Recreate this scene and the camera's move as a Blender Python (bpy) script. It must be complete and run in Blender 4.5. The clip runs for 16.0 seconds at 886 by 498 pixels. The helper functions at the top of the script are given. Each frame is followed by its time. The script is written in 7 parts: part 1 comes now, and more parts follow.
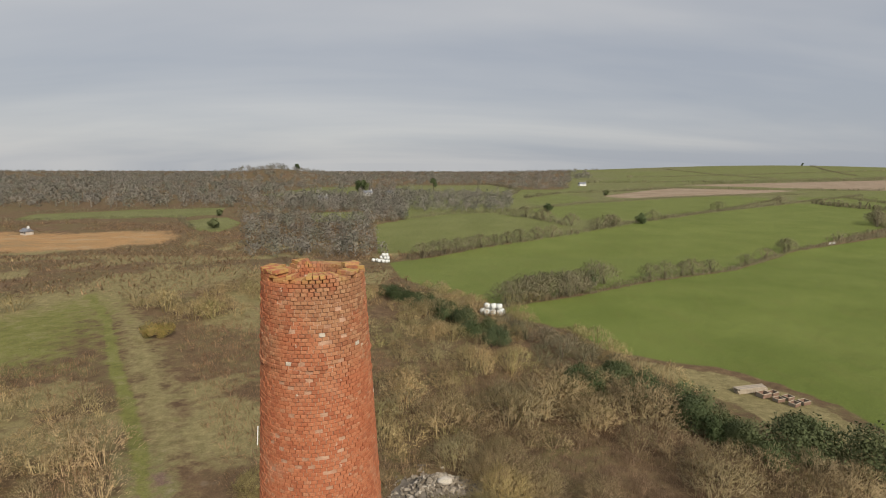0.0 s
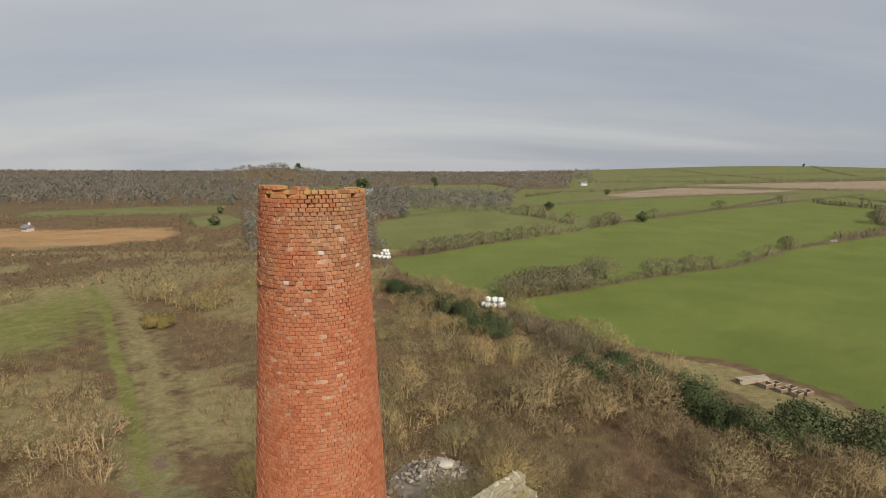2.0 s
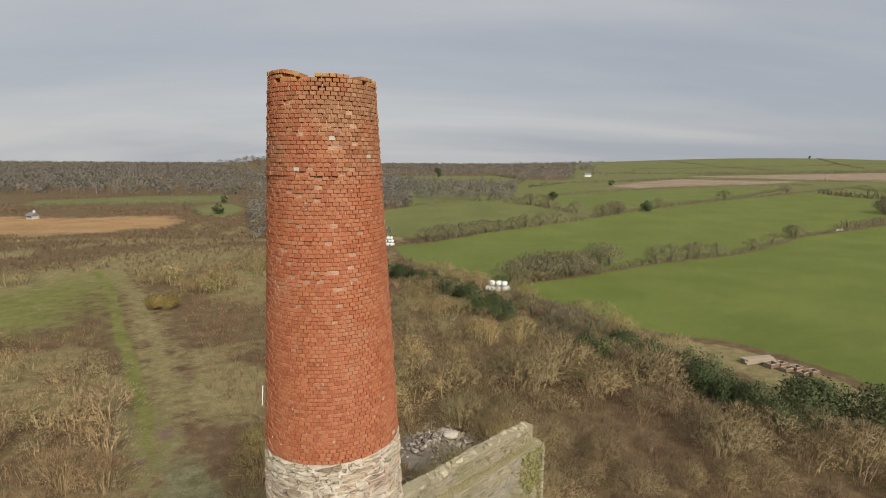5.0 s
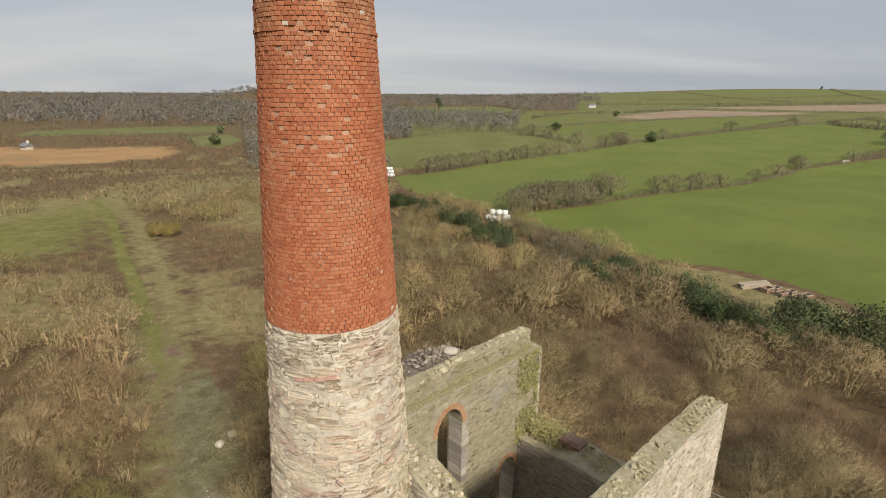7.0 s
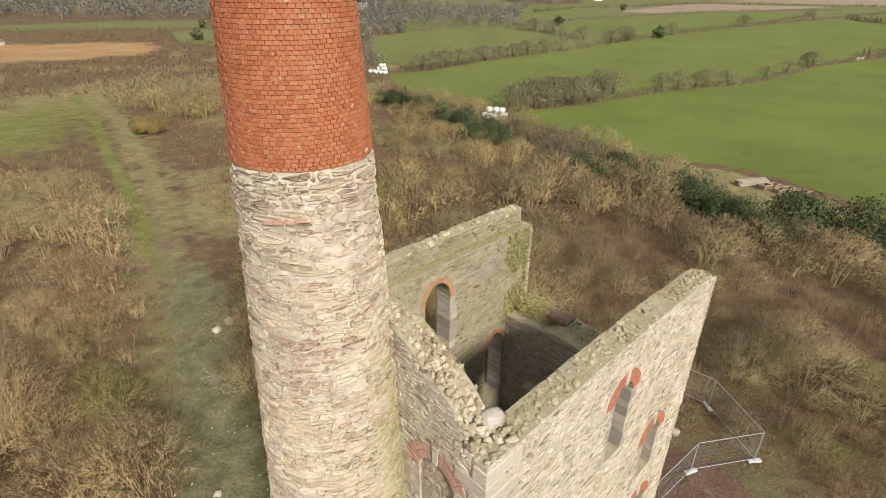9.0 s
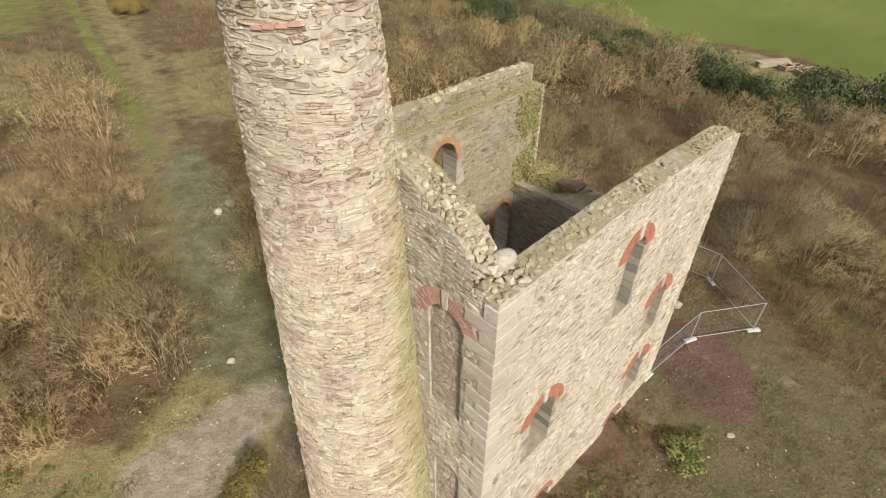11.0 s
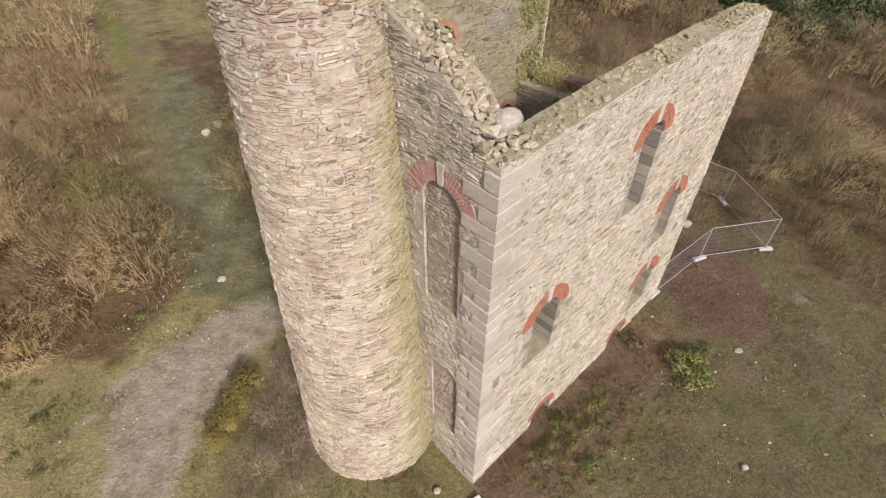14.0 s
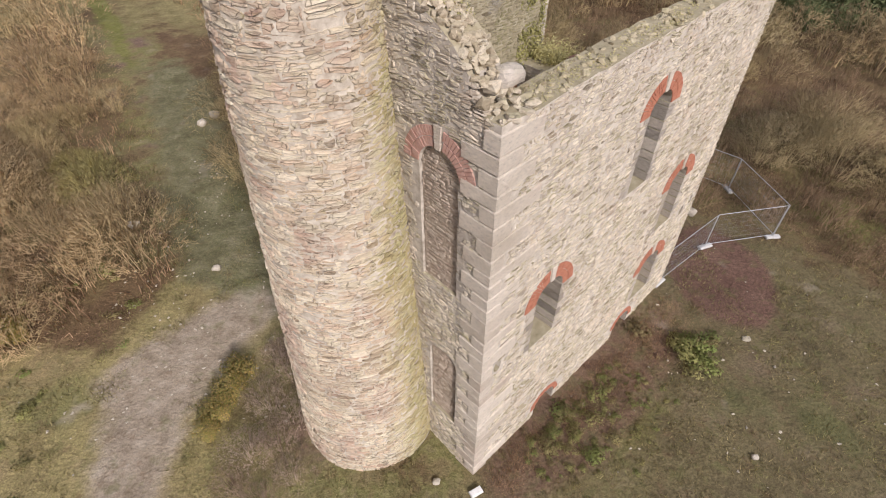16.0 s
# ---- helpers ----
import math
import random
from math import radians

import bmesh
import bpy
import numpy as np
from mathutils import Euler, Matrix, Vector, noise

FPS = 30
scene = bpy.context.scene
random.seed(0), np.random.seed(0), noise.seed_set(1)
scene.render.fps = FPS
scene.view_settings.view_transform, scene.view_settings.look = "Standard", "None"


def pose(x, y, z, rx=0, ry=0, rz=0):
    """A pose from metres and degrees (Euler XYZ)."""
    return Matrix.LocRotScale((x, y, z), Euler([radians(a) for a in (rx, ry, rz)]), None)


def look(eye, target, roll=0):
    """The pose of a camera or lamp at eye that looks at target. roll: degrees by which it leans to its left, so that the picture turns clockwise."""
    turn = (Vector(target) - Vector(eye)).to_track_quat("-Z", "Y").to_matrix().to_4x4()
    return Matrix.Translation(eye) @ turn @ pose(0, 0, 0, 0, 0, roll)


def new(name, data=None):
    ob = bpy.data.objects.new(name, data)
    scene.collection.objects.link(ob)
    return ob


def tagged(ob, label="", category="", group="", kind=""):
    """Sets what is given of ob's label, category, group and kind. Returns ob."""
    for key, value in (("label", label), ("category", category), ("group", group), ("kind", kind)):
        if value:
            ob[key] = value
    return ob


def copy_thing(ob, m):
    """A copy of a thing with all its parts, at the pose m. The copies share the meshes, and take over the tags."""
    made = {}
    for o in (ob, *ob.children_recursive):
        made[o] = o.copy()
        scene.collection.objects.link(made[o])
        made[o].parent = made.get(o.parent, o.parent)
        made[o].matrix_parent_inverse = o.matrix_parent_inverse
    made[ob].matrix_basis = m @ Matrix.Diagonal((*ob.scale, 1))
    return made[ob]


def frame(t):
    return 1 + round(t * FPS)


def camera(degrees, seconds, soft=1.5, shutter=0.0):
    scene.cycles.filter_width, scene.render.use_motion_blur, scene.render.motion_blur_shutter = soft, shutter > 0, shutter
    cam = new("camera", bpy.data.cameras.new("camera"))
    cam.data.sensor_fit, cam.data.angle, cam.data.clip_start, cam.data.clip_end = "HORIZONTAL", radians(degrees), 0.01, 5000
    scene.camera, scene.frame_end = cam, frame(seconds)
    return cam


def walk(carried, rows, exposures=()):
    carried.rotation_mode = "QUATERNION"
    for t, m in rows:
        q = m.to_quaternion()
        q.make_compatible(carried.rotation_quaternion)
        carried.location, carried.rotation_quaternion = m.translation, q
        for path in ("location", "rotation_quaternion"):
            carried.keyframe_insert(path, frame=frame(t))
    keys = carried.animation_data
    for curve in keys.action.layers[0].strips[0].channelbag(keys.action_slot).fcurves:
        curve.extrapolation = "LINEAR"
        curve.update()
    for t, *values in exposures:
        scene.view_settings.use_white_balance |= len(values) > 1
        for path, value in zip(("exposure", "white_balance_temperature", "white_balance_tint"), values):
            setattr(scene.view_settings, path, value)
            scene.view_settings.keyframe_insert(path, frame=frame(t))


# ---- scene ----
cam = camera(80.0, 16.0, soft=1.0)
PATH = [
    (0, (0.063, -0.144, 28.124), (0.12, 1.83, 27.806), 0.2),
    (0.5, (0.054, -0.135, 27.783), (0.108, 1.839, 27.465), 0.3),
    (1, (0.072, -0.186, 27.406), (0.126, 1.788, 27.088), 0.3),
    (1.5, (0.08, -0.145, 27.022), (0.133, 1.829, 26.705), 0.3),
    (2, (0.032, -0.074, 26.601), (0.086, 1.9, 26.284), 0.3),
    (2.5, (-0.019, -0.054, 26.243), (0.033, 1.92, 25.925), 0.3),
    (3, (-0.046, -0.025, 25.897), (0.004, 1.949, 25.58), 0.3),
    (3.5, (-0.062, 0.006, 25.56), (-0.013, 1.98, 25.242), 0.3),
    (5.8, (-0.155, -0.245, 24.207), (-0.115, 1.711, 23.795), 0.4),
    (6, (-0.144, -0.22, 24.039), (-0.103, 1.731, 23.601), 0.4),
    (6.5, (-0.085, -0.231, 23.782), (-0.045, 1.702, 23.269), 0.4),
    (7, (-0.089, -0.208, 23.557), (-0.049, 1.704, 22.97), 0.4),
    (7.5, (-0.102, -0.17, 23.28), (-0.063, 1.716, 22.616), 0.4),
    (8, (-0.035, -0.08, 22.945), (0.005, 1.775, 22.199), 0.5),
    (8.5, (0.125, 0.011, 22.549), (0.172, 1.831, 21.721), 0.5),
    (9, (0.272, 0.014, 22.14), (0.323, 1.793, 21.227), 0.5),
    (9.5, (0.354, 0.051, 21.674), (0.403, 1.782, 20.673), 0.6),
    (10, (0.355, -0.007, 21.259), (0.402, 1.672, 20.173), 0.5),
    (10.2, (0.303, -0.039, 21.119), (0.35, 1.619, 20.0), 0.3),
    (12.3, (0.034, -0.01, 19.754), (0.073, 1.458, 18.397), 0.2),
    (12.5, (0.059, 0.024, 19.629), (0.098, 1.481, 18.258), 0.2),
    (13, (0.133, 0.013, 19.276), (0.17, 1.457, 17.892), 0.2),
    (13.5, (0.212, -0.029, 18.94), (0.246, 1.416, 17.557), 0.1),
    (14, (0.226, -0.08, 18.533), (0.26, 1.367, 17.152), -0.0),
    (14.5, (0.242, -0.068, 18.183), (0.274, 1.381, 16.805), -0.1),
    (15, (0.269, -0.078, 17.929), (0.302, 1.371, 16.55), -0.1),
    (15.5, (0.285, -0.082, 17.739), (0.316, 1.368, 16.362), -0.2),
    (16, (0.285, -0.108, 17.64), (0.316, 1.344, 16.265), -0.2),
]
walk(cam, [(t, look(eye, target, roll)) for t, eye, target, roll in PATH], [(0, 0.0, 6500, 10), (3.5, 0.0, 6500, 10), (6, 0.05, 6500, 10), (8.5, 0.30, 6500, 9), (10, 0.38, 6500, 9), (12.5, 0.20, 6350, 14), (16, 0.16, 6100, 19)])

# ---- light ----
world = bpy.data.worlds.new("overcast_sky")
scene.world = world
world.use_nodes = True
wn, wl = world.node_tree.nodes, world.node_tree.links
wn.clear()
SUN_ELEV, SUN_AZ = 36.0, 156.0          # degrees; azimuth clockwise from the way ahead
w_out = wn.new("ShaderNodeOutputWorld")
w_bg = wn.new("ShaderNodeBackground")
w_sky = wn.new("ShaderNodeTexSky")
w_sky.sky_type, w_sky.sun_disc = "NISHITA", False
w_sky.sun_elevation, w_sky.sun_rotation = radians(SUN_ELEV), radians(SUN_AZ)
w_tc = wn.new("ShaderNodeTexCoord")
w_map = wn.new("ShaderNodeMapping")
w_map.inputs["Rotation"].default_value = (0.0, 0.0, radians(-52))
w_map.inputs["Scale"].default_value = (0.36, 1.0, 0.2)
w_n1 = wn.new("ShaderNodeTexNoise")
w_n1.inputs["Scale"].default_value, w_n1.inputs["Detail"].default_value, w_n1.inputs["Distortion"].default_value = 0.62, 5.0, 0.35
w_n1.inputs["Roughness"].default_value = 0.52
w_ramp = wn.new("ShaderNodeValToRGB")
w_ramp.color_ramp.elements[0].position, w_ramp.color_ramp.elements[0].color = 0.34, (0.415, 0.445, 0.50, 1)
w_ramp.color_ramp.elements[1].position, w_ramp.color_ramp.elements[1].color = 0.66, (0.60, 0.60, 0.605, 1)
w_skyk = wn.new("ShaderNodeVectorMath")
w_skyk.operation = "SCALE"
w_skyk.inputs["Scale"].default_value = 0.10
w_mix = wn.new("ShaderNodeMix")
w_mix.data_type = "RGBA"
w_mix.inputs["Factor"].default_value = 0.90
w_sep, w_side, w_sum = wn.new("ShaderNodeSeparateXYZ"), wn.new("ShaderNodeMath"), wn.new("ShaderNodeMath")
w_lift, w_sheet = wn.new("ShaderNodeMath"), wn.new("ShaderNodeVectorMath")      # a flat sheet of cloud overhead
w_high = wn.new("ShaderNodeMath")
w_high.operation, w_high.inputs[1].default_value = "MAXIMUM", 0.0
w_lift.operation, w_lift.inputs[1].default_value = "ADD", 0.16
w_sheet.operation = "DIVIDE"
w_gap = wn.new("ShaderNodeCombineXYZ")
wl.new(w_sep.outputs["Z"], w_high.inputs[0])
wl.new(w_high.outputs["Value"], w_lift.inputs[0])
for w_axis in ("X", "Y", "Z"):
    wl.new(w_lift.outputs["Value"], w_gap.inputs[w_axis])
wl.new(w_tc.outputs["Generated"], w_sheet.inputs[0])
wl.new(w_gap.outputs["Vector"], w_sheet.inputs[1])
wl.new(w_sheet.outputs["Vector"], w_map.inputs["Vector"])
wl.new(w_map.outputs["Vector"], w_n1.inputs["Vector"])
w_side.operation, w_side.inputs[1].default_value = "MULTIPLY", -0.16      # the cloud thickens to the east
w_sum.operation = "ADD"
wl.new(w_tc.outputs["Generated"], w_sep.inputs["Vector"])
wl.new(w_sep.outputs["X"], w_side.inputs[0])
wl.new(w_n1.outputs["Fac"], w_sum.inputs[0])
wl.new(w_side.outputs["Value"], w_sum.inputs[1])
wl.new(w_sum.outputs["Value"], w_ramp.inputs["Fac"])
wl.new(w_sky.outputs["Color"], w_skyk.inputs[0])
wl.new(w_skyk.outputs["Vector"], w_mix.inputs["A"])
wl.new(w_ramp.outputs["Color"], w_mix.inputs["B"])
wl.new(w_mix.outputs["Result"], w_bg.inputs["Color"])
w_bg.inputs["Strength"].default_value = 0.92
wl.new(w_bg.outputs["Background"], w_out.inputs["Surface"])

sun = new("sun", bpy.data.lights.new("sun", "SUN"))
sun.data.energy, sun.data.angle, sun.data.color = 4.2, radians(8), (1.0, 0.93, 0.82)
_e, _a = radians(SUN_ELEV), radians(SUN_AZ)
SUN_DIR = Vector((math.sin(_a) * math.cos(_e), math.cos(_a) * math.cos(_e), math.sin(_e)))
sun.matrix_world = look((0, 0, 60), Vector((0, 0, 60)) - SUN_DIR)


# ---- materials ----
class Nodes:
    """Short-hand for building one procedural material."""

    def __init__(self, name, rough=0.9, spec=0.25):
        self.m = bpy.data.materials.new(name)
        self.m.use_nodes = True
        self.n, self.l = self.m.node_tree.nodes, self.m.node_tree.links
        self.b = self.n["Principled BSDF"]
        self.b.inputs["Roughness"].default_value = rough
        self.b.inputs["Specular IOR Level"].default_value = spec
        self.geo = self.n.new("ShaderNodeNewGeometry")

    def put(self, sock, value):
        if isinstance(value, bpy.types.NodeSocket):
            self.l.new(value, sock)
        else:
            sock.default_value = value

    def noise(self, scale, detail=4.0, rough=0.55, stretch=None, dist=0.0, at=None):
        vec = at if at is not None else self.geo.outputs["Position"]
        if stretch:
            mp = self.n.new("ShaderNodeMapping")
            mp.inputs["Scale"].default_value = stretch
            self.l.new(vec, mp.inputs["Vector"])
            vec = mp.outputs["Vector"]
        t = self.n.new("ShaderNodeTexNoise")
        for k, v in (("Scale", scale), ("Detail", detail), ("Roughness", rough), ("Distortion", dist)):
            t.inputs[k].default_value = v
        self.l.new(vec, t.inputs["Vector"])
        return t.outputs["Fac"]

    def vor(self, scale, feature="F1"):
        t = self.n.new("ShaderNodeTexVoronoi")
        t.feature = feature
        t.inputs["Scale"].default_value = scale
        self.l.new(self.geo.outputs["Position"], t.inputs["Vector"])
        return t.outputs["Distance"]

    def crack(self, stretch, wide=0.045):
        """1 along the edges of uneven cells, 0 within them."""
        mp, t = self.n.new("ShaderNodeMapping"), self.n.new("ShaderNodeTexVoronoi")
        mp.inputs["Scale"].default_value = stretch
        wave, mix = self.n.new("ShaderNodeTexNoise"), self.n.new("ShaderNodeMix")
        wave.inputs["Scale"].default_value = 6.0
        mix.data_type, mix.blend_type = "RGBA", "ADD"
        mix.inputs["Factor"].default_value = 0.10
        t.feature = "DISTANCE_TO_EDGE"
        t.inputs["Scale"].default_value = 1.0
        self.l.new(self.geo.outputs["Position"], wave.inputs["Vector"])
        self.l.new(self.geo.outputs["Position"], mix.inputs["A"])
        self.l.new(wave.outputs["Color"], mix.inputs["B"])
        self.l.new(mix.outputs["Result"], mp.inputs["Vector"])
        self.l.new(mp.outputs["Vector"], t.inputs["Vector"])
        return self.range(t.outputs["Distance"], 0.0, wide, 1.0, 0.0)

    def range(self, fac, a, b, lo=0.0, hi=1.0):
        r = self.n.new("ShaderNodeMapRange")
        r.interpolation_type = "SMOOTHSTEP"
        self.l.new(fac, r.inputs["Value"])
        for k, v in (("From Min", a), ("From Max", b), ("To Min", lo), ("To Max", hi)):
            r.inputs[k].default_value = v
        return r.outputs["Result"]

    def math(self, op, a, b=0.0):
        r = self.n.new("ShaderNodeMath")
        r.operation = op
        self.put(r.inputs[0], a)
        self.put(r.inputs[1], b)
        return r.outputs["Value"]

    def mix(self, fac, a, b, mode="MIX"):
        r = self.n.new("ShaderNodeMix")
        r.data_type, r.blend_type = "RGBA", mode
        self.put(r.inputs["Factor"], fac)
        for k, v in (("A", a), ("B", b)):
            self.put(r.inputs[k], (*v, 1) if isinstance(v, tuple) else v)
        return r.outputs["Result"]

    def ramp(self, fac, stops):
        r = self.n.new("ShaderNodeValToRGB")
        while len(r.color_ramp.elements) < len(stops):
            r.color_ramp.elements.new(0.5)
        for e, (p, c) in zip(r.color_ramp.elements, stops):
            e.position, e.color = p, (*c, 1)
        self.l.new(fac, r.inputs["Fac"])
        return r.outputs["Color"]

    def piece(self):
        """A random value for each loose piece of a mesh and for each object."""
        info = self.n.new("ShaderNodeObjectInfo")
        return self.math("FRACT", self.math("ADD", self.geo.outputs["Random Per Island"], info.outputs["Random"]))

    def axis(self, which):
        s = self.n.new("ShaderNodeSeparateXYZ")
        self.l.new(self.geo.outputs["Position"], s.inputs["Vector"])
        return s.outputs[which]

    def up(self):
        s = self.n.new("ShaderNodeSeparateXYZ")
        self.l.new(self.geo.outputs["Normal"], s.inputs["Vector"])
        return s.outputs["Z"]

    def attr(self, name):
        a = self.n.new("ShaderNodeAttribute")
        a.attribute_name = name
        s = self.n.new("ShaderNodeSeparateColor")
        self.l.new(a.outputs["Color"], s.inputs["Color"])
        return s.outputs["Red"], s.outputs["Green"], s.outputs["Blue"]

    def done(self, colour, bump=None, strength=0.5, distance=0.02, rough=None):
        self.put(self.b.inputs["Base Color"], (*colour, 1) if isinstance(colour, tuple) else colour)
        if bump is not None:
            bp = self.n.new("ShaderNodeBump")
            bp.inputs["Strength"].default_value, bp.inputs["Distance"].default_value = strength, distance
            self.l.new(bump, bp.inputs["Height"])
            self.l.new(bp.outputs["Normal"], self.b.inputs["Normal"])
        if rough is not None:
            self.put(self.b.inputs["Roughness"], rough)
        return self.m


def mat_ground():
    k = Nodes("rough_ground", 0.95, 0.1)
    grass, sand, plough = k.attr("zone_a")
    track, turf, dead = k.attr("zone_b")
    lawn, russet, dull = k.attr("zone_c")
    worn, litter, _ = k.attr("zone_d")
    big, mid = k.noise(0.06, 5, 0.6), k.noise(0.55, 6, 0.65)
    fine = k.noise(6.0, 5, 0.7)
    # scrub floor: brown soil, its colour darkened for the shade between bushes
    scrub = k.ramp(mid, [(0.30, (0.088, 0.060, 0.034)), (0.46, (0.140, 0.098, 0.054)), (0.56, (0.132, 0.108, 0.050)), (0.70, (0.23, 0.172, 0.090))])
    scrub = k.mix(k.range(big, 0.40, 0.62), scrub, k.ramp(mid, [(0.3, (0.095, 0.060, 0.036)), (0.7, (0.195, 0.130, 0.074))]))
    turf_c = k.ramp(mid, [(0.33, (0.165, 0.130, 0.072)), (0.45, (0.215, 0.180, 0.090)), (0.55, (0.175, 0.165, 0.068)), (0.66, (0.265, 0.220, 0.125))])
    turf_c = k.mix(k.range(k.noise(0.28, 5, 0.6), 0.52, 0.66), turf_c, (0.175, 0.120, 0.090))
    east = k.range(k.axis("X"), 2.0, 9.0)
    turf_c = k.mix(k.math("MULTIPLY", east, 0.80), turf_c, k.ramp(mid, [(0.35, (0.080, 0.066, 0.038)), (0.5, (0.126, 0.102, 0.058)), (0.65, (0.155, 0.124, 0.076))]))
    turf_c = k.mix(k.math("MULTIPLY", k.math("MULTIPLY", k.range(k.axis("X"), -4.0, -9.0), 0.6), k.range(k.axis("Y"), 21.0, 14.0)), turf_c, k.ramp(mid, [(0.3, (0.22, 0.18, 0.080)), (0.7, (0.40, 0.32, 0.155))]))
    dead_c = k.ramp(k.noise(0.9, 6, 0.7), [(0.35, (0.17, 0.142, 0.065)), (0.65, (0.28, 0.235, 0.115))])
    grass_c = k.ramp(k.noise(0.045, 6, 0.6), [(0.35, (0.118, 0.148, 0.034)), (0.65, (0.152, 0.182, 0.046))])
    grass_c = k.mix(k.range(k.noise(0.35, 4, 0.6, stretch=(1.0, 0.25, 1)), 0.45, 0.75, 0.0, 0.35), grass_c, (0.15, 0.15, 0.045))
    grass_c = k.mix(dull, grass_c, k.ramp(k.noise(0.05, 5, 0.6), [(0.35, (0.140, 0.135, 0.060)), (0.65, (0.180, 0.172, 0.080))]))
    sand_c = k.ramp(k.noise(0.07, 6, 0.65, stretch=(1, 2.2, 1)), [(0.35, (0.26, 0.18, 0.095)), (0.52, (0.36, 0.21, 0.095)), (0.66, (0.34, 0.25, 0.145))])
    plough_c = k.ramp(k.noise(0.03, 4, 0.5, stretch=(1, 3, 1)), [(0.4, (0.25, 0.18, 0.12)), (0.6, (0.33, 0.26, 0.19))])
    track_c = k.ramp(k.noise(1.3, 7, 0.7), [(0.34, (0.22, 0.175, 0.125)), (0.5, (0.32, 0.262, 0.195)), (0.68, (0.395, 0.335, 0.262))])
    edge = k.math("MULTIPLY", k.math("SUBTRACT", mid, 0.5), 0.9)

    def over(base, top, zone):
        return k.mix(k.range(k.math("ADD", zone, k.math("MULTIPLY", edge, k.range(zone, 0.0, 0.25))), 0.30, 0.62), base, top)
    c = over(scrub, dead_c, dead)
    c = over(c, turf_c, turf)
    c = over(c, k.ramp(mid, [(0.3, (0.105, 0.060, 0.046)), (0.7, (0.170, 0.105, 0.078))]), russet)
    c = over(c, k.ramp(k.noise(0.5, 6, 0.65), [(0.3, (0.125, 0.120, 0.040)), (0.5, (0.165, 0.165, 0.050)), (0.7, (0.215, 0.195, 0.085))]), lawn)
    c = over(c, sand_c, sand)
    c = over(c, plough_c, plough)
    c = k.mix(k.range(grass, 0.35, 0.65), c, grass_c)
    c = over(c, k.ramp(k.noise(0.9, 6, 0.7), [(0.32, (0.100, 0.092, 0.050)), (0.5, (0.150, 0.140, 0.076)), (0.68, (0.210, 0.190, 0.118))]), worn)
    c = over(c, k.ramp(k.noise(1.1, 6, 0.7), [(0.32, (0.135, 0.082, 0.058)), (0.5, (0.185, 0.125, 0.085)), (0.68, (0.145, 0.135, 0.065))]), litter)
    c = over(c, track_c, track)
    soil = k.math("SUBTRACT", 1.0, k.math("MULTIPLY", track, 0.6))
    c = k.mix(soil, c, k.mix(1.0, c, k.ramp(fine, [(0.25, (0.62, 0.62, 0.62)), (0.75, (1.35, 1.35, 1.35))]), "MULTIPLY"))
    c = k.mix(soil, c, k.mix(1.0, c, k.ramp(k.noise(17.0, 4, 0.7), [(0.28, (0.55, 0.55, 0.55)), (0.5, (1.0, 1.0, 1.0)), (0.74, (1.5, 1.47, 1.4))]), "MULTIPLY"))
    c = k.mix(k.math("MULTIPLY", k.range(k.vor(3.4), 0.04, 0.10, 1.0, 0.0), k.math("MULTIPLY", k.range(worn, 0.3, 0.7), 0.8)), c, (0.34, 0.31, 0.26))
    c = k.mix(k.math("MULTIPLY", k.range(k.noise(0.16, 5, 0.6), 0.56, 0.68), k.math("MULTIPLY", turf, 0.40)), c, (0.095, 0.120, 0.042))
    c = k.mix(k.math("MULTIPLY", k.range(k.noise(1.4, 5, 0.7), 0.52, 0.66), k.math("MULTIPLY", turf, 0.42)), c, (0.125, 0.130, 0.050))
    c = k.mix(k.math("MULTIPLY", k.range(k.noise(1.9, 5, 0.7), 0.54, 0.66), k.math("MULTIPLY", turf, 0.40)), c, (0.150, 0.095, 0.058))
    c = k.mix(k.math("MULTIPLY", k.range(k.noise(0.33, 3, 0.5), 0.66, 0.72), k.math("MULTIPLY", turf, 0.6)), c, (0.33, 0.28, 0.22))
    c = k.mix(k.math("MULTIPLY", k.range(k.vor(2.2), 0.05, 0.10, 1.0, 0.0), k.range(mid, 0.52, 0.6)), c, (0.36, 0.33, 0.28))
    return k.done(c, k.math("ADD", k.math("MULTIPLY", mid, 2.0), fine), 0.7, 0.12)


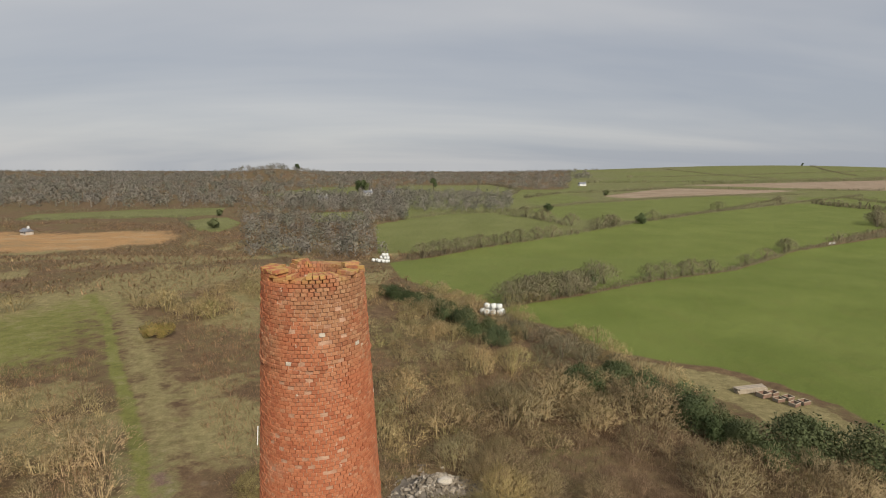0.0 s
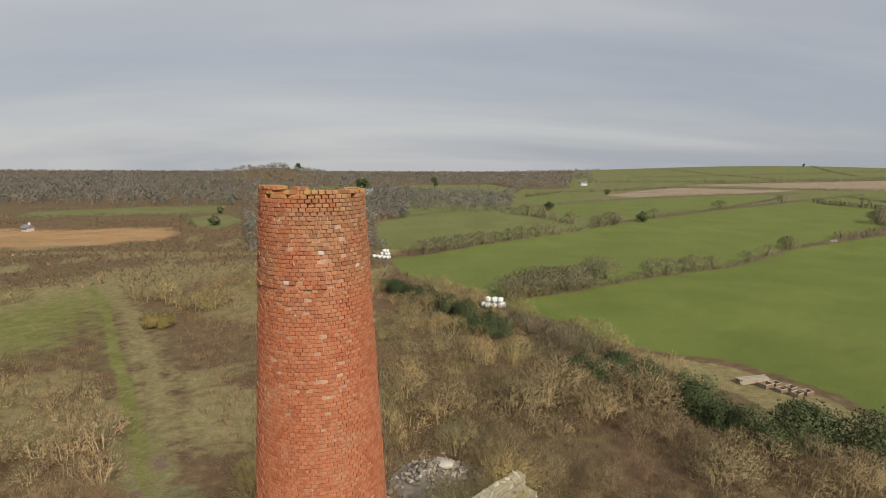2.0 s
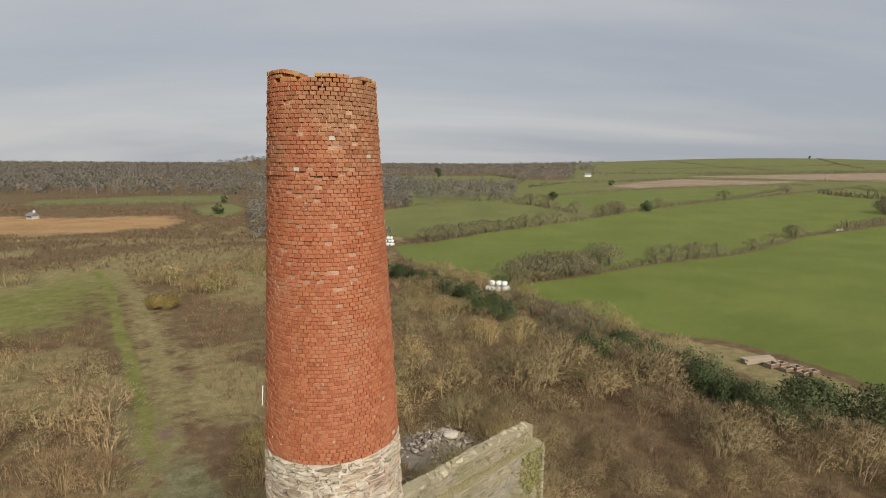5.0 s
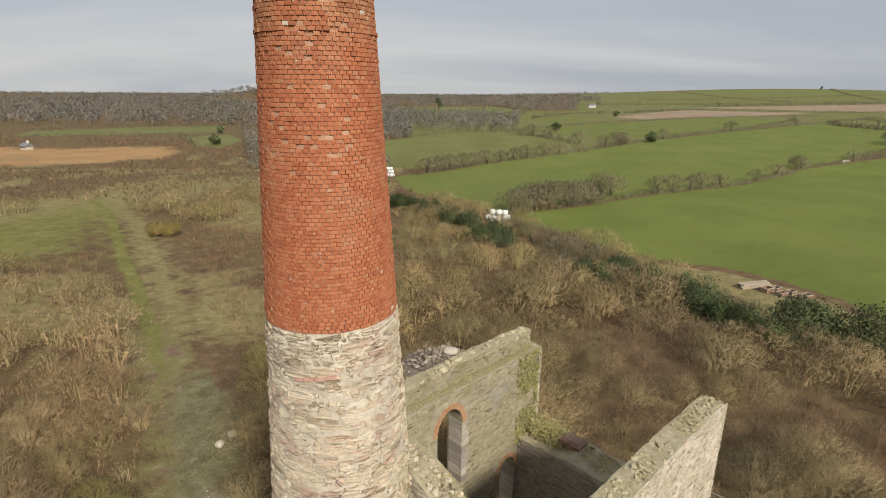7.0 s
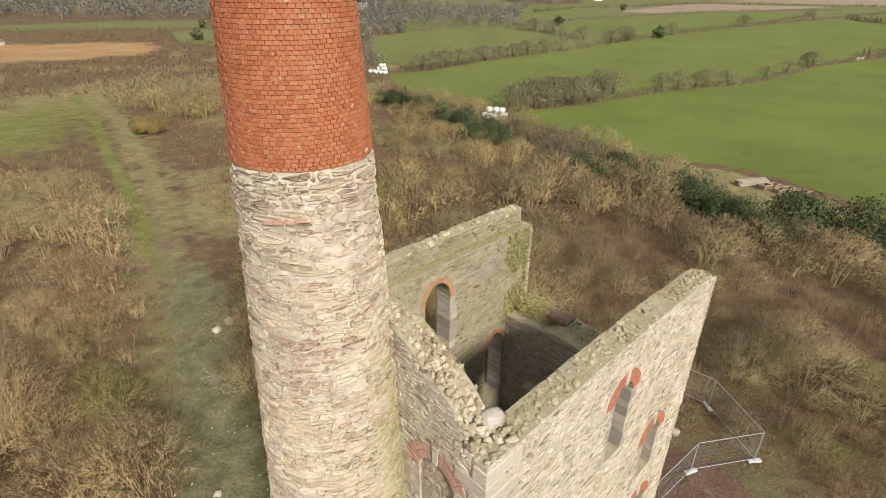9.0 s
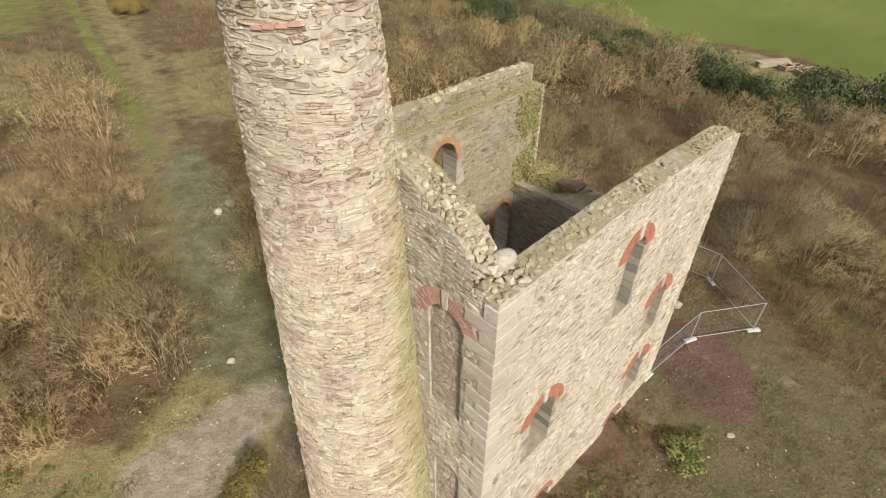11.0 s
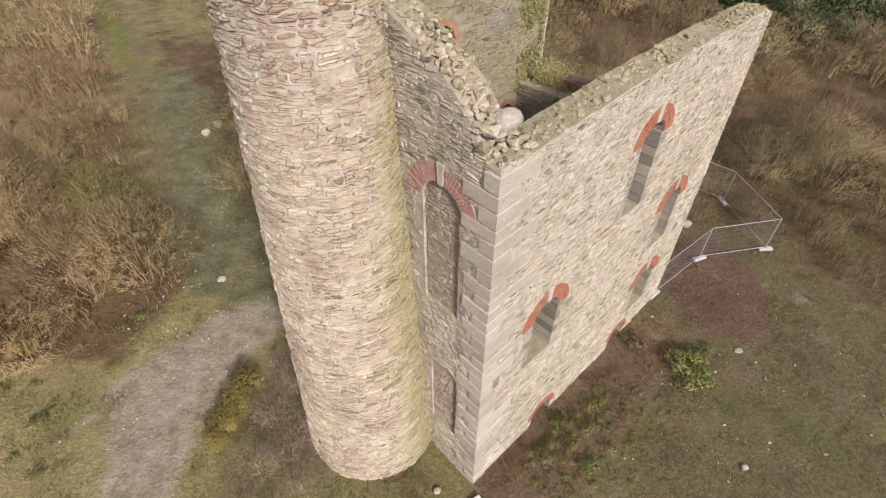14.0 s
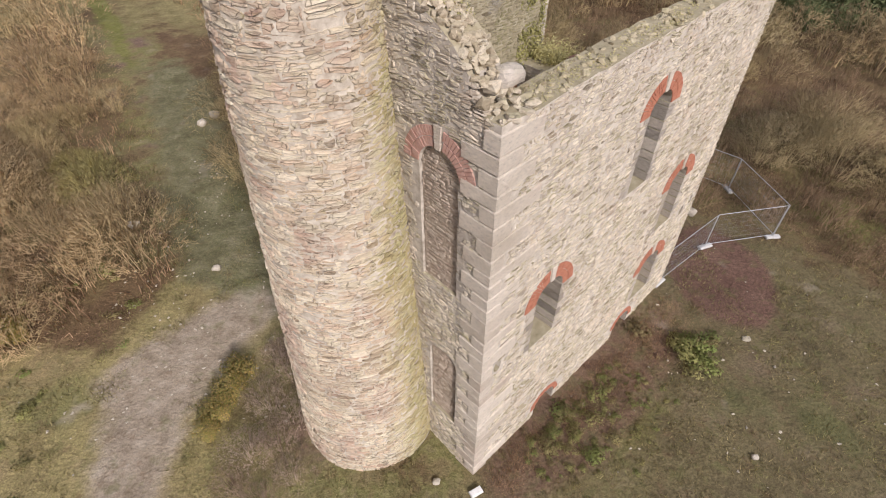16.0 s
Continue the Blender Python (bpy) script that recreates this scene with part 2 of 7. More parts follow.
def mat_brick():
    k = Nodes("old_red_brick", 0.9, 0.2)
    p = k.piece()
    c = k.ramp(p, [(0.0, (0.35, 0.115, 0.056)), (0.3, (0.41, 0.140, 0.066)), (0.7, (0.445, 0.165, 0.080)), (0.92, (0.46, 0.180, 0.090)), (1.0, (0.43, 0.20, 0.110))])
    z = k.axis("Z")
    worn = k.math("MULTIPLY", k.range(z, 23.4, 25.6), k.range(k.noise(0.9, 5, 0.65), 0.38, 0.62))
    c = k.mix(k.math("MULTIPLY", worn, 0.62), c, k.ramp(p, [(0.0, (0.20, 0.12, 0.065)), (1.0, (0.40, 0.26, 0.14))]))
    c = k.mix(k.range(k.noise(1.1, 6, 0.65), 0.55, 0.72, 0, 0.45), c, (0.46, 0.27, 0.17))
    c = k.mix(k.range(k.noise(14, 5, 0.7), 0.58, 0.72, 0, 0.6), c, (0.52, 0.40, 0.27))
    c = k.mix(1.0, c, k.ramp(k.noise(40, 4, 0.7), [(0.25, (0.7, 0.7, 0.7)), (0.8, (1.2, 1.2, 1.2))]), "MULTIPLY")
    c = k.mix(k.range(k.noise(8.0, 4, 0.6), 0.66, 0.72, 0, 0.8), c, (0.56, 0.46, 0.35))
    top = k.math("MULTIPLY", k.range(z, 25.9, 26.2), k.range(k.noise(5, 4, 0.6), 0.42, 0.55))
    c = k.mix(k.math("MULTIPLY", top, 0.75), c, (0.46, 0.32, 0.10))
    return k.done(c, k.noise(55, 5, 0.7), 0.5, 0.012)


def mat_mortar(name, a, b, scale=3.0, moss=0.0):
    k = Nodes(name, 0.95, 0.1)
    c = k.ramp(k.noise(scale, 6, 0.65), [(0.3, a), (0.7, b)])
    if moss:
        c = k.mix(k.math("MULTIPLY", k.range(k.up(), 0.35, 0.8), moss), c, k.ramp(k.noise(4, 6, 0.7), [(0.3, (0.25, 0.215, 0.120)), (0.7, (0.42, 0.37, 0.25))]))
    return k.done(c, k.noise(22, 6, 0.75), 0.8, 0.03)


def mat_stone(name, stops, moss=0.0, lichen=False, pink=0.0, stain=0.0, lime=0.0, crevice=0.30):
    k = Nodes(name, 0.92, 0.2)
    p = k.piece()
    c = k.ramp(p, stops)
    grain = k.noise(9.0, 6, 0.7, stretch=(1, 1, 2.2))
    c = k.mix(1.0, c, k.ramp(grain, [(0.25, (0.60, 0.59, 0.58)), (0.43, (1.06, 1.04, 1.02)), (0.78, (1.34, 1.30, 1.24))]), "MULTIPLY")
    c = k.mix(k.range(k.noise(0.45, 5, 0.6), 0.48, 0.68, 0, 0.42), c, (0.35, 0.29, 0.21))
    if stain:
        c = k.mix(k.range(k.noise(0.6, 6, 0.7, stretch=(1, 1, 0.5)), 0.44, 0.62, 0, stain), c, (0.27, 0.25, 0.13))
        c = k.mix(k.range(k.noise(0.35, 5, 0.6), 0.55, 0.66, 0, stain * 0.8), c, (0.33, 0.32, 0.30))
    if pink:
        c = k.mix(k.range(k.noise(0.7, 5, 0.65), 0.50, 0.62, 0, pink), c, (0.45, 0.29, 0.23))
    if lichen:
        side = k.range(k.math("ADD", k.axis("X"), k.math("MULTIPLY", k.noise(0.5, 4, 0.6), 1.6)), -0.55, 0.45)
        c = k.mix(k.math("MULTIPLY", k.math("MULTIPLY", side, k.range(k.axis("Z"), 17.0, 13.0)), 0.62), c, (0.40, 0.37, 0.13))
        c = k.mix(k.range(k.noise(1.7, 5, 0.7), 0.66, 0.74, 0, 0.55), c, (0.36, 0.33, 0.13))
    if lime:
        c = k.mix(k.range(k.noise(3.2, 6, 0.72, dist=0.6), 0.46, 0.64, 0, lime), c, k.ramp(k.noise(24, 5, 0.7), [(0.35, (0.47, 0.41, 0.33)), (0.65, (0.66, 0.61, 0.52))]))
    if moss:
        m = k.math("MULTIPLY", k.range(k.up(), 0.30, 0.75), k.range(k.noise(1.3, 5, 0.65), 0.38, 0.58))
        c = k.mix(k.math("MULTIPLY", m, moss), c, k.ramp(grain, [(0.3, (0.23, 0.215, 0.10)), (0.7, (0.36, 0.33, 0.17))]))
    c = k.mix(k.range(k.noise(30, 4, 0.7), 0.62, 0.75, 0, 0.55), c, (0.56, 0.53, 0.47))
    # crevice lines: their shade is put into the colour, with bump to match
    split = k.math("MULTIPLY", k.crack((3.6, 3.6, 8.5)), k.range(k.noise(1.9, 4, 0.6), 0.42, 0.56))
    c = k.mix(k.math("MULTIPLY", split, crevice), c, (0.24, 0.19, 0.15))
    relief = k.math("ADD", k.noise(26, 6, 0.75), k.math("MULTIPLY", grain, 1.5))
    return k.done(c, k.math("SUBTRACT", relief, k.math("MULTIPLY", split, 3.0 * crevice)), 0.9, 0.04)


def mat_plain(name, a, b, scale=4.0, rough=0.85, bump=0.3, metal=0.0, dist=0.01, stretch=None):
    k = Nodes(name, rough, 0.3)
    k.b.inputs["Metallic"].default_value = metal
    n = k.noise(scale, 5, 0.65, stretch=stretch)
    return k.done(k.ramp(n, [(0.3, a), (0.7, b)]), n, bump, dist)


def mat_twig(name, cols, moss=None, sides=None, red=None, vary=0.18):
    """Bare stems: the colour varies from plant to plant and a little along the ground."""
    k = Nodes(name, 0.9, 0.1)
    a = k.n.new("ShaderNodeAttribute")
    a.attribute_name = "plant"
    info = k.n.new("ShaderNodeObjectInfo")
    r = k.math("FRACT", k.math("ADD", a.outputs["Fac"], info.outputs["Random"]))
    c = k.ramp(r, [(i / max(1, len(cols) - 1), x) for i, x in enumerate(cols)])
    c = k.mix(k.range(k.noise(0.09, 4, 0.6), 0.42, 0.62, 0, 0.3), c, cols[0])
    c = k.mix(1.0, c, k.ramp(k.geo.outputs["Random Per Island"], [(0.0, (1 - vary,) * 3), (1.0, (1 + vary, 1 + vary * 0.91, 1 + vary * 0.71))]), "MULTIPLY")
    if red:
        c = k.mix(k.range(k.noise(0.055, 5, 0.65), 0.50, 0.62, 0, 0.5), c, red)
    if moss:
        c = k.mix(k.range(k.noise(0.30, 4, 0.6), 0.56, 0.68, 0, 0.6), c, moss)
    if sides:
        shake = k.math("MULTIPLY", k.noise(0.12, 3, 0.5), 14.0)
        near = k.range(k.axis("Y"), 75.0, 48.0)
        east = k.math("MULTIPLY", k.range(k.math("ADD", k.axis("X"), shake), 6.0, 17.0), near)
        west = k.math("MULTIPLY", k.range(k.math("ADD", k.axis("X"), shake), 2.0, -9.0), near)
        c = k.mix(k.math("MULTIPLY", east, 0.62), c, sides[0])
        c = k.mix(k.math("MULTIPLY", west, 0.42), c, sides[1])
    thin, both = k.n.new("ShaderNodeBsdfTranslucent"), k.n.new("ShaderNodeAddShader")    # fine stems and leaves are lit from either side
    k.l.new(k.mix(1.0, c, (0.55, 0.55, 0.55), "MULTIPLY"), thin.inputs["Color"])
    k.l.new(k.b.outputs["BSDF"], both.inputs[0])
    k.l.new(thin.outputs["BSDF"], both.inputs[1])
    k.l.new(both.outputs["Shader"], k.n["Material Output"].inputs["Surface"])
    return k.done(c)


M_GROUND = mat_ground()
M_BRICK = mat_brick()
M_BRICK_MORTAR = mat_mortar("lime_joint_red", (0.33, 0.175, 0.105), (0.54, 0.35, 0.24))
M_ARCH_BRICK = mat_plain("dull_arch_brick", (0.30, 0.115, 0.070), (0.46, 0.20, 0.125), 7.0, 0.92, 0.5, dist=0.015)
M_STACK_MORTAR = mat_mortar("stack_lime_mortar", (0.33, 0.275, 0.21), (0.68, 0.62, 0.52), 4.0)
M_WALL_MORTAR = mat_mortar("wall_lime_mortar", (0.34, 0.29, 0.235), (0.68, 0.62, 0.53), 3.5, 0.85)
# darker than the wall mortar all over, mossy on upward faces
M_INNER_MORTAR = mat_mortar("dark_mossy_inner_mortar", (0.24, 0.205, 0.135), (0.44, 0.395, 0.29), 2.5, 0.7)
# first stop of stack and wall: a few stones coloured dark for shaded pits
STACK_STOPS = [(0.0, (0.30, 0.235, 0.16)), (0.06, (0.45, 0.37, 0.27)), (0.2, (0.56, 0.47, 0.345)), (0.34, (0.58, 0.455, 0.345)), (0.5, (0.64, 0.565, 0.425)), (0.68, (0.57, 0.505, 0.38)), (0.8, (0.71, 0.65, 0.515)), (0.92, (0.66, 0.555, 0.42)), (1.0, (0.50, 0.36, 0.265))]
WALL_STOPS = [(0.0, (0.26, 0.22, 0.165)), (0.08, (0.45, 0.395, 0.305)), (0.2, (0.54, 0.485, 0.385)), (0.55, (0.64, 0.575, 0.465)), (0.85, (0.68, 0.615, 0.50)), (1.0, (0.74, 0.68, 0.57))]
GREY_STOPS = [(0.0, (0.28, 0.25, 0.22)), (0.4, (0.40, 0.365, 0.32)), (0.75, (0.47, 0.42, 0.36)), (1.0, (0.55, 0.50, 0.43))]
M_STACK_STONE = mat_stone("stack_rubble_stone", STACK_STOPS, lichen=True, pink=0.50, lime=0.34, crevice=0.55)
M_WALL_STONE = mat_stone("pale_killas_stone", WALL_STOPS, moss=0.6, pink=0.22, lime=0.26, crevice=0.45)
# wall stone stops at just over half, with moss and olive stain added
M_INNER_STONE = mat_stone("dark_mossy_inner_stone", [(p, (r * 0.56, g * 0.545, b * 0.475)) for p, (r, g, b) in WALL_STOPS], moss=0.7, stain=0.8)
M_INFILL = mat_stone("brown_infill_stone", [(0.0, (0.33, 0.265, 0.21)), (0.6, (0.43, 0.36, 0.29)), (1.0, (0.52, 0.45, 0.37))], crevice=0.15)
M_END_BRICK = mat_plain("dull_pink_arch_brick", (0.40, 0.215, 0.165), (0.54, 0.36, 0.295), 6.0, 0.92, 0.5, dist=0.015)
M_GREY_STONE = mat_stone("grey_killas_stone", GREY_STOPS, moss=0.7)
M_CAP_STONE = mat_stone("mossy_cap_stone", [(p, (r * 0.78, g * 0.76, b * 0.66)) for p, (r, g, b) in WALL_STOPS], moss=0.38, stain=0.15, crevice=0.1)
M_RUBBLE_TOP = mat_stone("broken_core_stone", [(0.0, (0.30, 0.245, 0.17)), (0.25, (0.45, 0.385, 0.285)), (0.7, (0.57, 0.50, 0.385)), (1.0, (0.69, 0.62, 0.50))], moss=0.2, stain=0.12, crevice=0.1)
M_ASHLAR = mat_stone("dressed_granite", [(0.0, (0.47, 0.415, 0.345)), (0.5, (0.57, 0.515, 0.44)), (1.0, (0.64, 0.585, 0.505))], pink=0.2, lime=0.25, crevice=0.04)
M_TWIG = mat_twig("bare_willow_twigs", [(0.25, 0.195, 0.100), (0.35, 0.270, 0.135), (0.42, 0.330, 0.170), (0.30, 0.265, 0.115), (0.28, 0.245, 0.140), (0.41, 0.295, 0.150), (0.26, 0.235, 0.120)], moss=(0.22, 0.205, 0.080), red=(0.26, 0.172, 0.105), sides=((0.215, 0.162, 0.098), (0.50, 0.360, 0.220)))
M_BRAMBLE = mat_twig("brown_bramble_stems", [(0.225, 0.152, 0.090), (0.285, 0.195, 0.112), (0.22, 0.155, 0.100), (0.33, 0.235, 0.125)], sides=((0.165, 0.114, 0.078), (0.47, 0.305, 0.190)))
M_TREE = mat_twig("bare_winter_trees", [(0.15, 0.135, 0.085), (0.205, 0.180, 0.115), (0.175, 0.165, 0.095), (0.235, 0.195, 0.13)])
M_HEATH = mat_twig("reddish_heath_stems", [(0.24, 0.152, 0.095), (0.31, 0.195, 0.118), (0.27, 0.182, 0.105), (0.34, 0.230, 0.130)])
# distance haze put into the colour: greyer and bluer than the hedge trees
M_FARWOOD = mat_twig("far_woods_hazed", [(0.160, 0.146, 0.122), (0.205, 0.186, 0.158), (0.160, 0.160, 0.120), (0.235, 0.207, 0.172), (0.128, 0.128, 0.098)], vary=0.10)
M_BACK_BRICK = mat_plain("faded_arch_brick", (0.33, 0.17, 0.085), (0.47, 0.28, 0.17), 5.0, 0.92, 0.5, dist=0.015)
M_OLIVE = mat_twig("olive_gorse_twigs", [(0.28, 0.245, 0.105), (0.34, 0.290, 0.120), (0.38, 0.290, 0.135), (0.27, 0.255, 0.130)])
M_GREEN = mat_twig("dark_evergreen_leaves", [(0.060, 0.080, 0.035), (0.090, 0.112, 0.050), (0.12, 0.132, 0.062), (0.075, 0.094, 0.046)])
M_GORSE = mat_twig("gorse_leaves", [(0.14, 0.145, 0.050), (0.26, 0.225, 0.060), (0.40, 0.255, 0.100), (0.16, 0.15, 0.055), (0.31, 0.215, 0.105)])
M_DEADGRASS = mat_twig("dead_grass_blades", [(0.26, 0.21, 0.11), (0.19, 0.165, 0.075), (0.155, 0.160, 0.060), (0.20, 0.145, 0.085)])


# ---- mesh helpers ----
def mesh_of(name, verts, faces, material, smooth=False):
    me = bpy.data.meshes.new(name)
    me.from_pydata([tuple(v) for v in verts], [], [tuple(f) for f in faces])
    me.materials.append(material)
    if smooth:
        me.shade_smooth()
    me.update()
    return me


def crown_normals(V):
    """The way that a rounded crown faces at each of its corners."""
    R, H = np.percentile(np.hypot(V[:, 0], V[:, 1]), 95), np.percentile(V[:, 2], 97)
    N = V / [R, R, max(H, 0.1)] + [0, 0, 0.15]
    return N / (np.linalg.norm(N, axis=1)[:, None] + 1e-9)


def tri_mesh(name, V, T, material, plant=None, crown=None):
    """A mesh from arrays of corners and triangles; plant: one value for each corner; crown: the way each corner faces."""
    V, T = np.asarray(V, np.float32), np.asarray(T, np.int32)
    if crown is not None:
        face = np.cross(V[T[:, 1]] - V[T[:, 0]], V[T[:, 2]] - V[T[:, 0]])
        back = (face * (crown[T].mean(1) + [0, -0.2, 0.3])).sum(1) < 0
        T = np.where(back[:, None], T[:, ::-1], T).astype(np.int32)
    me = bpy.data.meshes.new(name)
    me.vertices.add(len(V))
    me.vertices.foreach_set("co", V.ravel())
    me.loops.add(T.size)
    me.loops.foreach_set("vertex_index", T.ravel())
    me.polygons.add(len(T))
    me.polygons.foreach_set("loop_start", np.arange(0, T.size, 3, dtype=np.int32))
    me.polygons.foreach_set("loop_total", np.full(len(T), 3, np.int32))
    if plant is not None:
        me.attributes.new("plant", "FLOAT", "POINT").data.foreach_set("value", np.asarray(plant, np.float32))
    me.materials.append(material)
    me.update(calc_edges=True)
    if crown is not None:
        me.shade_smooth()
        me.normals_split_custom_set_from_vertices(np.asarray(crown, np.float32).tolist())
    return me


def part(name, data, parent, label="", kind=""):
    """Links a mesh as one object under a thing or a part."""
    ob = new(name, data)
    ob.parent = parent
    return tagged(ob, label=label, kind=kind)


def bm_mesh(name, bm, material, smooth=False):
    bmesh.ops.recalc_face_normals(bm, faces=bm.faces[:])
    me = bpy.data.meshes.new(name)
    bm.to_mesh(me)
    bm.free()
    me.materials.append(material)
    if smooth:
        me.shade_smooth()
    return me


def smooth01(a, b, x):
    t = np.clip((np.asarray(x, float) - a) / (b - a), 0, 1)
    return t * t * (3 - 2 * t)


# ---- the lie of the land ----
KNOT_Y = [-400, 45, 75, 115, 160, 205, 300, 450, 650, 1200, 2000, 5000]
KNOT_Z = [0, 0, -1.9, -3.8, -6, -8.2, -5, -5, -4, -8, -16, -42]


def land(x, y):
    """Height of the ground."""
    b = np.interp(y, KNOT_Y, KNOT_Z)
    b = b * (1 - 0.6 * smooth01(-10, -45, x) * (1 - smooth01(150, 230, y)))
    b = b - 1.3 * smooth01(22, 42, x) * smooth01(35, 65, y) * (1 - smooth01(90, 150, y))
    u, v = (x - 1.45) * 0.734 + (y - 7.7) * 0.679, -(x - 1.45) * 0.679 + (y - 7.7) * 0.734
    b = b - 0.45 * smooth01(-2.5, 0.8, u) * (1 - smooth01(8, 12, u)) * np.exp(-(v / 2.4) ** 2)
    b = b + 50 * np.exp(-((x - 1900) / 1100) ** 2 - ((y - 2900) / 900) ** 2)
    return b + 25 * np.exp(-((x + 300) / 100) ** 2 - ((y - 1050) / 240) ** 2)


def inside(poly, x, y, soft):
    """1 well inside the polygon, 0 well outside, with an edge that is soft metres wide."""
    x, y = np.asarray(x, float), np.asarray(y, float)
    odd, near = np.zeros(x.shape, bool), np.full(x.shape, 1e9)
    for (x0, y0), (x1, y1) in zip(poly, poly[1:] + poly[:1]):
        dx, dy = x1 - x0, y1 - y0
        t = np.clip(((x - x0) * dx + (y - y0) * dy) / (dx * dx + dy * dy), 0, 1)
        near = np.minimum(near, np.hypot(x - x0 - t * dx, y - y0 - t * dy))
        if dy:
            odd ^= ((y0 > y) != (y1 > y)) & (x < dx * (y - y0) / dy + x0)
    return np.clip(0.5 + np.where(odd, near, -near) / soft, 0, 1)


def along(line, x, y, wide, soft):
    """1 on the line, 0 beyond its width."""
    near = np.full(np.shape(x), 1e9)
    for (x0, y0), (x1, y1) in zip(line, line[1:]):
        dx, dy = x1 - x0, y1 - y0
        t = np.clip(((x - x0) * dx + (y - y0) * dy) / (dx * dx + dy * dy), 0, 1)
        near = np.minimum(near, np.hypot(x - x0 - t * dx, y - y0 - t * dy))
    return np.clip(0.5 + (wide - near) / soft, 0, 1)


FIELD_NEAR = [(15, 113), (43, 132), (64, 147), (101, 168), (152, 214), (226, 251), (330, 300), (330, 60), (120, 20), (62, 30), (51.5, 53), (53, 62), (50, 71), (46, 78), (37, 81), (30, 85), (28, 95), (20, 103)]
FIELD_MID = [(-14, 189), (22, 223), (67, 255), (107, 288), (193, 360), (326, 458), (400, 440), (330, 318), (249, 279), (152, 216), (101, 171), (64, 150), (43, 135), (16, 118), (4, 133), (-8, 155)]
FIELDS = [FIELD_NEAR, FIELD_MID,
          [(-29, 292), (16, 353), (43, 358), (64, 324), (76, 288), (37, 239), (1, 219), (-20, 210)],
          [(71, 385), (136, 448), (249, 521), (322, 558), (344, 508), (230, 398), (141, 321), (101, 308), (83, 331)],
          [(-82, 356), (-47, 374), (-37, 323), (-63, 301)],
          [(-50, 823), (102, 855), (114, 675), (87, 569), (1, 566), (-38, 615)],
          [(94, 508), (147, 592), (163, 518), (125, 460), (87, 434)],
          [(379, 533), (448, 553), (560, 540), (460, 430), (375, 422), (340, 472)],
          [(-241, 311), (-256, 350), (-206, 385), (-152, 401), (-137, 351), (-151, 332), (-214, 318)],
          [(-142, 309), (-126, 332), (-103, 296), (-106, 266), (-122, 276)],
          [(-175, 556), (-152, 727), (-90, 791), (-70, 562), (-134, 533)],
          [(290, 976), (872, 2131), (1464, 2700), (2600, 2700), (1298, 1475), (646, 1104)]]
FIELD_HUES = [0.0, 0.12, 0.55, 0.25, 0.6, 0.7, 0.4, 0.3, 0.75, 0.8, 0.6, 0.55]
PLOUGHS = [[(177, 544), (342, 734), (478, 664), (340, 578), (203, 520)], [(419, 879), (1113, 1264), (1000, 900), (592, 670), (535, 744)]]
SANDS = [[(-260, 258), (-172, 268), (-133, 268), (-117, 256), (-117, 235), (-136, 222), (-158, 214), (-240, 190)]]
LAWNS = [[(-90, 78), (-80, 105), (-76, 119), (-65, 107), (-55, 86), (-53, 75), (-66, 68)]]
PATH_LINE = [(-76, 118), (-60, 97), (-46, 75), (-36.3, 61), (-28, 48), (-23.6, 41), (-18.3, 33), (-13.5, 25), (-10.5, 20)]
BARE_LINE = [(-7.2, 15.2), (-8.8, 13.6), (-10.2, 11.6), (-10.4, 9.4), (-10.0, 7.0)]
BARE_PATCH = [(-11.2, 13.4), (-10.2, 15.2), (-8.4, 16.2), (-6.4, 16.0), (-6.6, 13.9), (-8.0, 12.2), (-8.7, 9.8), (-8.8, 7.0), (-9.6, 4.5), (-11.4, 4.5), (-11.2, 7.6), (-12.0, 9.6), (-13.0, 11.2)]
WORN_LINE = [(-7.6, 17.2), (-9.4, 18.2), (-11.2, 20.5), (-12.9, 24.6), (-15.4, 30.8), (-19.4, 38.2), (-23.5, 45.0)]
RUT_LINE = [(-72, 117), (-54, 97), (-42, 78.5), (-33, 64), (-25.2, 50.5), (-20.5, 42.5), (-15.5, 34), (-11.5, 26.5)]
LOW_HEATH = [[(-44, 92), (-33, 70), (-25, 56), (-17, 43), (-7, 43), (-5, 78), (-14, 95), (-30, 100)], [(-64, 78), (-46, 74), (-37, 62), (-43, 60), (-58, 66)]]
LANE = [(35, 77), (39, 70), (42.5, 64), (45, 57.5), (45.5, 51), (47, 42)]


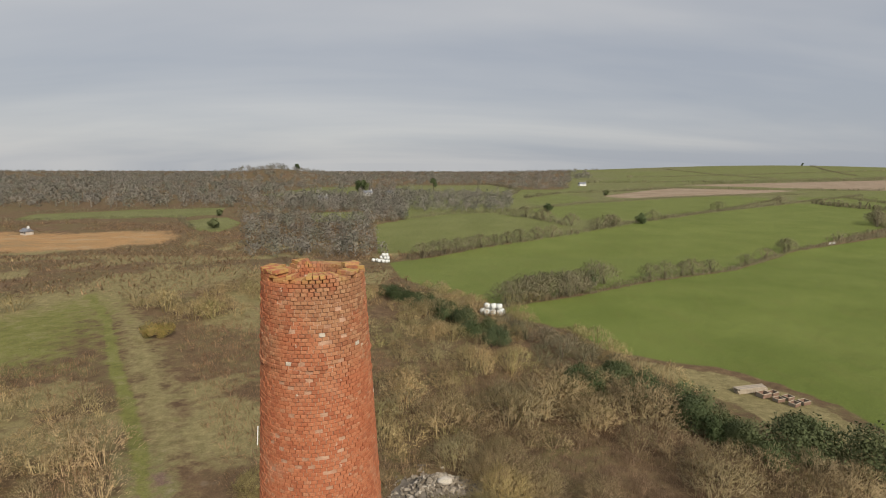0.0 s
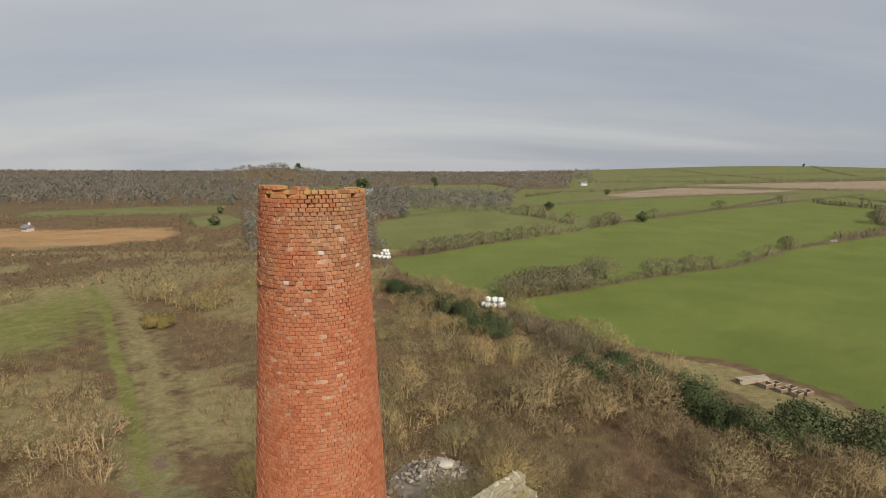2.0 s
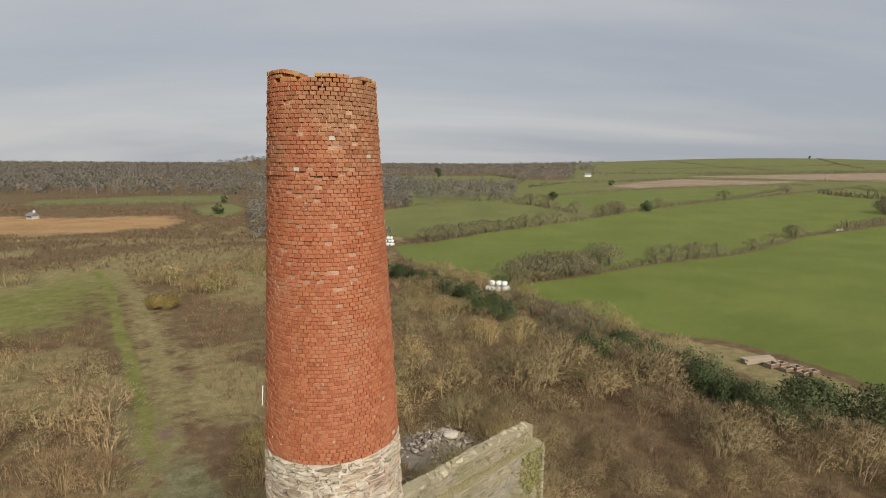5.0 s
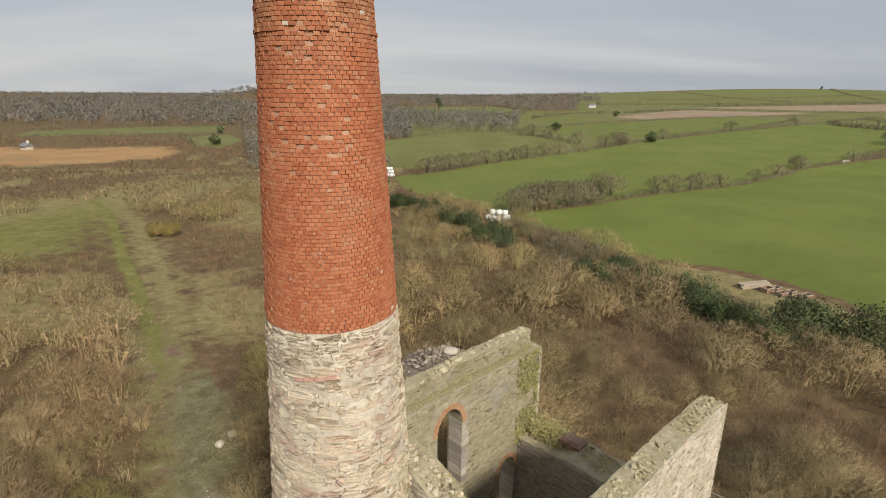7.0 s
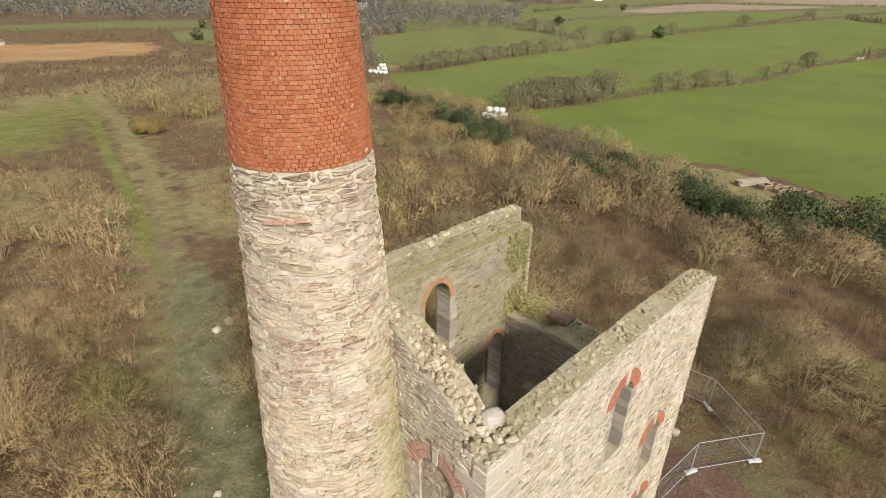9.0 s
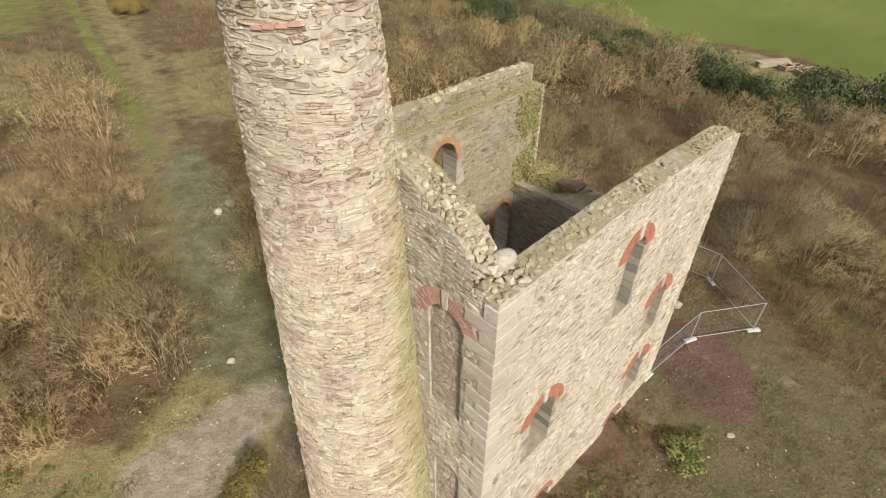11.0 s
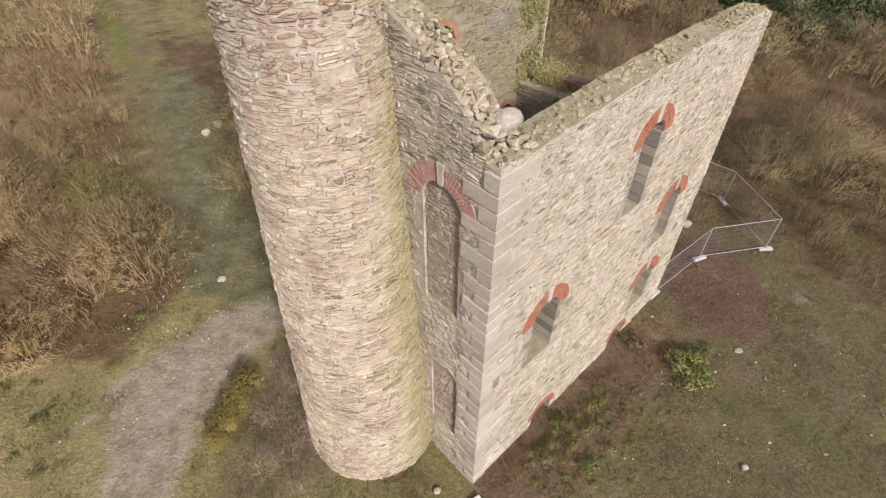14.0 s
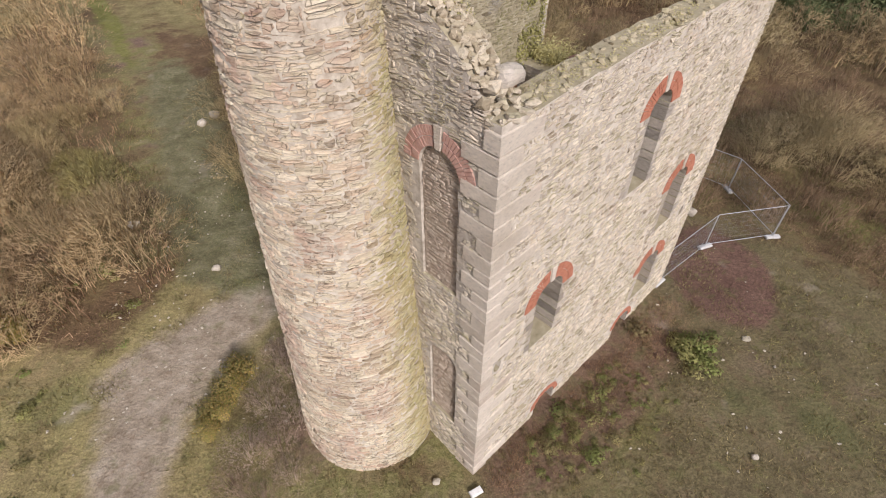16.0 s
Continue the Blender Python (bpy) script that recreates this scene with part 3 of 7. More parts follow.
def zones(x, y):
    """What grows where: pasture, sand, plough / bare track, short turf, dead grass."""
    far = np.hypot(x, y)
    soft = 1.2 + far * 0.01
    a = np.zeros((len(x), 4), np.float32)
    b, c, d = (np.zeros((len(x), 4), np.float32) for _ in range(3))
    for poly, hue in zip(FIELDS, FIELD_HUES):
        k = inside(poly, x, y, soft)
        a[:, 0] = np.maximum(a[:, 0], k)
        c[:, 2] = np.maximum(c[:, 2], k * hue)
    az = np.degrees(np.arctan2(x, y))
    rest = smooth01(-4.0, -1.0, az) * smooth01(205, 230, y - 0.55 * x) * (a[:, 0] < 0.5) * (1 - smooth01(600, 760, y) * (1 - smooth01(13, 17, az)))
    patchy = 0.5 + 0.5 * np.sin(x * 0.011 + 2.0 * np.sin(y * 0.004)) * np.sin(y * 0.006 + 1.3)
    a[:, 0] = np.maximum(a[:, 0], rest)
    c[:, 2] = np.maximum(c[:, 2], rest * (0.45 + 0.6 * patchy))
    for poly in SANDS:
        a[:, 1] = np.maximum(a[:, 1], inside(poly, x, y, soft * 6))
    a[:, 1] = a[:, 1] * (0.85 + 0.4 * np.sin(x * 0.09 + 1.7 * np.sin(y * 0.11)) * np.sin(y * 0.16 + 0.8 * np.sin(x * 0.05)))
    for poly in PLOUGHS:
        a[:, 2] = np.maximum(a[:, 2], inside(poly, x, y, soft))
    a[:, 0] = a[:, 0] * (1 - a[:, 2])
    b[:, 0] = np.maximum(inside(BARE_PATCH, x, y, 2.4) * 0.86, along(LANE, x, y, 0.6, 3.5) * 0.36)
    lawn = np.maximum(np.maximum(along(PATH_LINE, x, y, 0.8, 1.8) * (0.25 + 0.70 * smooth01(32, 52, y)), along(RUT_LINE, x, y, 0.15, 2.0) * 0.5), inside(LAWNS[0], x, y, 34) * 0.82)
    yard = np.clip(1.25 - np.hypot((x - 10.5) / 12.5, (y - 9.0) / 13.5) ** 2, 0, 1)
    yard = np.maximum(yard, np.clip(1.3 - np.hypot((x + 7.0) / 6.5, (y - 10) / 12.0) ** 2, 0, 1))
    yard = np.maximum(yard, np.clip(1.3 - np.hypot((x + 15.0) / 9.5, (y - 8.5) / 5.0) ** 2, 0, 1))
    yard = np.maximum(yard, along(PATH_LINE, x, y, 4.0, 6.0) * 0.6 * (1 - smooth01(44, 60, y)))
    b[:, 1] = yard
    for cx, cy, rad, much in ((21.7, 20.3, 2.6, 0.46), (7.0, 9.6, 2.4, 0.45), (16.8, 8.6, 2.0, 0.42), (-7.6, 16.6, 2.0, 0.5)):
        lawn = np.maximum(lawn, much * np.clip(1.4 - np.hypot(x - cx, y - cy) / rad, 0, 1))
    c[:, 0] = lawn
    c[:, 1] = np.clip(1.3 - np.hypot((x - 13.4) / 2.5, (y - 16.6) / 3.6) ** 2, 0, 1)
    b[:, 2] = np.maximum(np.maximum(inside([(33, 80), (39, 78), (45, 74), (50, 64), (50, 50), (47, 42), (43, 43), (40, 51), (40, 62), (35, 72)], x, y, 2.0), along([(a - 1.5, b) for a, b in RUT_LINE], x, y, 3.6, 7.0) * 0.62 * smooth01(34, 52, y)), inside([(-75, 75), (-50, 125), (-40, 150), (-58, 165), (-80, 150), (-110, 90)], x, y, 25) * 0.7)
    tussock = np.array([noise.noise((p * 0.045, q * 0.03, 8.0)) + 0.5 * noise.noise((p * 0.12, q * 0.09, 3.0)) for p, q in zip(x, y)])
    b[:, 2] = np.maximum(b[:, 2], np.clip(0.32 + 1.4 * tussock, 0, 0.85) * smooth01(-6, -16, x) * smooth01(38, 55, y) * (1 - smooth01(230, 270, y)))
    b[:, 2] = np.clip(b[:, 2], 0, 1)
    b[:, 3] = 1
    d[:, 0] = along(WORN_LINE, x, y, 2.4, 3.4) * 0.8 * (1 - smooth01(34, 48, y))
    u, v = (x - 1.45) * 0.734 + (y - 7.7) * 0.679, -(x - 1.45) * 0.679 + (y - 7.7) * 0.734
    d[:, 1] = np.clip(1.25 - np.hypot((u - 5.5) / 7.5, (v + 1.0) / 2.3) ** 2, 0, 1) * 0.8
    return a, b, c, d


def build_ground():
    """One sheet, with rings that widen with the distance, out to the horizon."""
    az = np.concatenate([np.linspace(-180, -56, 40), np.linspace(-55, 55, 251), np.linspace(56, 180, 40)[:-1]])
    rings = np.concatenate([np.linspace(1.5, 26, 64), 26 * 1.0295 ** np.arange(1, 181)])
    A, R = np.meshgrid(np.radians(az), rings)
    X, Y = (R * np.sin(A)).ravel(), (R * np.cos(A)).ravel()
    Z = land(X, Y)
    lump = np.array([noise.noise((x * 0.35, y * 0.35, 0.0)) for x, y in zip(X, Y)])
    Z = Z + np.clip(R.ravel() / 40, 0.35, 1.0) * 0.18 * lump * (R.ravel() < 400)
    verts = np.vstack([np.column_stack([X, Y, Z]), [[0, 0, float(land(0, 0))]]])
    n, m = len(rings), len(az)
    i, j = np.meshgrid(np.arange(n - 1), np.arange(m), indexing="ij")
    p, q = i * m + j, i * m + (j + 1) % m
    T = np.concatenate([np.stack([p, q, q + m], -1).reshape(-1, 3), np.stack([p, q + m, p + m], -1).reshape(-1, 3)])[:, ::-1]
    c = len(verts) - 1
    T = np.concatenate([T, [[c, (k + 1) % m, k] for k in range(m)]])
    N = np.cross(verts[T[:, 1]] - verts[T[:, 0]], verts[T[:, 2]] - verts[T[:, 0]])[:, 2] < 0
    T[N] = T[N][:, ::-1]                              # all faces look up
    me = tri_mesh("ground", verts, T, M_GROUND)
    for name, data in zip(("zone_a", "zone_b", "zone_c", "zone_d"), zones(verts[:, 0], verts[:, 1])):
        me.attributes.new(name, "FLOAT_COLOR", "POINT").data.foreach_set("color", data.ravel())
    me.shade_smooth()
    return tagged(new("ground", me), "rough heath with a green path, pasture fields and bare patches", "ground", kind="structure")


build_ground()

# ---- rubble and brick work ----


def rubble(place, s0, s1, z_low, z_high, course=(0.10, 0.21), length=(0.20, 0.62), proud=(0.015, 0.05), skip=None, seed=1, gap=0.016, wobble=0.05, wrap=False, rough=0.006, cut=0.0):
    """Random rubble: rows of uneven stones. place(s, z, d) turns the run, the height and the depth into a point. Returns a list of (corners, faces)."""
    rnd = random.Random(seed)
    flip = None
    stones, z = [], z_low
    lift = lambda s, z: wobble * noise.noise((s * 0.9, z * 0.8, seed * 7.1)) if not wrap else wobble * noise.noise((3 * math.cos(s), 3 * math.sin(s), z * 0.8))

    def one_stone(a, b, z, h, k):
        nonlocal flip
        zc, sc = z + h / 2, (a + b) / 2
        if skip and skip(sc, zc, (b - a) * k / 2, h / 2):
            return None
        g, j = gap / k, lambda v: rnd.uniform(-v, v)
        d = rnd.uniform(*proud)
        n_j = min(0.024, h * 0.16)
        ring = [(a + g, z + gap), (a + (b - a) * rnd.uniform(0.3, 0.7), z + gap), (b - g, z + gap), (b - g, zc), (b - g, z + h - gap), (a + (b - a) * rnd.uniform(0.3, 0.7), z + h - gap), (a + g, z + h - gap), (a + g, zc)]
        ring = [(x + j(0.022) / k, y + j(n_j)) for x, y in ring]
        for i, (di, dj) in ((0, (1, 1)), (2, (-1, 1)), (4, (-1, -1)), (6, (1, -1))):      # broken-off corners
            q = cut * rnd.random() ** 2
            ring[i] = (ring[i][0] + di * q * min(b - a, 2 * h / k) * 0.45, ring[i][1] + dj * q * h * 0.45)
        lean = j(0.022 + 0.02 * cut)
        ring = [(x, y + lean * (x - sc) * k) for x, y in ring]
        shrink = 1 - min(0.30, 0.020 / k / max(1e-3, (b - a) / 2))
        face = [(sc + (x - sc) * shrink, zc + (y - zc) * 0.84) for x, y in ring]
        tilt = j(0.5) * 0.02
        pts = [place(x, y + lift(x, y), -0.03) for x, y in ring]
        pts += [place(x, y + lift(x, y), d + j(rough) + tilt * (y - zc) / h) for x, y in face]
        faces = [(i, (i + 1) % 8, 8 + (i + 1) % 8, 8 + i) for i in range(8)] + [(8, 9, 10, 15), (15, 10, 11, 14), (14, 11, 12, 13)]
        if flip is None:
            n = (Vector(pts[10]) - Vector(pts[8])).cross(Vector(pts[14]) - Vector(pts[8]))
            flip = n.dot(Vector(place(sc, zc, 1.0)) - Vector(place(sc, zc, 0.0))) < 0
        return pts, [f[::-1] for f in faces] if flip else faces

    while z < z_high - 0.03:
        h = min(rnd.uniform(*course), z_high - z)
        k = wrap(z) if wrap else 1.0                  # metres for one unit of s
        s = s0 + (rnd.uniform(-0.4, 0) / k if not wrap else 0)
        while s < s1 - 0.04 / k:
            w = rnd.uniform(*length) * (1.25 if h > 0.16 else 0.9) / k
            if rnd.random() < 0.12:
                w *= 0.45
            e = min(s + w, s1)
            a, b = max(s, s0), e
            s = e
            if b - a < 0.05 / k:
                continue
            split = rnd.uniform(0.38, 0.62)
            bands = [(z, h)] if h < 0.12 or rnd.random() > 0.34 else [(z, h * split), (z + h * split, h * (1 - split))]
            for zb, hb in bands:
                stone = one_stone(a, b, zb, hb, k)
                if stone:
                    stones.append(stone)
        z += h
    return stones


def join(name, pieces, material):
    verts, faces = [], []
    for pts, fs in pieces:
        o = len(verts)
        verts += pts
        faces += [tuple(i + o for i in f) for f in fs]
    return mesh_of(name, verts, faces, material)


def lay(name, pieces, material, parent, near, label=""):
    """The pieces that near() picks become objects of their own, at most 300; the rest is one joined part."""
    singles, rest = [], []
    for p in pieces:
        c = sum((Vector(v) for v in p[0]), Vector()) / len(p[0])
        (singles if len(singles) < 300 and near(c) else rest).append(p)
    for p in singles:
        c = sum((Vector(v) for v in p[0]), Vector()) / len(p[0])
        ob = part(name, mesh_of(name, [Vector(v) - c for v in p[0]], p[1], material), parent)
        ob.location = c
    if rest:
        part(name + "work", join(name + "work", rest, material), parent, label, kind="stuff")


def block(x0, x1, y0, y1, z0, z1, rnd, chip=0.01, bevel=0.02):
    """A squared stone with chamfered, slightly uneven edges: (corners, faces)."""
    j = lambda: rnd.uniform(-chip, chip)
    b = min(bevel, (x1 - x0) * 0.3, (y1 - y0) * 0.3, (z1 - z0) * 0.3)
    rings = []
    for z, e in ((z0, b), (z0 + b, 0), (z1 - b, 0), (z1, b)):
        rings.append([(x0 + e + j(), y0 + e + j(), z + j() * 0.5), (x1 - e + j(), y0 + e + j(), z + j() * 0.5), (x1 - e + j(), y1 - e + j(), z + j() * 0.5), (x0 + e + j(), y1 - e + j(), z + j() * 0.5)])
    faces = [(3, 2, 1, 0), (12, 13, 14, 15)]
    for r in range(3):
        for i in range(4):
            faces.append((r * 4 + i, r * 4 + (i + 1) % 4, r * 4 + 4 + (i + 1) % 4, r * 4 + 4 + i))
    return [p for r in rings for p in r], faces


def rock(w, d, h, r, points=13):
    """A broken angular stone, w by d by h, about the origin: (corners, faces)."""
    bm = bmesh.new()
    for _ in range(points):
        v = Vector((r.gauss(0, 1), r.gauss(0, 1), r.gauss(0, 1))).normalized() * r.uniform(0.82, 1.08)
        bm.verts.new((max(-0.8, min(0.8, v.x)) * w * 0.6, max(-0.8, min(0.8, v.y)) * d * 0.6, max(-0.75, min(0.75, v.z)) * h * 0.62))
    made = bmesh.ops.convex_hull(bm, input=bm.verts[:])
    bmesh.ops.delete(bm, geom=[g for g in set(made["geom_interior"] + made["geom_unused"]) if isinstance(g, bmesh.types.BMVert)], context="VERTS")
    bmesh.ops.recalc_face_normals(bm, faces=bm.faces[:])
    bm.verts.index_update()
    out = [tuple(v.co) for v in bm.verts], [tuple(v.index for v in f.verts) for f in bm.faces]
    bm.free()
    return out


# ---- the chimney stack ----
STACK_X, STACK_Y = -2.18, 10.08
STACK_TOP, STACK_JOINT = 26.05, 19.15
stack = tagged(new("chimney_stack"), "tall round mine chimney, red brick upper part on pale rubble stone", "chimney")
stack.location = (STACK_X, STACK_Y, 0)


def stack_r(z):
    return 2.35 - 0.0528 * z


def tube(name, z0, z1, wall, material, steps=24, seg=96, ragged=0.0, hollow=True, recess=0.012):
    """A tapering tube with wall thickness."""
    bm = bmesh.new()
    rings = []
    for side in (0, 1):
        for i in range(steps + 1):
            z = z0 + (z1 - z0) * i / steps
            r = stack_r(z) - recess - (wall if side else 0)
            rings.append([bm.verts.new((r * math.cos(a), r * math.sin(a), z + (ragged * noise.noise((3 * math.cos(a), 3 * math.sin(a), 0.3)) if i == steps else 0))) for a in (2 * math.pi * k / seg for k in range(seg))])
    order = rings[:steps + 1] + (rings[steps + 1:][::-1] if hollow else [])
    for lo, hi in zip(order, order[1:] + ([order[0]] if hollow else [])):
        for k in range(seg):
            bm.faces.new((lo[k], lo[(k + 1) % seg], hi[(k + 1) % seg], hi[k]))
    return bm_mesh(name, bm, material, smooth=True)


def on_stack(a, z, d):
    r = stack_r(z) + d
    return (r * math.cos(a), r * math.sin(a), z)


stone_shaft = part("stone_shaft", tube("stone_shaft", -0.5, STACK_JOINT, 0.7, M_STACK_MORTAR, recess=0.026), stack, "pale lime-mortared rubble stone shaft")
brick_shaft = part("brick_shaft", tube("brick_shaft", STACK_JOINT, STACK_TOP - 0.34, 0.32, M_BRICK_MORTAR, steps=12, recess=0.020), stack, "weathered red brick shaft with a broken rim")

# ---- the engine house ----
HOUSE = Matrix.Translation((1.45, 7.70, 0)) @ Matrix.Rotation(radians(42.78), 4, "Z")
house = tagged(new("engine_house"), "roofless ruined engine house of pale rubble stone, broken wall tops", "ruin")
house.matrix_world = HOUSE
THICK, WIDTH = 0.80, 7.95        # walls; across the house
LONG, LONG_BACK = 12.35, 10.95   # the two side walls
BOB_U0, BOB_U1 = 9.60, 11.30     # the thick low end wall


def arch_loop(u0, u1, sill, spring, rise, n=10):
    """The outline of an opening with a round-headed top."""
    c, half = (u0 + u1) / 2, (u1 - u0) / 2
    return [(u0, sill), (u1, sill)] + [(c + half * math.cos(math.pi * k / n), spring + rise * math.sin(math.pi * k / n)) for k in range(n + 1)]


def ragged_top(s0, s1, heights, step=0.35, rough=0.10, seed=1):
    """A broken wall top from s1 back to s0."""
    n = max(2, int((s1 - s0) / step))
    out = []
    for k in range(n + 1):
        s = s1 + (s0 - s1) * k / n
        out.append((s, float(np.interp(s, [h[0] for h in heights], [h[1] for h in heights])) + rough * noise.noise((s * 1.7, seed * 3.3, 0))))
    return out


def wall_slab(name, outline, holes, place, depth, material):
    """A wall with real openings: the outline and the holes filled, and pushed through by its thickness."""
    bm = bmesh.new()
    for loop in [outline] + holes:
        vs = [bm.verts.new((s, 0, z)) for s, z in loop]
        for a, b in zip(vs, vs[1:] + vs[:1]):
            bm.edges.new((a, b))
    bmesh.ops.triangle_fill(bm, edges=bm.edges[:], use_beauty=True, use_dissolve=False)
    made = bmesh.ops.extrude_face_region(bm, geom=bm.faces[:])
    for v in made["geom"]:
        if isinstance(v, bmesh.types.BMVert):
            v.co.y = depth
    for v in bm.verts:
        v.co = Vector(place(v.co.x, v.co.z, -v.co.y))
    return bm_mesh(name, bm, material)


near_top = [(0, 13.05), (0.8, 13.0), (3, 13.05), (6, 13.1), (9, 13.05), (11.8, 12.95), (12.35, 12.75)]
end_top = [(0.0, 12.9), (0.38, 13.25), (0.74, 13.7), (1.28, 14.2), (1.95, 14.62), (2.64, 14.92), (3.4, 15.08), (4.2, 15.1), (6.5, 14.0), (8, 13.3)]
WINDOWS = [  # near side wall: u0, u1, sill, spring, rise
    (5.80, 6.85, 8.45, 10.95, 0.52), (2.05, 3.25, 4.75, 6.75, 0.60), (9.05, 10.20, 5.05, 7.00, 0.55), (9.10, 10.45, 1.30, 3.00, 0.55)]
LOW_ARCHES = [(3.22, 4.36, -0.8, 0.08, 0.46), (8.42, 9.50, -0.8, 0.12, 0.52)]
NEAR_HOLES = [(0.66, 5.37, 0.16, 0.24), (11.24, 4.84, 0.16, 0.24), (11.87, 5.04, 0.14, 0.22)]
on_near = lambda s, z, d: (s, -d, z)
on_end = lambda s, z, d: (-d, s, z)
on_back = lambda s, z, d: (s, 7.12 - d, z)
on_bob = lambda s, z, d: (BOB_U0 - d, s, z)

side_wall = part("side_wall", wall_slab("side_wall", [(0, -1.0), (LONG, -1.0)] + ragged_top(0, LONG, near_top), [arch_loop(*w) for w in WINDOWS] + [arch_loop(*w, n=8) for w in LOW_ARCHES] + [[(u + a * math.cos(t), z + b * math.sin(t)) for t in np.linspace(0, 2 * math.pi, 9)[:-1]] for u, z, a, b in NEAR_HOLES], on_near, THICK, M_WALL_MORTAR), house, "pale rubble side wall with arched openings")
RECESS = [(0.95, 2.15, 7.95, 11.35, 0.55), (0.93, 2.0, 1.85, 4.9, 0.35)]
end_wall = part("end_wall", wall_slab("end_wall", [(THICK + 0.002, -1.0), (WIDTH - 0.002, -1.0)] + ragged_top(THICK + 0.002, WIDTH - 0.002, end_top, rough=0.22, seed=2), [arch_loop(*w) for w in RECESS], on_end, THICK, M_WALL_MORTAR), house, "grey rubble gable wall, broken along the top")
# masonry that closes the two recesses and the corner
rnd = random.Random(5)
for piece in (block(0.08, 0.72, 0.9, 2.2, 7.8, 12.0, rnd), block(0.08, 0.7, 0.9, 2.1, 1.7, 5.4, rnd)):
    part("recess_infill", join("recess_infill", [piece], M_INFILL), house, "dark rubble blocking of a recess")
part("corner_masonry", join("corner_masonry", [block(0.03, THICK, THICK - 0.02, THICK + 0.02, -0.4, 12.9, rnd)], M_WALL_MORTAR), house)
BACK_WIN = [(4.75, 6.05, 8.6, 11.35, 0.85), (8.35, 9.45, 4.6, 7.45, 0.75)]
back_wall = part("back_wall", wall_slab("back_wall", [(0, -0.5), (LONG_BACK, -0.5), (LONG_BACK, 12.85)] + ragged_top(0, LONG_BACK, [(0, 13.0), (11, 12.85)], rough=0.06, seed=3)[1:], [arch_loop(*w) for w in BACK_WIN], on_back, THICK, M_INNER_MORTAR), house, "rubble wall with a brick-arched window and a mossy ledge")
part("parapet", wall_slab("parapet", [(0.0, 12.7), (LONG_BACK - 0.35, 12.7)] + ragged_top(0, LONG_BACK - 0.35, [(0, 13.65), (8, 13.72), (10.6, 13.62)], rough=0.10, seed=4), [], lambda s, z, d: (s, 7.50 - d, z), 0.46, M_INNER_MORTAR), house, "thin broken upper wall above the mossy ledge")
bob_wall = part("bob_wall", wall_slab("bob_wall", [(THICK + 0.002, -0.5), (7.118, -0.5)] + ragged_top(THICK + 0.002, 7.118, [(0.8, 9.05), (4, 9.1), (7.1, 8.9)], rough=0.14, seed=5), [], on_bob, BOB_U1 - BOB_U0, M_WALL_MORTAR), house, "thick low end wall with a mossy top")
part("buttress", join("buttress", [block(9.0, 9.58, 4.7, 5.6, -0.4, 6.1, rnd, 0.05, 0.06)], M_CAP_STONE), house, "yellow-mossed stub of inner wall")


# ---- plants ----
def unit(a):
    return a / (np.linalg.norm(a, axis=1)[:, None] + 1e-9)


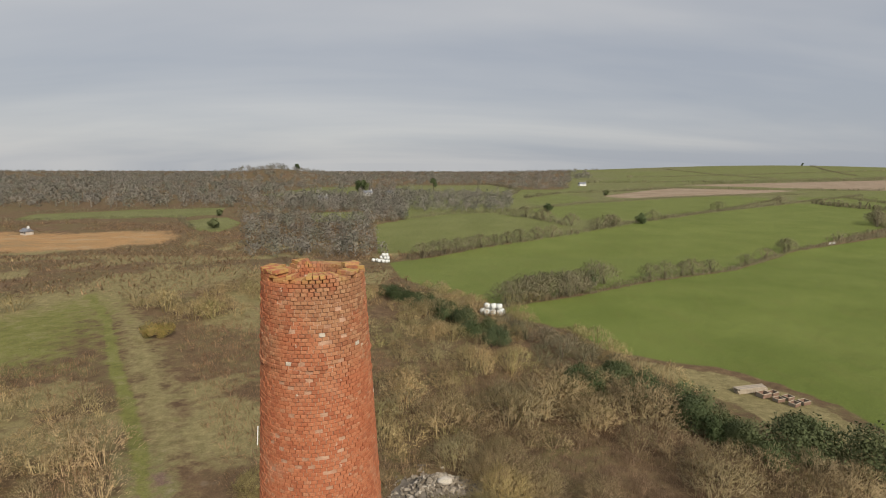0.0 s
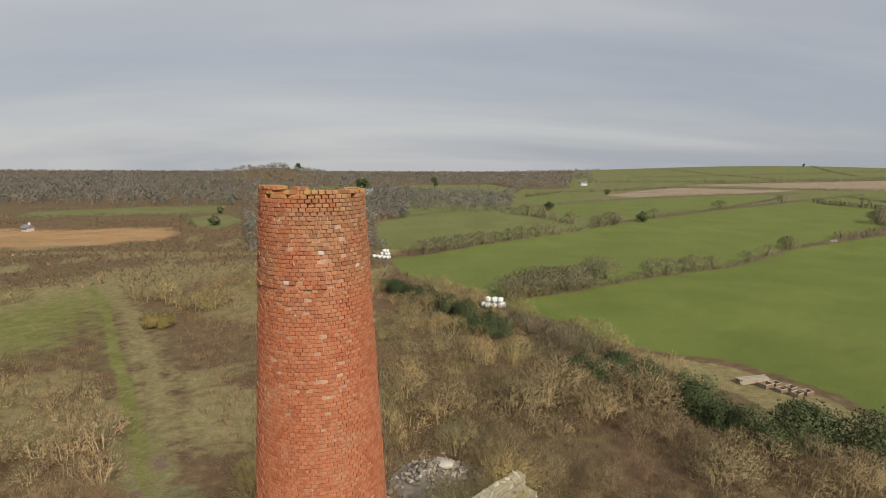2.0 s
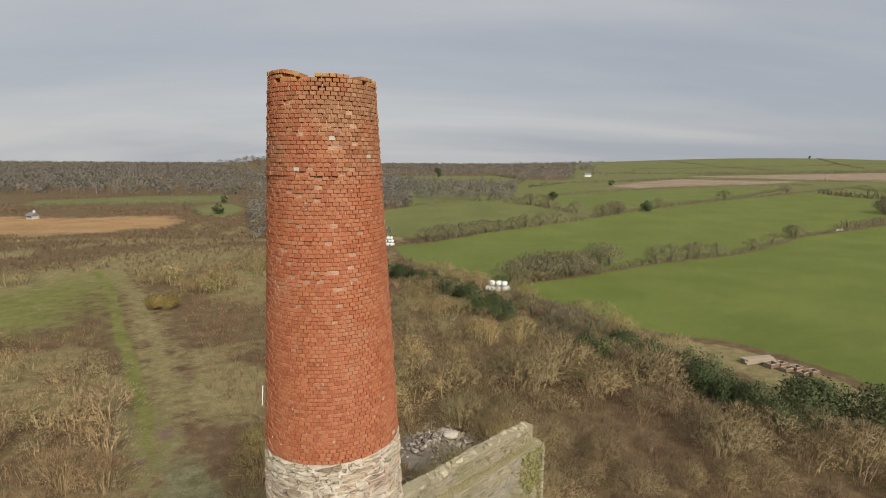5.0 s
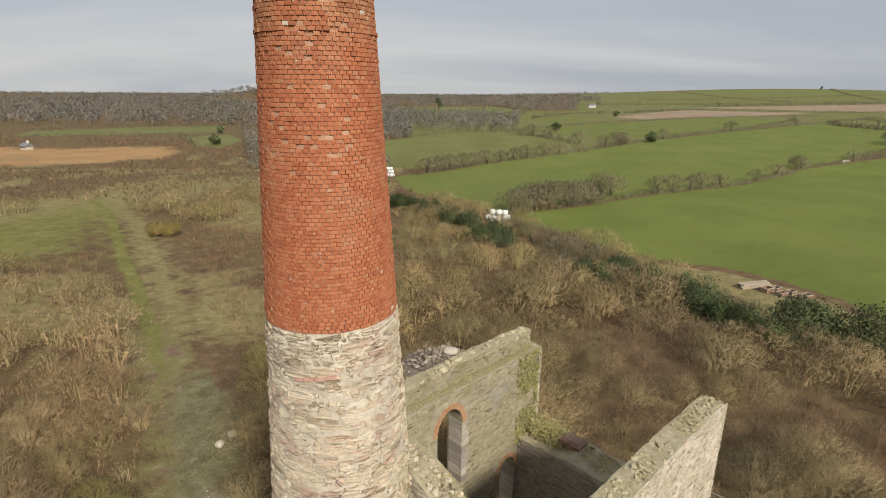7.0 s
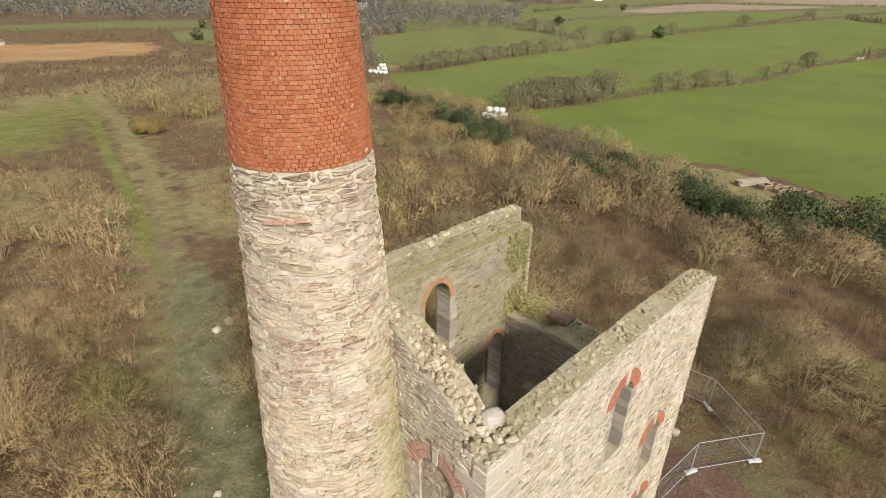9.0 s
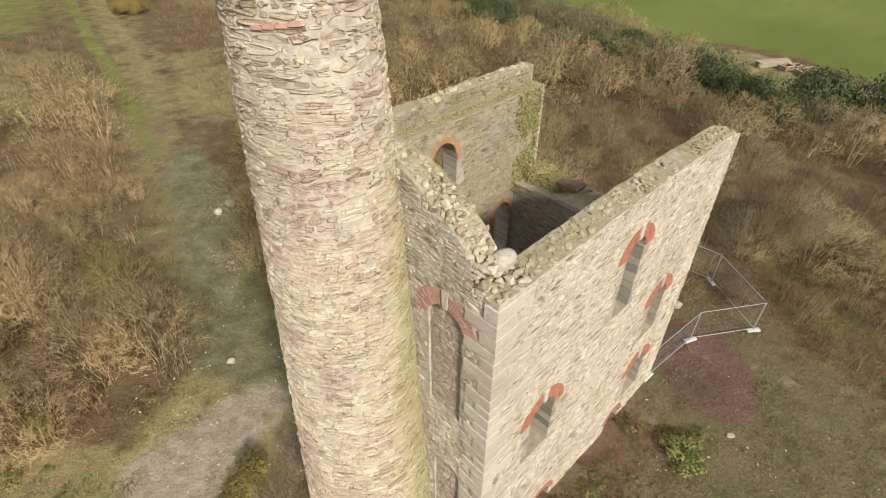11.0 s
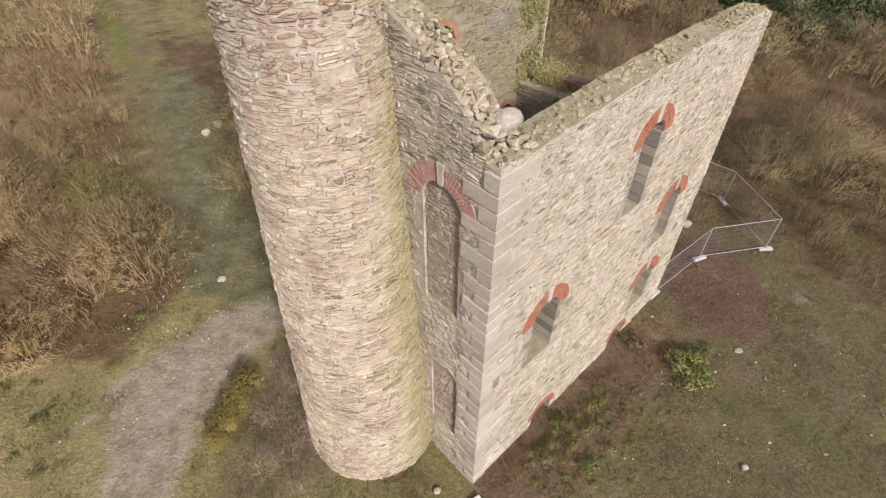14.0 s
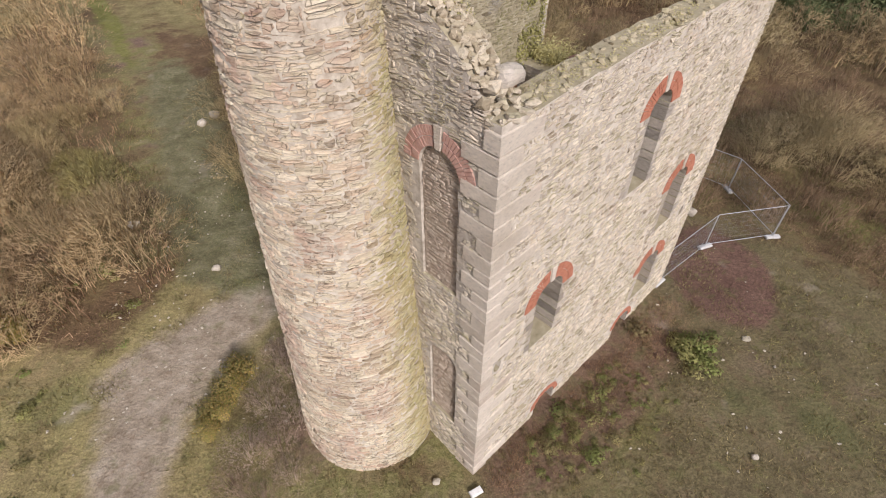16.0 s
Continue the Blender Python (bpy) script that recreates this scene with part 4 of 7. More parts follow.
def bare_shrub(rs, R, H, stems, twigs, w, spread=0.35):
    """Bent stems that rise to an uneven dome, side twigs that fork from them and sprigs that fork again: corners and triangles."""
    lobes = rs.uniform(0.72, 1.18, 7)
    p = rs.uniform(0, 2 * np.pi, stems)
    rho = np.sqrt(rs.uniform(0, 1, stems))
    k = np.interp((p % (2 * np.pi)) / (2 * np.pi) * 7, np.arange(8), np.append(lobes, lobes[0]))
    r = 0.92 * R * k * rho
    h = 0.95 * H * np.sqrt(np.clip(1 - 0.86 * rho ** 2, 0.03, 1)) * (0.75 + 0.25 * k) * rs.uniform(0.80, 1.05, stems)
    b0 = R * spread * rho * rs.uniform(0.4, 1.0, stems)
    B = np.column_stack([b0 * np.cos(p), b0 * np.sin(p), np.full(stems, -0.15)])
    E = np.column_stack([r * np.cos(p), r * np.sin(p), h])
    Mi = B + (E - B) * 0.55 + np.column_stack([-0.12 * r * np.cos(p), -0.12 * r * np.sin(p), 0.08 * h]) + rs.normal(0, 0.06 * R, (stems, 3))
    q = p + np.pi / 2 + rs.normal(0, 0.7, stems)
    side = np.column_stack([np.cos(q), np.sin(q), np.zeros(stems)])
    V = np.stack([B - side * w, B + side * w, Mi - side * w * 0.7, Mi + side * w * 0.7, E], 1).reshape(-1, 3)
    o = np.arange(stems)[:, None] * 5
    T = np.concatenate([o + [0, 1, 3], o + [0, 3, 2], o + [2, 3, 4]])
    if not twigs:
        return V, T
    small = min(R, H)
    n1 = max(1, int(twigs * 0.22))
    n3 = int(twigs * 0.50)
    i = rs.randint(0, stems, n1)
    t = (rs.uniform(0.10, 1.0, n1) ** 0.5)[:, None]
    C = 2 * Mi - 0.5 * (B + E)
    P = (1 - t) ** 2 * B[i] + 2 * t * (1 - t) * C[i] + t ** 2 * E[i]
    out = unit(P * [1 / R, 1 / R, 0.8 / H])
    D = unit(unit(E[i] - Mi[i]) * 0.45 + out * 0.45 + rs.normal(0, 0.48, (n1, 3))) * (rs.uniform(0.12, 0.30, n1) * small)[:, None] * (1.25 - 0.6 * t)
    n2 = twigs - n1 - n3
    j = rs.randint(0, n1, n2)
    P2 = P[j] + D[j] * rs.uniform(0.2, 1.0, n2)[:, None]
    D2 = unit(unit(D[j]) * 0.75 + rs.normal(0, 0.55, (n2, 3)) + [0, 0, 0.12]) * (rs.uniform(0.05, 0.13, n2) * small)[:, None]
    a, f = rs.uniform(0, 2 * np.pi, n3), np.sqrt(rs.uniform(0, 1, n3))        # sprigs that close the rounded top
    k = np.interp(a / (2 * np.pi) * 7, np.arange(8), np.append(lobes, lobes[0])) * (1 + 0.13 * np.sin(4 * a + 11 * f) * np.sin(3 * a - 6 * f))
    P3 = np.column_stack([R * k * f * np.cos(a), R * k * f * np.sin(a), H * np.sqrt(np.clip(1 - 0.86 * f ** 2, 0.03, 1)) * (0.75 + 0.25 * k)]) * (rs.uniform(0.55, 1.0, n3) ** 0.45)[:, None]
    D3 = unit(unit(P3 * [1 / R, 1 / R, 0.8 / H]) * 0.8 + rs.normal(0, 0.45, (n3, 3)) + [0, 0, 0.15]) * (rs.uniform(0.06, 0.15, n3) * small)[:, None]
    for P0, d, wide in ((P, D, 0.60), (P2, D2, 0.66), (P3 - 0.6 * D3, D3, 0.70)):
        n = unit(np.cross(d, rs.normal(0, 1, d.shape))) * w * wide
        W = np.stack([P0 - n, P0 + n, P0 + d], 1).reshape(-1, 3)
        T = np.concatenate([T, len(V) + np.arange(len(W)).reshape(-1, 3)])
        V = np.concatenate([V, W])
    V[:, 2] = np.maximum(V[:, 2], -0.15)
    return V, T


def leafy(rs, R, H, leaves, size, low=0.10, clumps=14):
    """A crown of many small leaves gathered in uneven clumps."""
    c = rs.normal(0, 1, (clumps, 3))
    c = c / np.linalg.norm(c, axis=1)[:, None] * rs.uniform(0.35, 0.78, clumps)[:, None]
    c = c * [R, R, H * 0.5] + [0, 0, H * (0.5 + low)]
    i = rs.randint(0, clumps, leaves)
    d = rs.normal(0, 1, (leaves, 3))
    d = d / np.linalg.norm(d, axis=1)[:, None] * (rs.uniform(0.3, 1.0, leaves) ** 0.5)[:, None] * rs.uniform(0.85, 1.15, (clumps, 1))[i]
    P = c[i] + d * [R * 0.42, R * 0.42, H * 0.25]
    P[:, 2] = np.maximum(P[:, 2], 0.05)
    a, b = rs.normal(0, 1, (leaves, 3)), rs.normal(0, 1, (leaves, 3))
    a = a / np.linalg.norm(a, axis=1)[:, None] * size
    b = b / np.linalg.norm(b, axis=1)[:, None] * size * 0.8
    V = np.stack([P - a * 0.5, P + a * 0.5, P + b], 1).reshape(-1, 3)
    return V, np.arange(3 * leaves).reshape(-1, 3)


def gather(protos, spots):
    """Many plants as one mesh. spots: x, y, scale, height scale, which, turn."""
    Vs, Ts, Ps, Ns, o = [], [], [], [], 0
    ways = [crown_normals(V) for V, T in protos]
    for n, (x, y, s, hs, which, turn) in enumerate(spots):
        V, T = protos[which % len(protos)]
        c, d = math.cos(turn), math.sin(turn)
        Vs.append(np.column_stack([(V[:, 0] * c - V[:, 1] * d) * s + x, (V[:, 0] * d + V[:, 1] * c) * s + y, V[:, 2] * s * hs + float(land(x, y))]))
        N = ways[which % len(protos)]
        Ns.append(np.column_stack([N[:, 0] * c - N[:, 1] * d, N[:, 0] * d + N[:, 1] * c, N[:, 2]]))
        Ts.append(T + o)
        Ps.append(np.full(len(V), (n * 0.618034) % 1.0))
        o += len(V)
    return np.concatenate(Vs), np.concatenate(Ts), np.concatenate(Ps), np.concatenate(Ns)


def stuff(name, protos, spots, material, label, category):
    V, T, P, N = gather(protos, spots)
    return tagged(new(name, tri_mesh(name, V, T, material, P, N)), label, category, kind="stuff")


def house_uv(x, y):
    p = HOUSE.inverted() @ Vector((x, y, 0))
    return p.x, p.y


def free_for_scrub(X, Y):
    """Where bushes may stand: off the fields, paths, yard and buildings."""
    ok = np.ones(X.shape)
    for poly in FIELDS[:2] + PLOUGHS:
        ok = ok * (inside(poly, X, Y, 2.0) < 0.2)
    for poly in FIELDS[2:]:
        ok = ok * (inside(poly, X, Y, 4.0) < 0.3)
    ok = ok * (inside(SANDS[0], X, Y, 8.0) < 0.35) * (inside(LAWNS[0], X, Y, 6) < 0.4)
    ok = ok * (along(PATH_LINE, X, Y, 2.4, 1.0) < 0.5) * (along(RUT_LINE, X, Y, np.where(Y > 36, 3.2, 1.5), 1.0) < 0.5) * (along(BARE_LINE, X, Y, 4.6, 1.0) < 0.5) * (along(LANE, X, Y, 5.6, 1.0) < 0.5)
    ok = ok * (np.hypot((X - 10.5) / 12.2, (Y - 9.0) / 12.2) > 1) * ~((X > 36) & (Y > 45) & (Y < 86)) * (np.hypot((X + 5.0) / 8.0, (Y - 9) / 10.5) > 1) * (np.hypot((X + 15.0) / 5.5, (Y - 8.0) / 4.5) > 1)
    ok = ok * (np.hypot((X - 1.5) / 4.5, (Y - 41) / 4.0) > 1)
    ok = ok * (np.hypot((X - 13.2) / 4.2, (Y - 106) / 6.0) > 1) * (np.hypot((X + 16.2) / 5, (Y - 184) / 8.0) > 1)
    c, d = math.cos(radians(42.78)), math.sin(radians(42.78))
    U, V = (X - 1.45) * c + (Y - 7.7) * d, -(X - 1.45) * d + (Y - 7.7) * c
    return (ok * ~((U > -2.5) & (U < 14.5) & (V > -2.5) & (V < 10.2))) > 0.5


rs = np.random.RandomState(11)


def sow(x0, x1, y0, y1, step, keep):
    """Spots on a shaken grid where keep(x, y) holds."""
    gx, gy = np.meshgrid(np.arange(x0, x1, step), np.arange(y0, y1, step))
    X = (gx + rs.uniform(-0.48, 0.48, gx.shape) * step).ravel()
    Y = (gy + rs.uniform(-0.48, 0.48, gy.shape) * step).ravel()
    k = keep(X, Y) & free_for_scrub(X, Y)
    return X[k], Y[k]


def patch(x, y, f, seed):
    return np.array([noise.noise((a * f, b * f, seed)) for a, b in zip(np.atleast_1d(x), np.atleast_1d(y))])


in_view = lambda X, Y: np.abs(np.degrees(np.arctan2(X, Y))) < 63 - np.clip(Y - 10, 0, 85) * 0.25
on_heath = lambda X, Y: np.maximum(inside(LOW_HEATH[0], X, Y, 4.0), inside(LOW_HEATH[1], X, Y, 4.0)) > 0.5

# near bushes: things of their own
NEAR_PROTOS = [bare_shrub(np.random.RandomState(20 + i), 2.5, h, 50, 3700, 0.0125, sp) for i, (h, sp) in enumerate([(2.9, 0.35), (2.4, 0.45), (3.2, 0.3), (2.1, 0.5), (2.7, 0.4)])]
LOW_PROTOS = [bare_shrub(np.random.RandomState(40 + i), 1.6, h, 60, 1050, 0.0125, 0.85) for i, h in enumerate([1.0, 1.3, 0.8])]


def shrub_meshes(protos, material, stems=50):
    """For each kind of shrub, its stems and its crown of twigs as two meshes."""
    out = []
    for V, T in protos:
        N, v, t = crown_normals(V), 5 * stems, 3 * stems
        out.append((tri_mesh("stem", V[:v], T[:t], material, np.zeros(v), N[:v]), tri_mesh("crown", V[v:], T[t:] - v, material, np.zeros(len(V) - v), N[v:])))
    return out


near_meshes = shrub_meshes(NEAR_PROTOS, M_TWIG)
olive_meshes = shrub_meshes(NEAR_PROTOS[1:4], M_OLIVE)
low_meshes = [tri_mesh("bramble", V, T, M_BRAMBLE, np.zeros(len(V)), crown_normals(V)) for V, T in LOW_PROTOS]
SHRUB_LABELS = ["bare tan willow shrub with upright twigs", "grey-brown leafless shrub in rough ground"]


def is_tall(x, y):
    """Tall willow scrub or low bramble."""
    band = 0.08 if (x > 2 and y < 34) else -0.45 if (-27 < x < -13 and 11 < y < 30) or (x < -19 and y < 50) else -0.12
    return patch(x, y, 0.115, 4.0)[0] > band


def mound(x, y):
    """The scrub grows in rounded clumps: above 0 in a clump, below 0 between them."""
    return float(patch(x, y, 0.115, 4.0)[0]) + 0.25


NEAR_LIMIT = 46
X, Y = sow(-46, 50, 1, 52, 2.7, lambda X, Y: ~on_heath(X, Y) & (np.hypot(X, Y) < NEAR_LIMIT) & in_view(X, Y) & (np.hypot(X, Y) > 9))
order = np.argsort(np.hypot(X, Y))
rest_tall, rest_low, made = [], [], [0, 0]
for i in order:
    x, y = float(X[i]), float(Y[i])
    tall = is_tall(x, y)
    s = float(rs.uniform(0.75, 1.15)) * ((0.80 + 1.0 * max(0.0, mound(x, y))) if tall else 1.1)
    spot = (x, y, s, float(rs.uniform(0.8, 1.1)), int(rs.randint(0, 9)), float(rs.uniform(0, 6.28)))
    if made[not tall] >= (260 if tall else 120):
        (rest_tall if tall else rest_low).append(spot)
        continue
    made[not tall] += 1
    olive = tall and (patch(x, y, 0.11, 14.0)[0] > (0.34 if x < 0 else 0.5) or (x > 24 and y < 27 and spot[4] % 3 == 0))
    meshes = olive_meshes if olive else near_meshes if tall else low_meshes
    data = meshes[spot[4] % len(meshes)]
    ob = new("gorse_shrub" if olive else "shrub" if tall else "bramble", None if tall else data)
    if tall:
        part("stem", data[0], ob)
        part("crown", data[1], ob)
    ob.matrix_world = Matrix.Translation((x, y, float(land(x, y)))) @ Matrix.Rotation(spot[5], 4, "Z") @ Matrix.Diagonal((s, s, s * spot[3], 1))
    tagged(ob, "olive-green shrub with yellowish twigs" if olive else SHRUB_LABELS[spot[4] % 2] if tall else "low tangle of reddish-brown bramble stems", "shrub", "shrubs on the heath" if tall else "brambles on the heath")

MID_PROTOS = [bare_shrub(np.random.RandomState(60 + i), 3.2, h, 20, 1000, 0.034, sp) for i, (h, sp) in enumerate([(3.0, 0.4), (2.5, 0.5), (3.4, 0.35), (2.2, 0.6)])]
MID_LOW = [bare_shrub(np.random.RandomState(70 + i), 1.9, h, 26, 330, 0.029, 0.9) for i, h in enumerate([1.0, 1.3, 0.8])]
X, Y = sow(-110, 62, 18, 140, 3.5, lambda X, Y: ~on_heath(X, Y) & (np.hypot(X, Y) >= NEAR_LIMIT) & (np.hypot(X, Y) < 135) & in_view(X, Y))
for x, y in zip(X, Y):
    tall = patch(x, y, 0.080, 9.0)[0] > (-0.16 if x > -6 else -0.34 if (x < -18 and y < 62) else 0.05)
    if not tall and patch(x, y, 0.06, 2.0)[0] > 0.18:
        continue                                              # open dead grass
    (rest_tall if tall else rest_low).append((x, y, float(rs.uniform(0.75, 1.15)) * (0.8 + 1.0 * max(0.0, float(patch(x, y, 0.080, 9.0)[0]) + 0.2) if tall else 1.0), float(rs.uniform(0.8, 1.1)), int(rs.randint(0, 9)), float(rs.uniform(0, 6.28))))
X, Y = sow(-34, 52, 12, 76, 1.75, lambda X, Y: ~on_heath(X, Y) & in_view(X, Y))
UNDER = [bare_shrub(np.random.RandomState(66 + i), 1.5, h, 12, 165, 0.019, 0.95) for i, h in enumerate([1.0, 1.35, 0.8])]
stuff("undergrowth", UNDER, [(x, y, float(rs.uniform(0.8, 1.25)), float(rs.uniform(0.7, 1.2)), int(rs.randint(0, 9)), float(rs.uniform(0, 6.28))) for x, y in zip(X, Y)], M_BRAMBLE, "low brown tangle of bramble and heather between the shrubs", "scrub")
stuff("willow_scrub", MID_PROTOS, rest_tall, M_TWIG, "thick bare willow scrub, tan and grey-brown", "scrub")
stuff("bramble_scrub", MID_LOW, rest_low, M_BRAMBLE, "low brown bramble and heather scrub", "scrub")

X, Y = sow(-66, 0, 40, 104, 1.75, on_heath)
HEATH_PROTOS = [bare_shrub(np.random.RandomState(75 + i), 1.7, h, 12, 180, 0.026, 0.95) for i, h in enumerate([0.9, 1.15, 0.7])]
stuff("low_heath", HEATH_PROTOS, [(x, y, float(rs.uniform(0.7, 1.2)), float(rs.uniform(0.7, 1.2)), int(rs.randint(0, 9)), float(rs.uniform(0, 6.28))) for x, y in zip(X, Y) if patch(x, y, 0.09, 3.0)[0] > -0.38], M_HEATH, "low reddish-brown heath beside the green path", "scrub")

FAR_PROTOS = [bare_shrub(np.random.RandomState(80 + i), 3.6, h, 5, 74, 0.13, 0.7) for i, h in enumerate([1.7, 1.3, 2.1])]
X, Y = sow(-250, 10, 120, 300, 4.2, lambda X, Y: (np.hypot(X, Y) >= 133) & (np.abs(np.degrees(np.arctan2(X, Y)) + 20) < 25))
spots = [(x, y, float(rs.uniform(0.7, 1.4)), float(rs.uniform(0.5, 1.0)), int(rs.randint(0, 9)), float(rs.uniform(0, 6.28))) for x, y in zip(X, Y) if patch(x, y, 0.03, 6.0)[0] > -0.40]
stuff("heath_scrub", FAR_PROTOS, spots, M_BRAMBLE, "far brown heath scrub", "scrub")

# hedges between the fields
HEDGE_PROTOS = [bare_shrub(np.random.RandomState(90 + i), 2.3, h, 6, 110, 0.085, 0.8) for i, h in enumerate([1.8, 2.2, 1.6])]
HEDGE_FAR = [bare_shrub(np.random.RandomState(95 + i), 3.0, h, 4, 42, 0.24, 0.8) for i, h in enumerate([2.0, 2.6, 1.7])]


def hedge(line, size, step, jit=0.7, seed=0):
    """Spots along a line of hedge."""
    r, out = random.Random(seed), []
    for (x0, y0), (x1, y1) in zip(line, line[1:]):
        n = max(1, int(math.hypot(x1 - x0, y1 - y0) / step))
        for k in range(n):
            t = (k + r.random()) / n
            out.append((x0 + (x1 - x0) * t + r.uniform(-jit, jit), y0 + (y1 - y0) * t + r.uniform(-jit, jit), size * r.uniform(0.6, 1.25), r.uniform(0.7, 1.2), r.randrange(9), r.uniform(0, 6.28)))
    return out


HEDGES = [
    ("hedgerow", [(15, 114), (43, 133.5), (64, 148.5), (101, 169.5), (152, 215), (226, 253), (330, 302)], 0.85, 1.0),
    ("hedgerow", [(-8, 197), (22, 224), (67, 256), (107, 289), (193, 361), (326, 459), (470, 560)], 1.25, 1.6),
    ("hedgerow", [(-36, 292), (16, 355), (43, 360), (70, 386), (136, 450), (249, 523), (322, 560), (420, 575)], 1.3, 2.2),
    ("hedgerow", [(76, 287), (66, 322), (48, 352)], 1.5, 2.0),
    ("hedgerow", [(344, 506), (230, 396), (141, 319)], 1.0, 2.0),
    ("hedgerow", [(240, 262), (262, 300), (330, 330), (400, 440), (420, 520)], 1.9, 2.0),
    ("hedgerow", [(94, 510), (150, 596), (240, 640), (345, 738), (480, 668), (600, 668)], 1.5, 3.0),
    ("hedgerow", [(-50, 560), (1, 560), (90, 564), (118, 676), (104, 860), (-50, 828)], 1.8, 3.4),
    ("hedgerow", [(-262, 352), (-206, 388), (-150, 404), (-100, 420)], 1.2, 2.2),
    ("hedgerow", [(-250, 305), (-214, 314), (-150, 328), (-142, 306), (-120, 274)], 1.15, 1.8),
    ("hedgerow", [(336, 452), (334, 412), (339, 381), (348, 350)], 2.2, 1.8),
    ("hedgerow", [(189, 240), (206, 245.5), (229, 256)], 1.9, 1.5),
    ("hedgerow", [(419, 885), (700, 1050), (1113, 1270), (1700, 1500)], 2.4, 6.0),
    ("hedgerow", [(290, 980), (646, 1110), (1298, 1480), (2000, 1900)], 2.6, 7.0),
    ("hedgerow", [(600, 1580), (1000, 1800), (1500, 2000), (2100, 2200)], 2.8, 9.0),
    ("hedgerow", [(1150, 2600), (1100, 2200), (980, 1600), (900, 1350)], 2.8, 9.0),
    ("hedgerow", [(1900, 2600), (1640, 2150), (1400, 1700)], 2.8, 9.0),
]
for n, (name, line, size, step) in enumerate(HEDGES):
    stuff(name, HEDGE_FAR if line[0][1] > 400 or size > 2 else HEDGE_PROTOS, hedge(line, size, step, 0.5 + size * 0.4, n), M_TREE, "brown winter hedge between pasture fields", "hedge")

# woods: far trees without leaves, more than anyone could count
def far_tree(seed, R, H, n, size):
    """A bare tree seen from far off: a few limbs and a round haze of twig clumps."""
    a, b = bare_shrub(np.random.RandomState(seed), R * 0.8, H * 0.8, 4, 0, size * 0.14, 0.15), leafy(np.random.RandomState(seed + 1), R, H * 0.85, n, size, 0.12, 9)
    return np.concatenate([a[0], b[0]]), np.concatenate([a[1], b[1] + len(a[0])])


TREE_PROTOS = [far_tree(100 + 2 * i, 4.4, h, 170, 0.66) for i, h in enumerate([8.0, 6.5, 9.5, 5.5])]
BIG_PROTOS = [far_tree(110 + 2 * i, 6.6, h, 100, 1.2) for i, h in enumerate([9.0, 7.0, 11.0])]


def wood(x0, x1, y0, y1, step, keep, seed):
    out, r = [], np.random.RandomState(seed)
    gx, gy = np.meshgrid(np.arange(x0, x1, step), np.arange(y0, y1, step))
    X = (gx + r.uniform(-0.5, 0.5, gx.shape) * step).ravel()
    Y = (gy + r.uniform(-0.5, 0.5, gy.shape) * step).ravel()
    ok = keep(X, Y)
    for poly in FIELDS + PLOUGHS + SANDS:
        ok = ok & (inside(poly, X, Y, 4.0) < 0.4)
    ok = ok & (np.hypot(X + 16.5, Y - 190) > 12)
    return [(x, y, float(r.uniform(0.65, 1.3)), float(r.uniform(0.8, 1.15)), int(r.randint(0, 9)), float(r.uniform(0, 6.28))) for x, y in zip(X[ok], Y[ok])]


azim = lambda X, Y: np.degrees(np.arctan2(X, Y))
valley = wood(-110, 0, 190, 560, 8.2, lambda X, Y: (azim(X, Y) > -19) & (azim(X, Y) < -2.5) & (Y < 300 + 2.2 * (X + 110)), 1)
valley += wood(-120, 130, 370, 640, 9.0, lambda X, Y: (azim(X, Y) > -16) & (azim(X, Y) < 9), 2)
stuff("valley_wood", TREE_PROTOS, valley, M_FARWOOD, "bare grey-brown trees along the valley", "woodland")
far_wood = wood(-1150, -20, 405, 760, 14.5, lambda X, Y: (azim(X, Y) > -45) & (azim(X, Y) < -9), 3)
far_wood += wood(-1300, -60, 760, 1300, 22, lambda X, Y: (azim(X, Y) > -45) & (azim(X, Y) < -6), 4)
far_wood += wood(-160, 460, 600, 1300, 22, lambda X, Y: (azim(X, Y) > -10) & (azim(X, Y) < 15) & (patch(X, Y, 0.006, 3.0) > -0.10), 7)
stuff("far_wood", BIG_PROTOS, far_wood, M_FARWOOD, "distant leafless woodland on low hills", "woodland")
RIDGE_PROTOS = [far_tree(120 + 2 * i, 8.5, h, 52, 2.2) for i, h in enumerate([10.0, 8.0, 12.0])]
ridge = wood(-1500, 1500, 1300, 2600, 44, lambda X, Y: (azim(X, Y) > -44) & (azim(X, Y) < 17) & (patch(X, Y, 0.003, 3.0) > -0.25), 5)
ridge += wood(-3600, 1300, 2600, 4200, 90, lambda X, Y: (azim(X, Y) > -44) & (azim(X, Y) < 18), 6)
stuff("ridge_wood", RIDGE_PROTOS, [(x, y, s * 1.25, h * 0.8, w, t) for x, y, s, h, w, t in ridge], M_FARWOOD, "far dark woods on the skyline", "woodland")


# single trees and evergreens
def log_part(name, r0, r1, length, parent, material, sides=7, bend=0.1):
    """A tapering, slightly bent stem."""
    verts, faces = [], []
    for k in range(5):
        t = k / 4
        r = r0 + (r1 - r0) * t
        verts += [(bend * math.sin(3 * t) + r * math.cos(6.2832 * i / sides), bend * t * t + r * math.sin(6.2832 * i / sides), length * t - 0.2) for i in range(sides)]
    for k in range(4):
        faces += [(k * sides + i, k * sides + (i + 1) % sides, (k + 1) * sides + (i + 1) % sides, (k + 1) * sides + i) for i in range(sides)]
    faces.append(tuple(range(4 * sides, 5 * sides)))
    return part(name, mesh_of(name, verts, faces, material, True), parent)


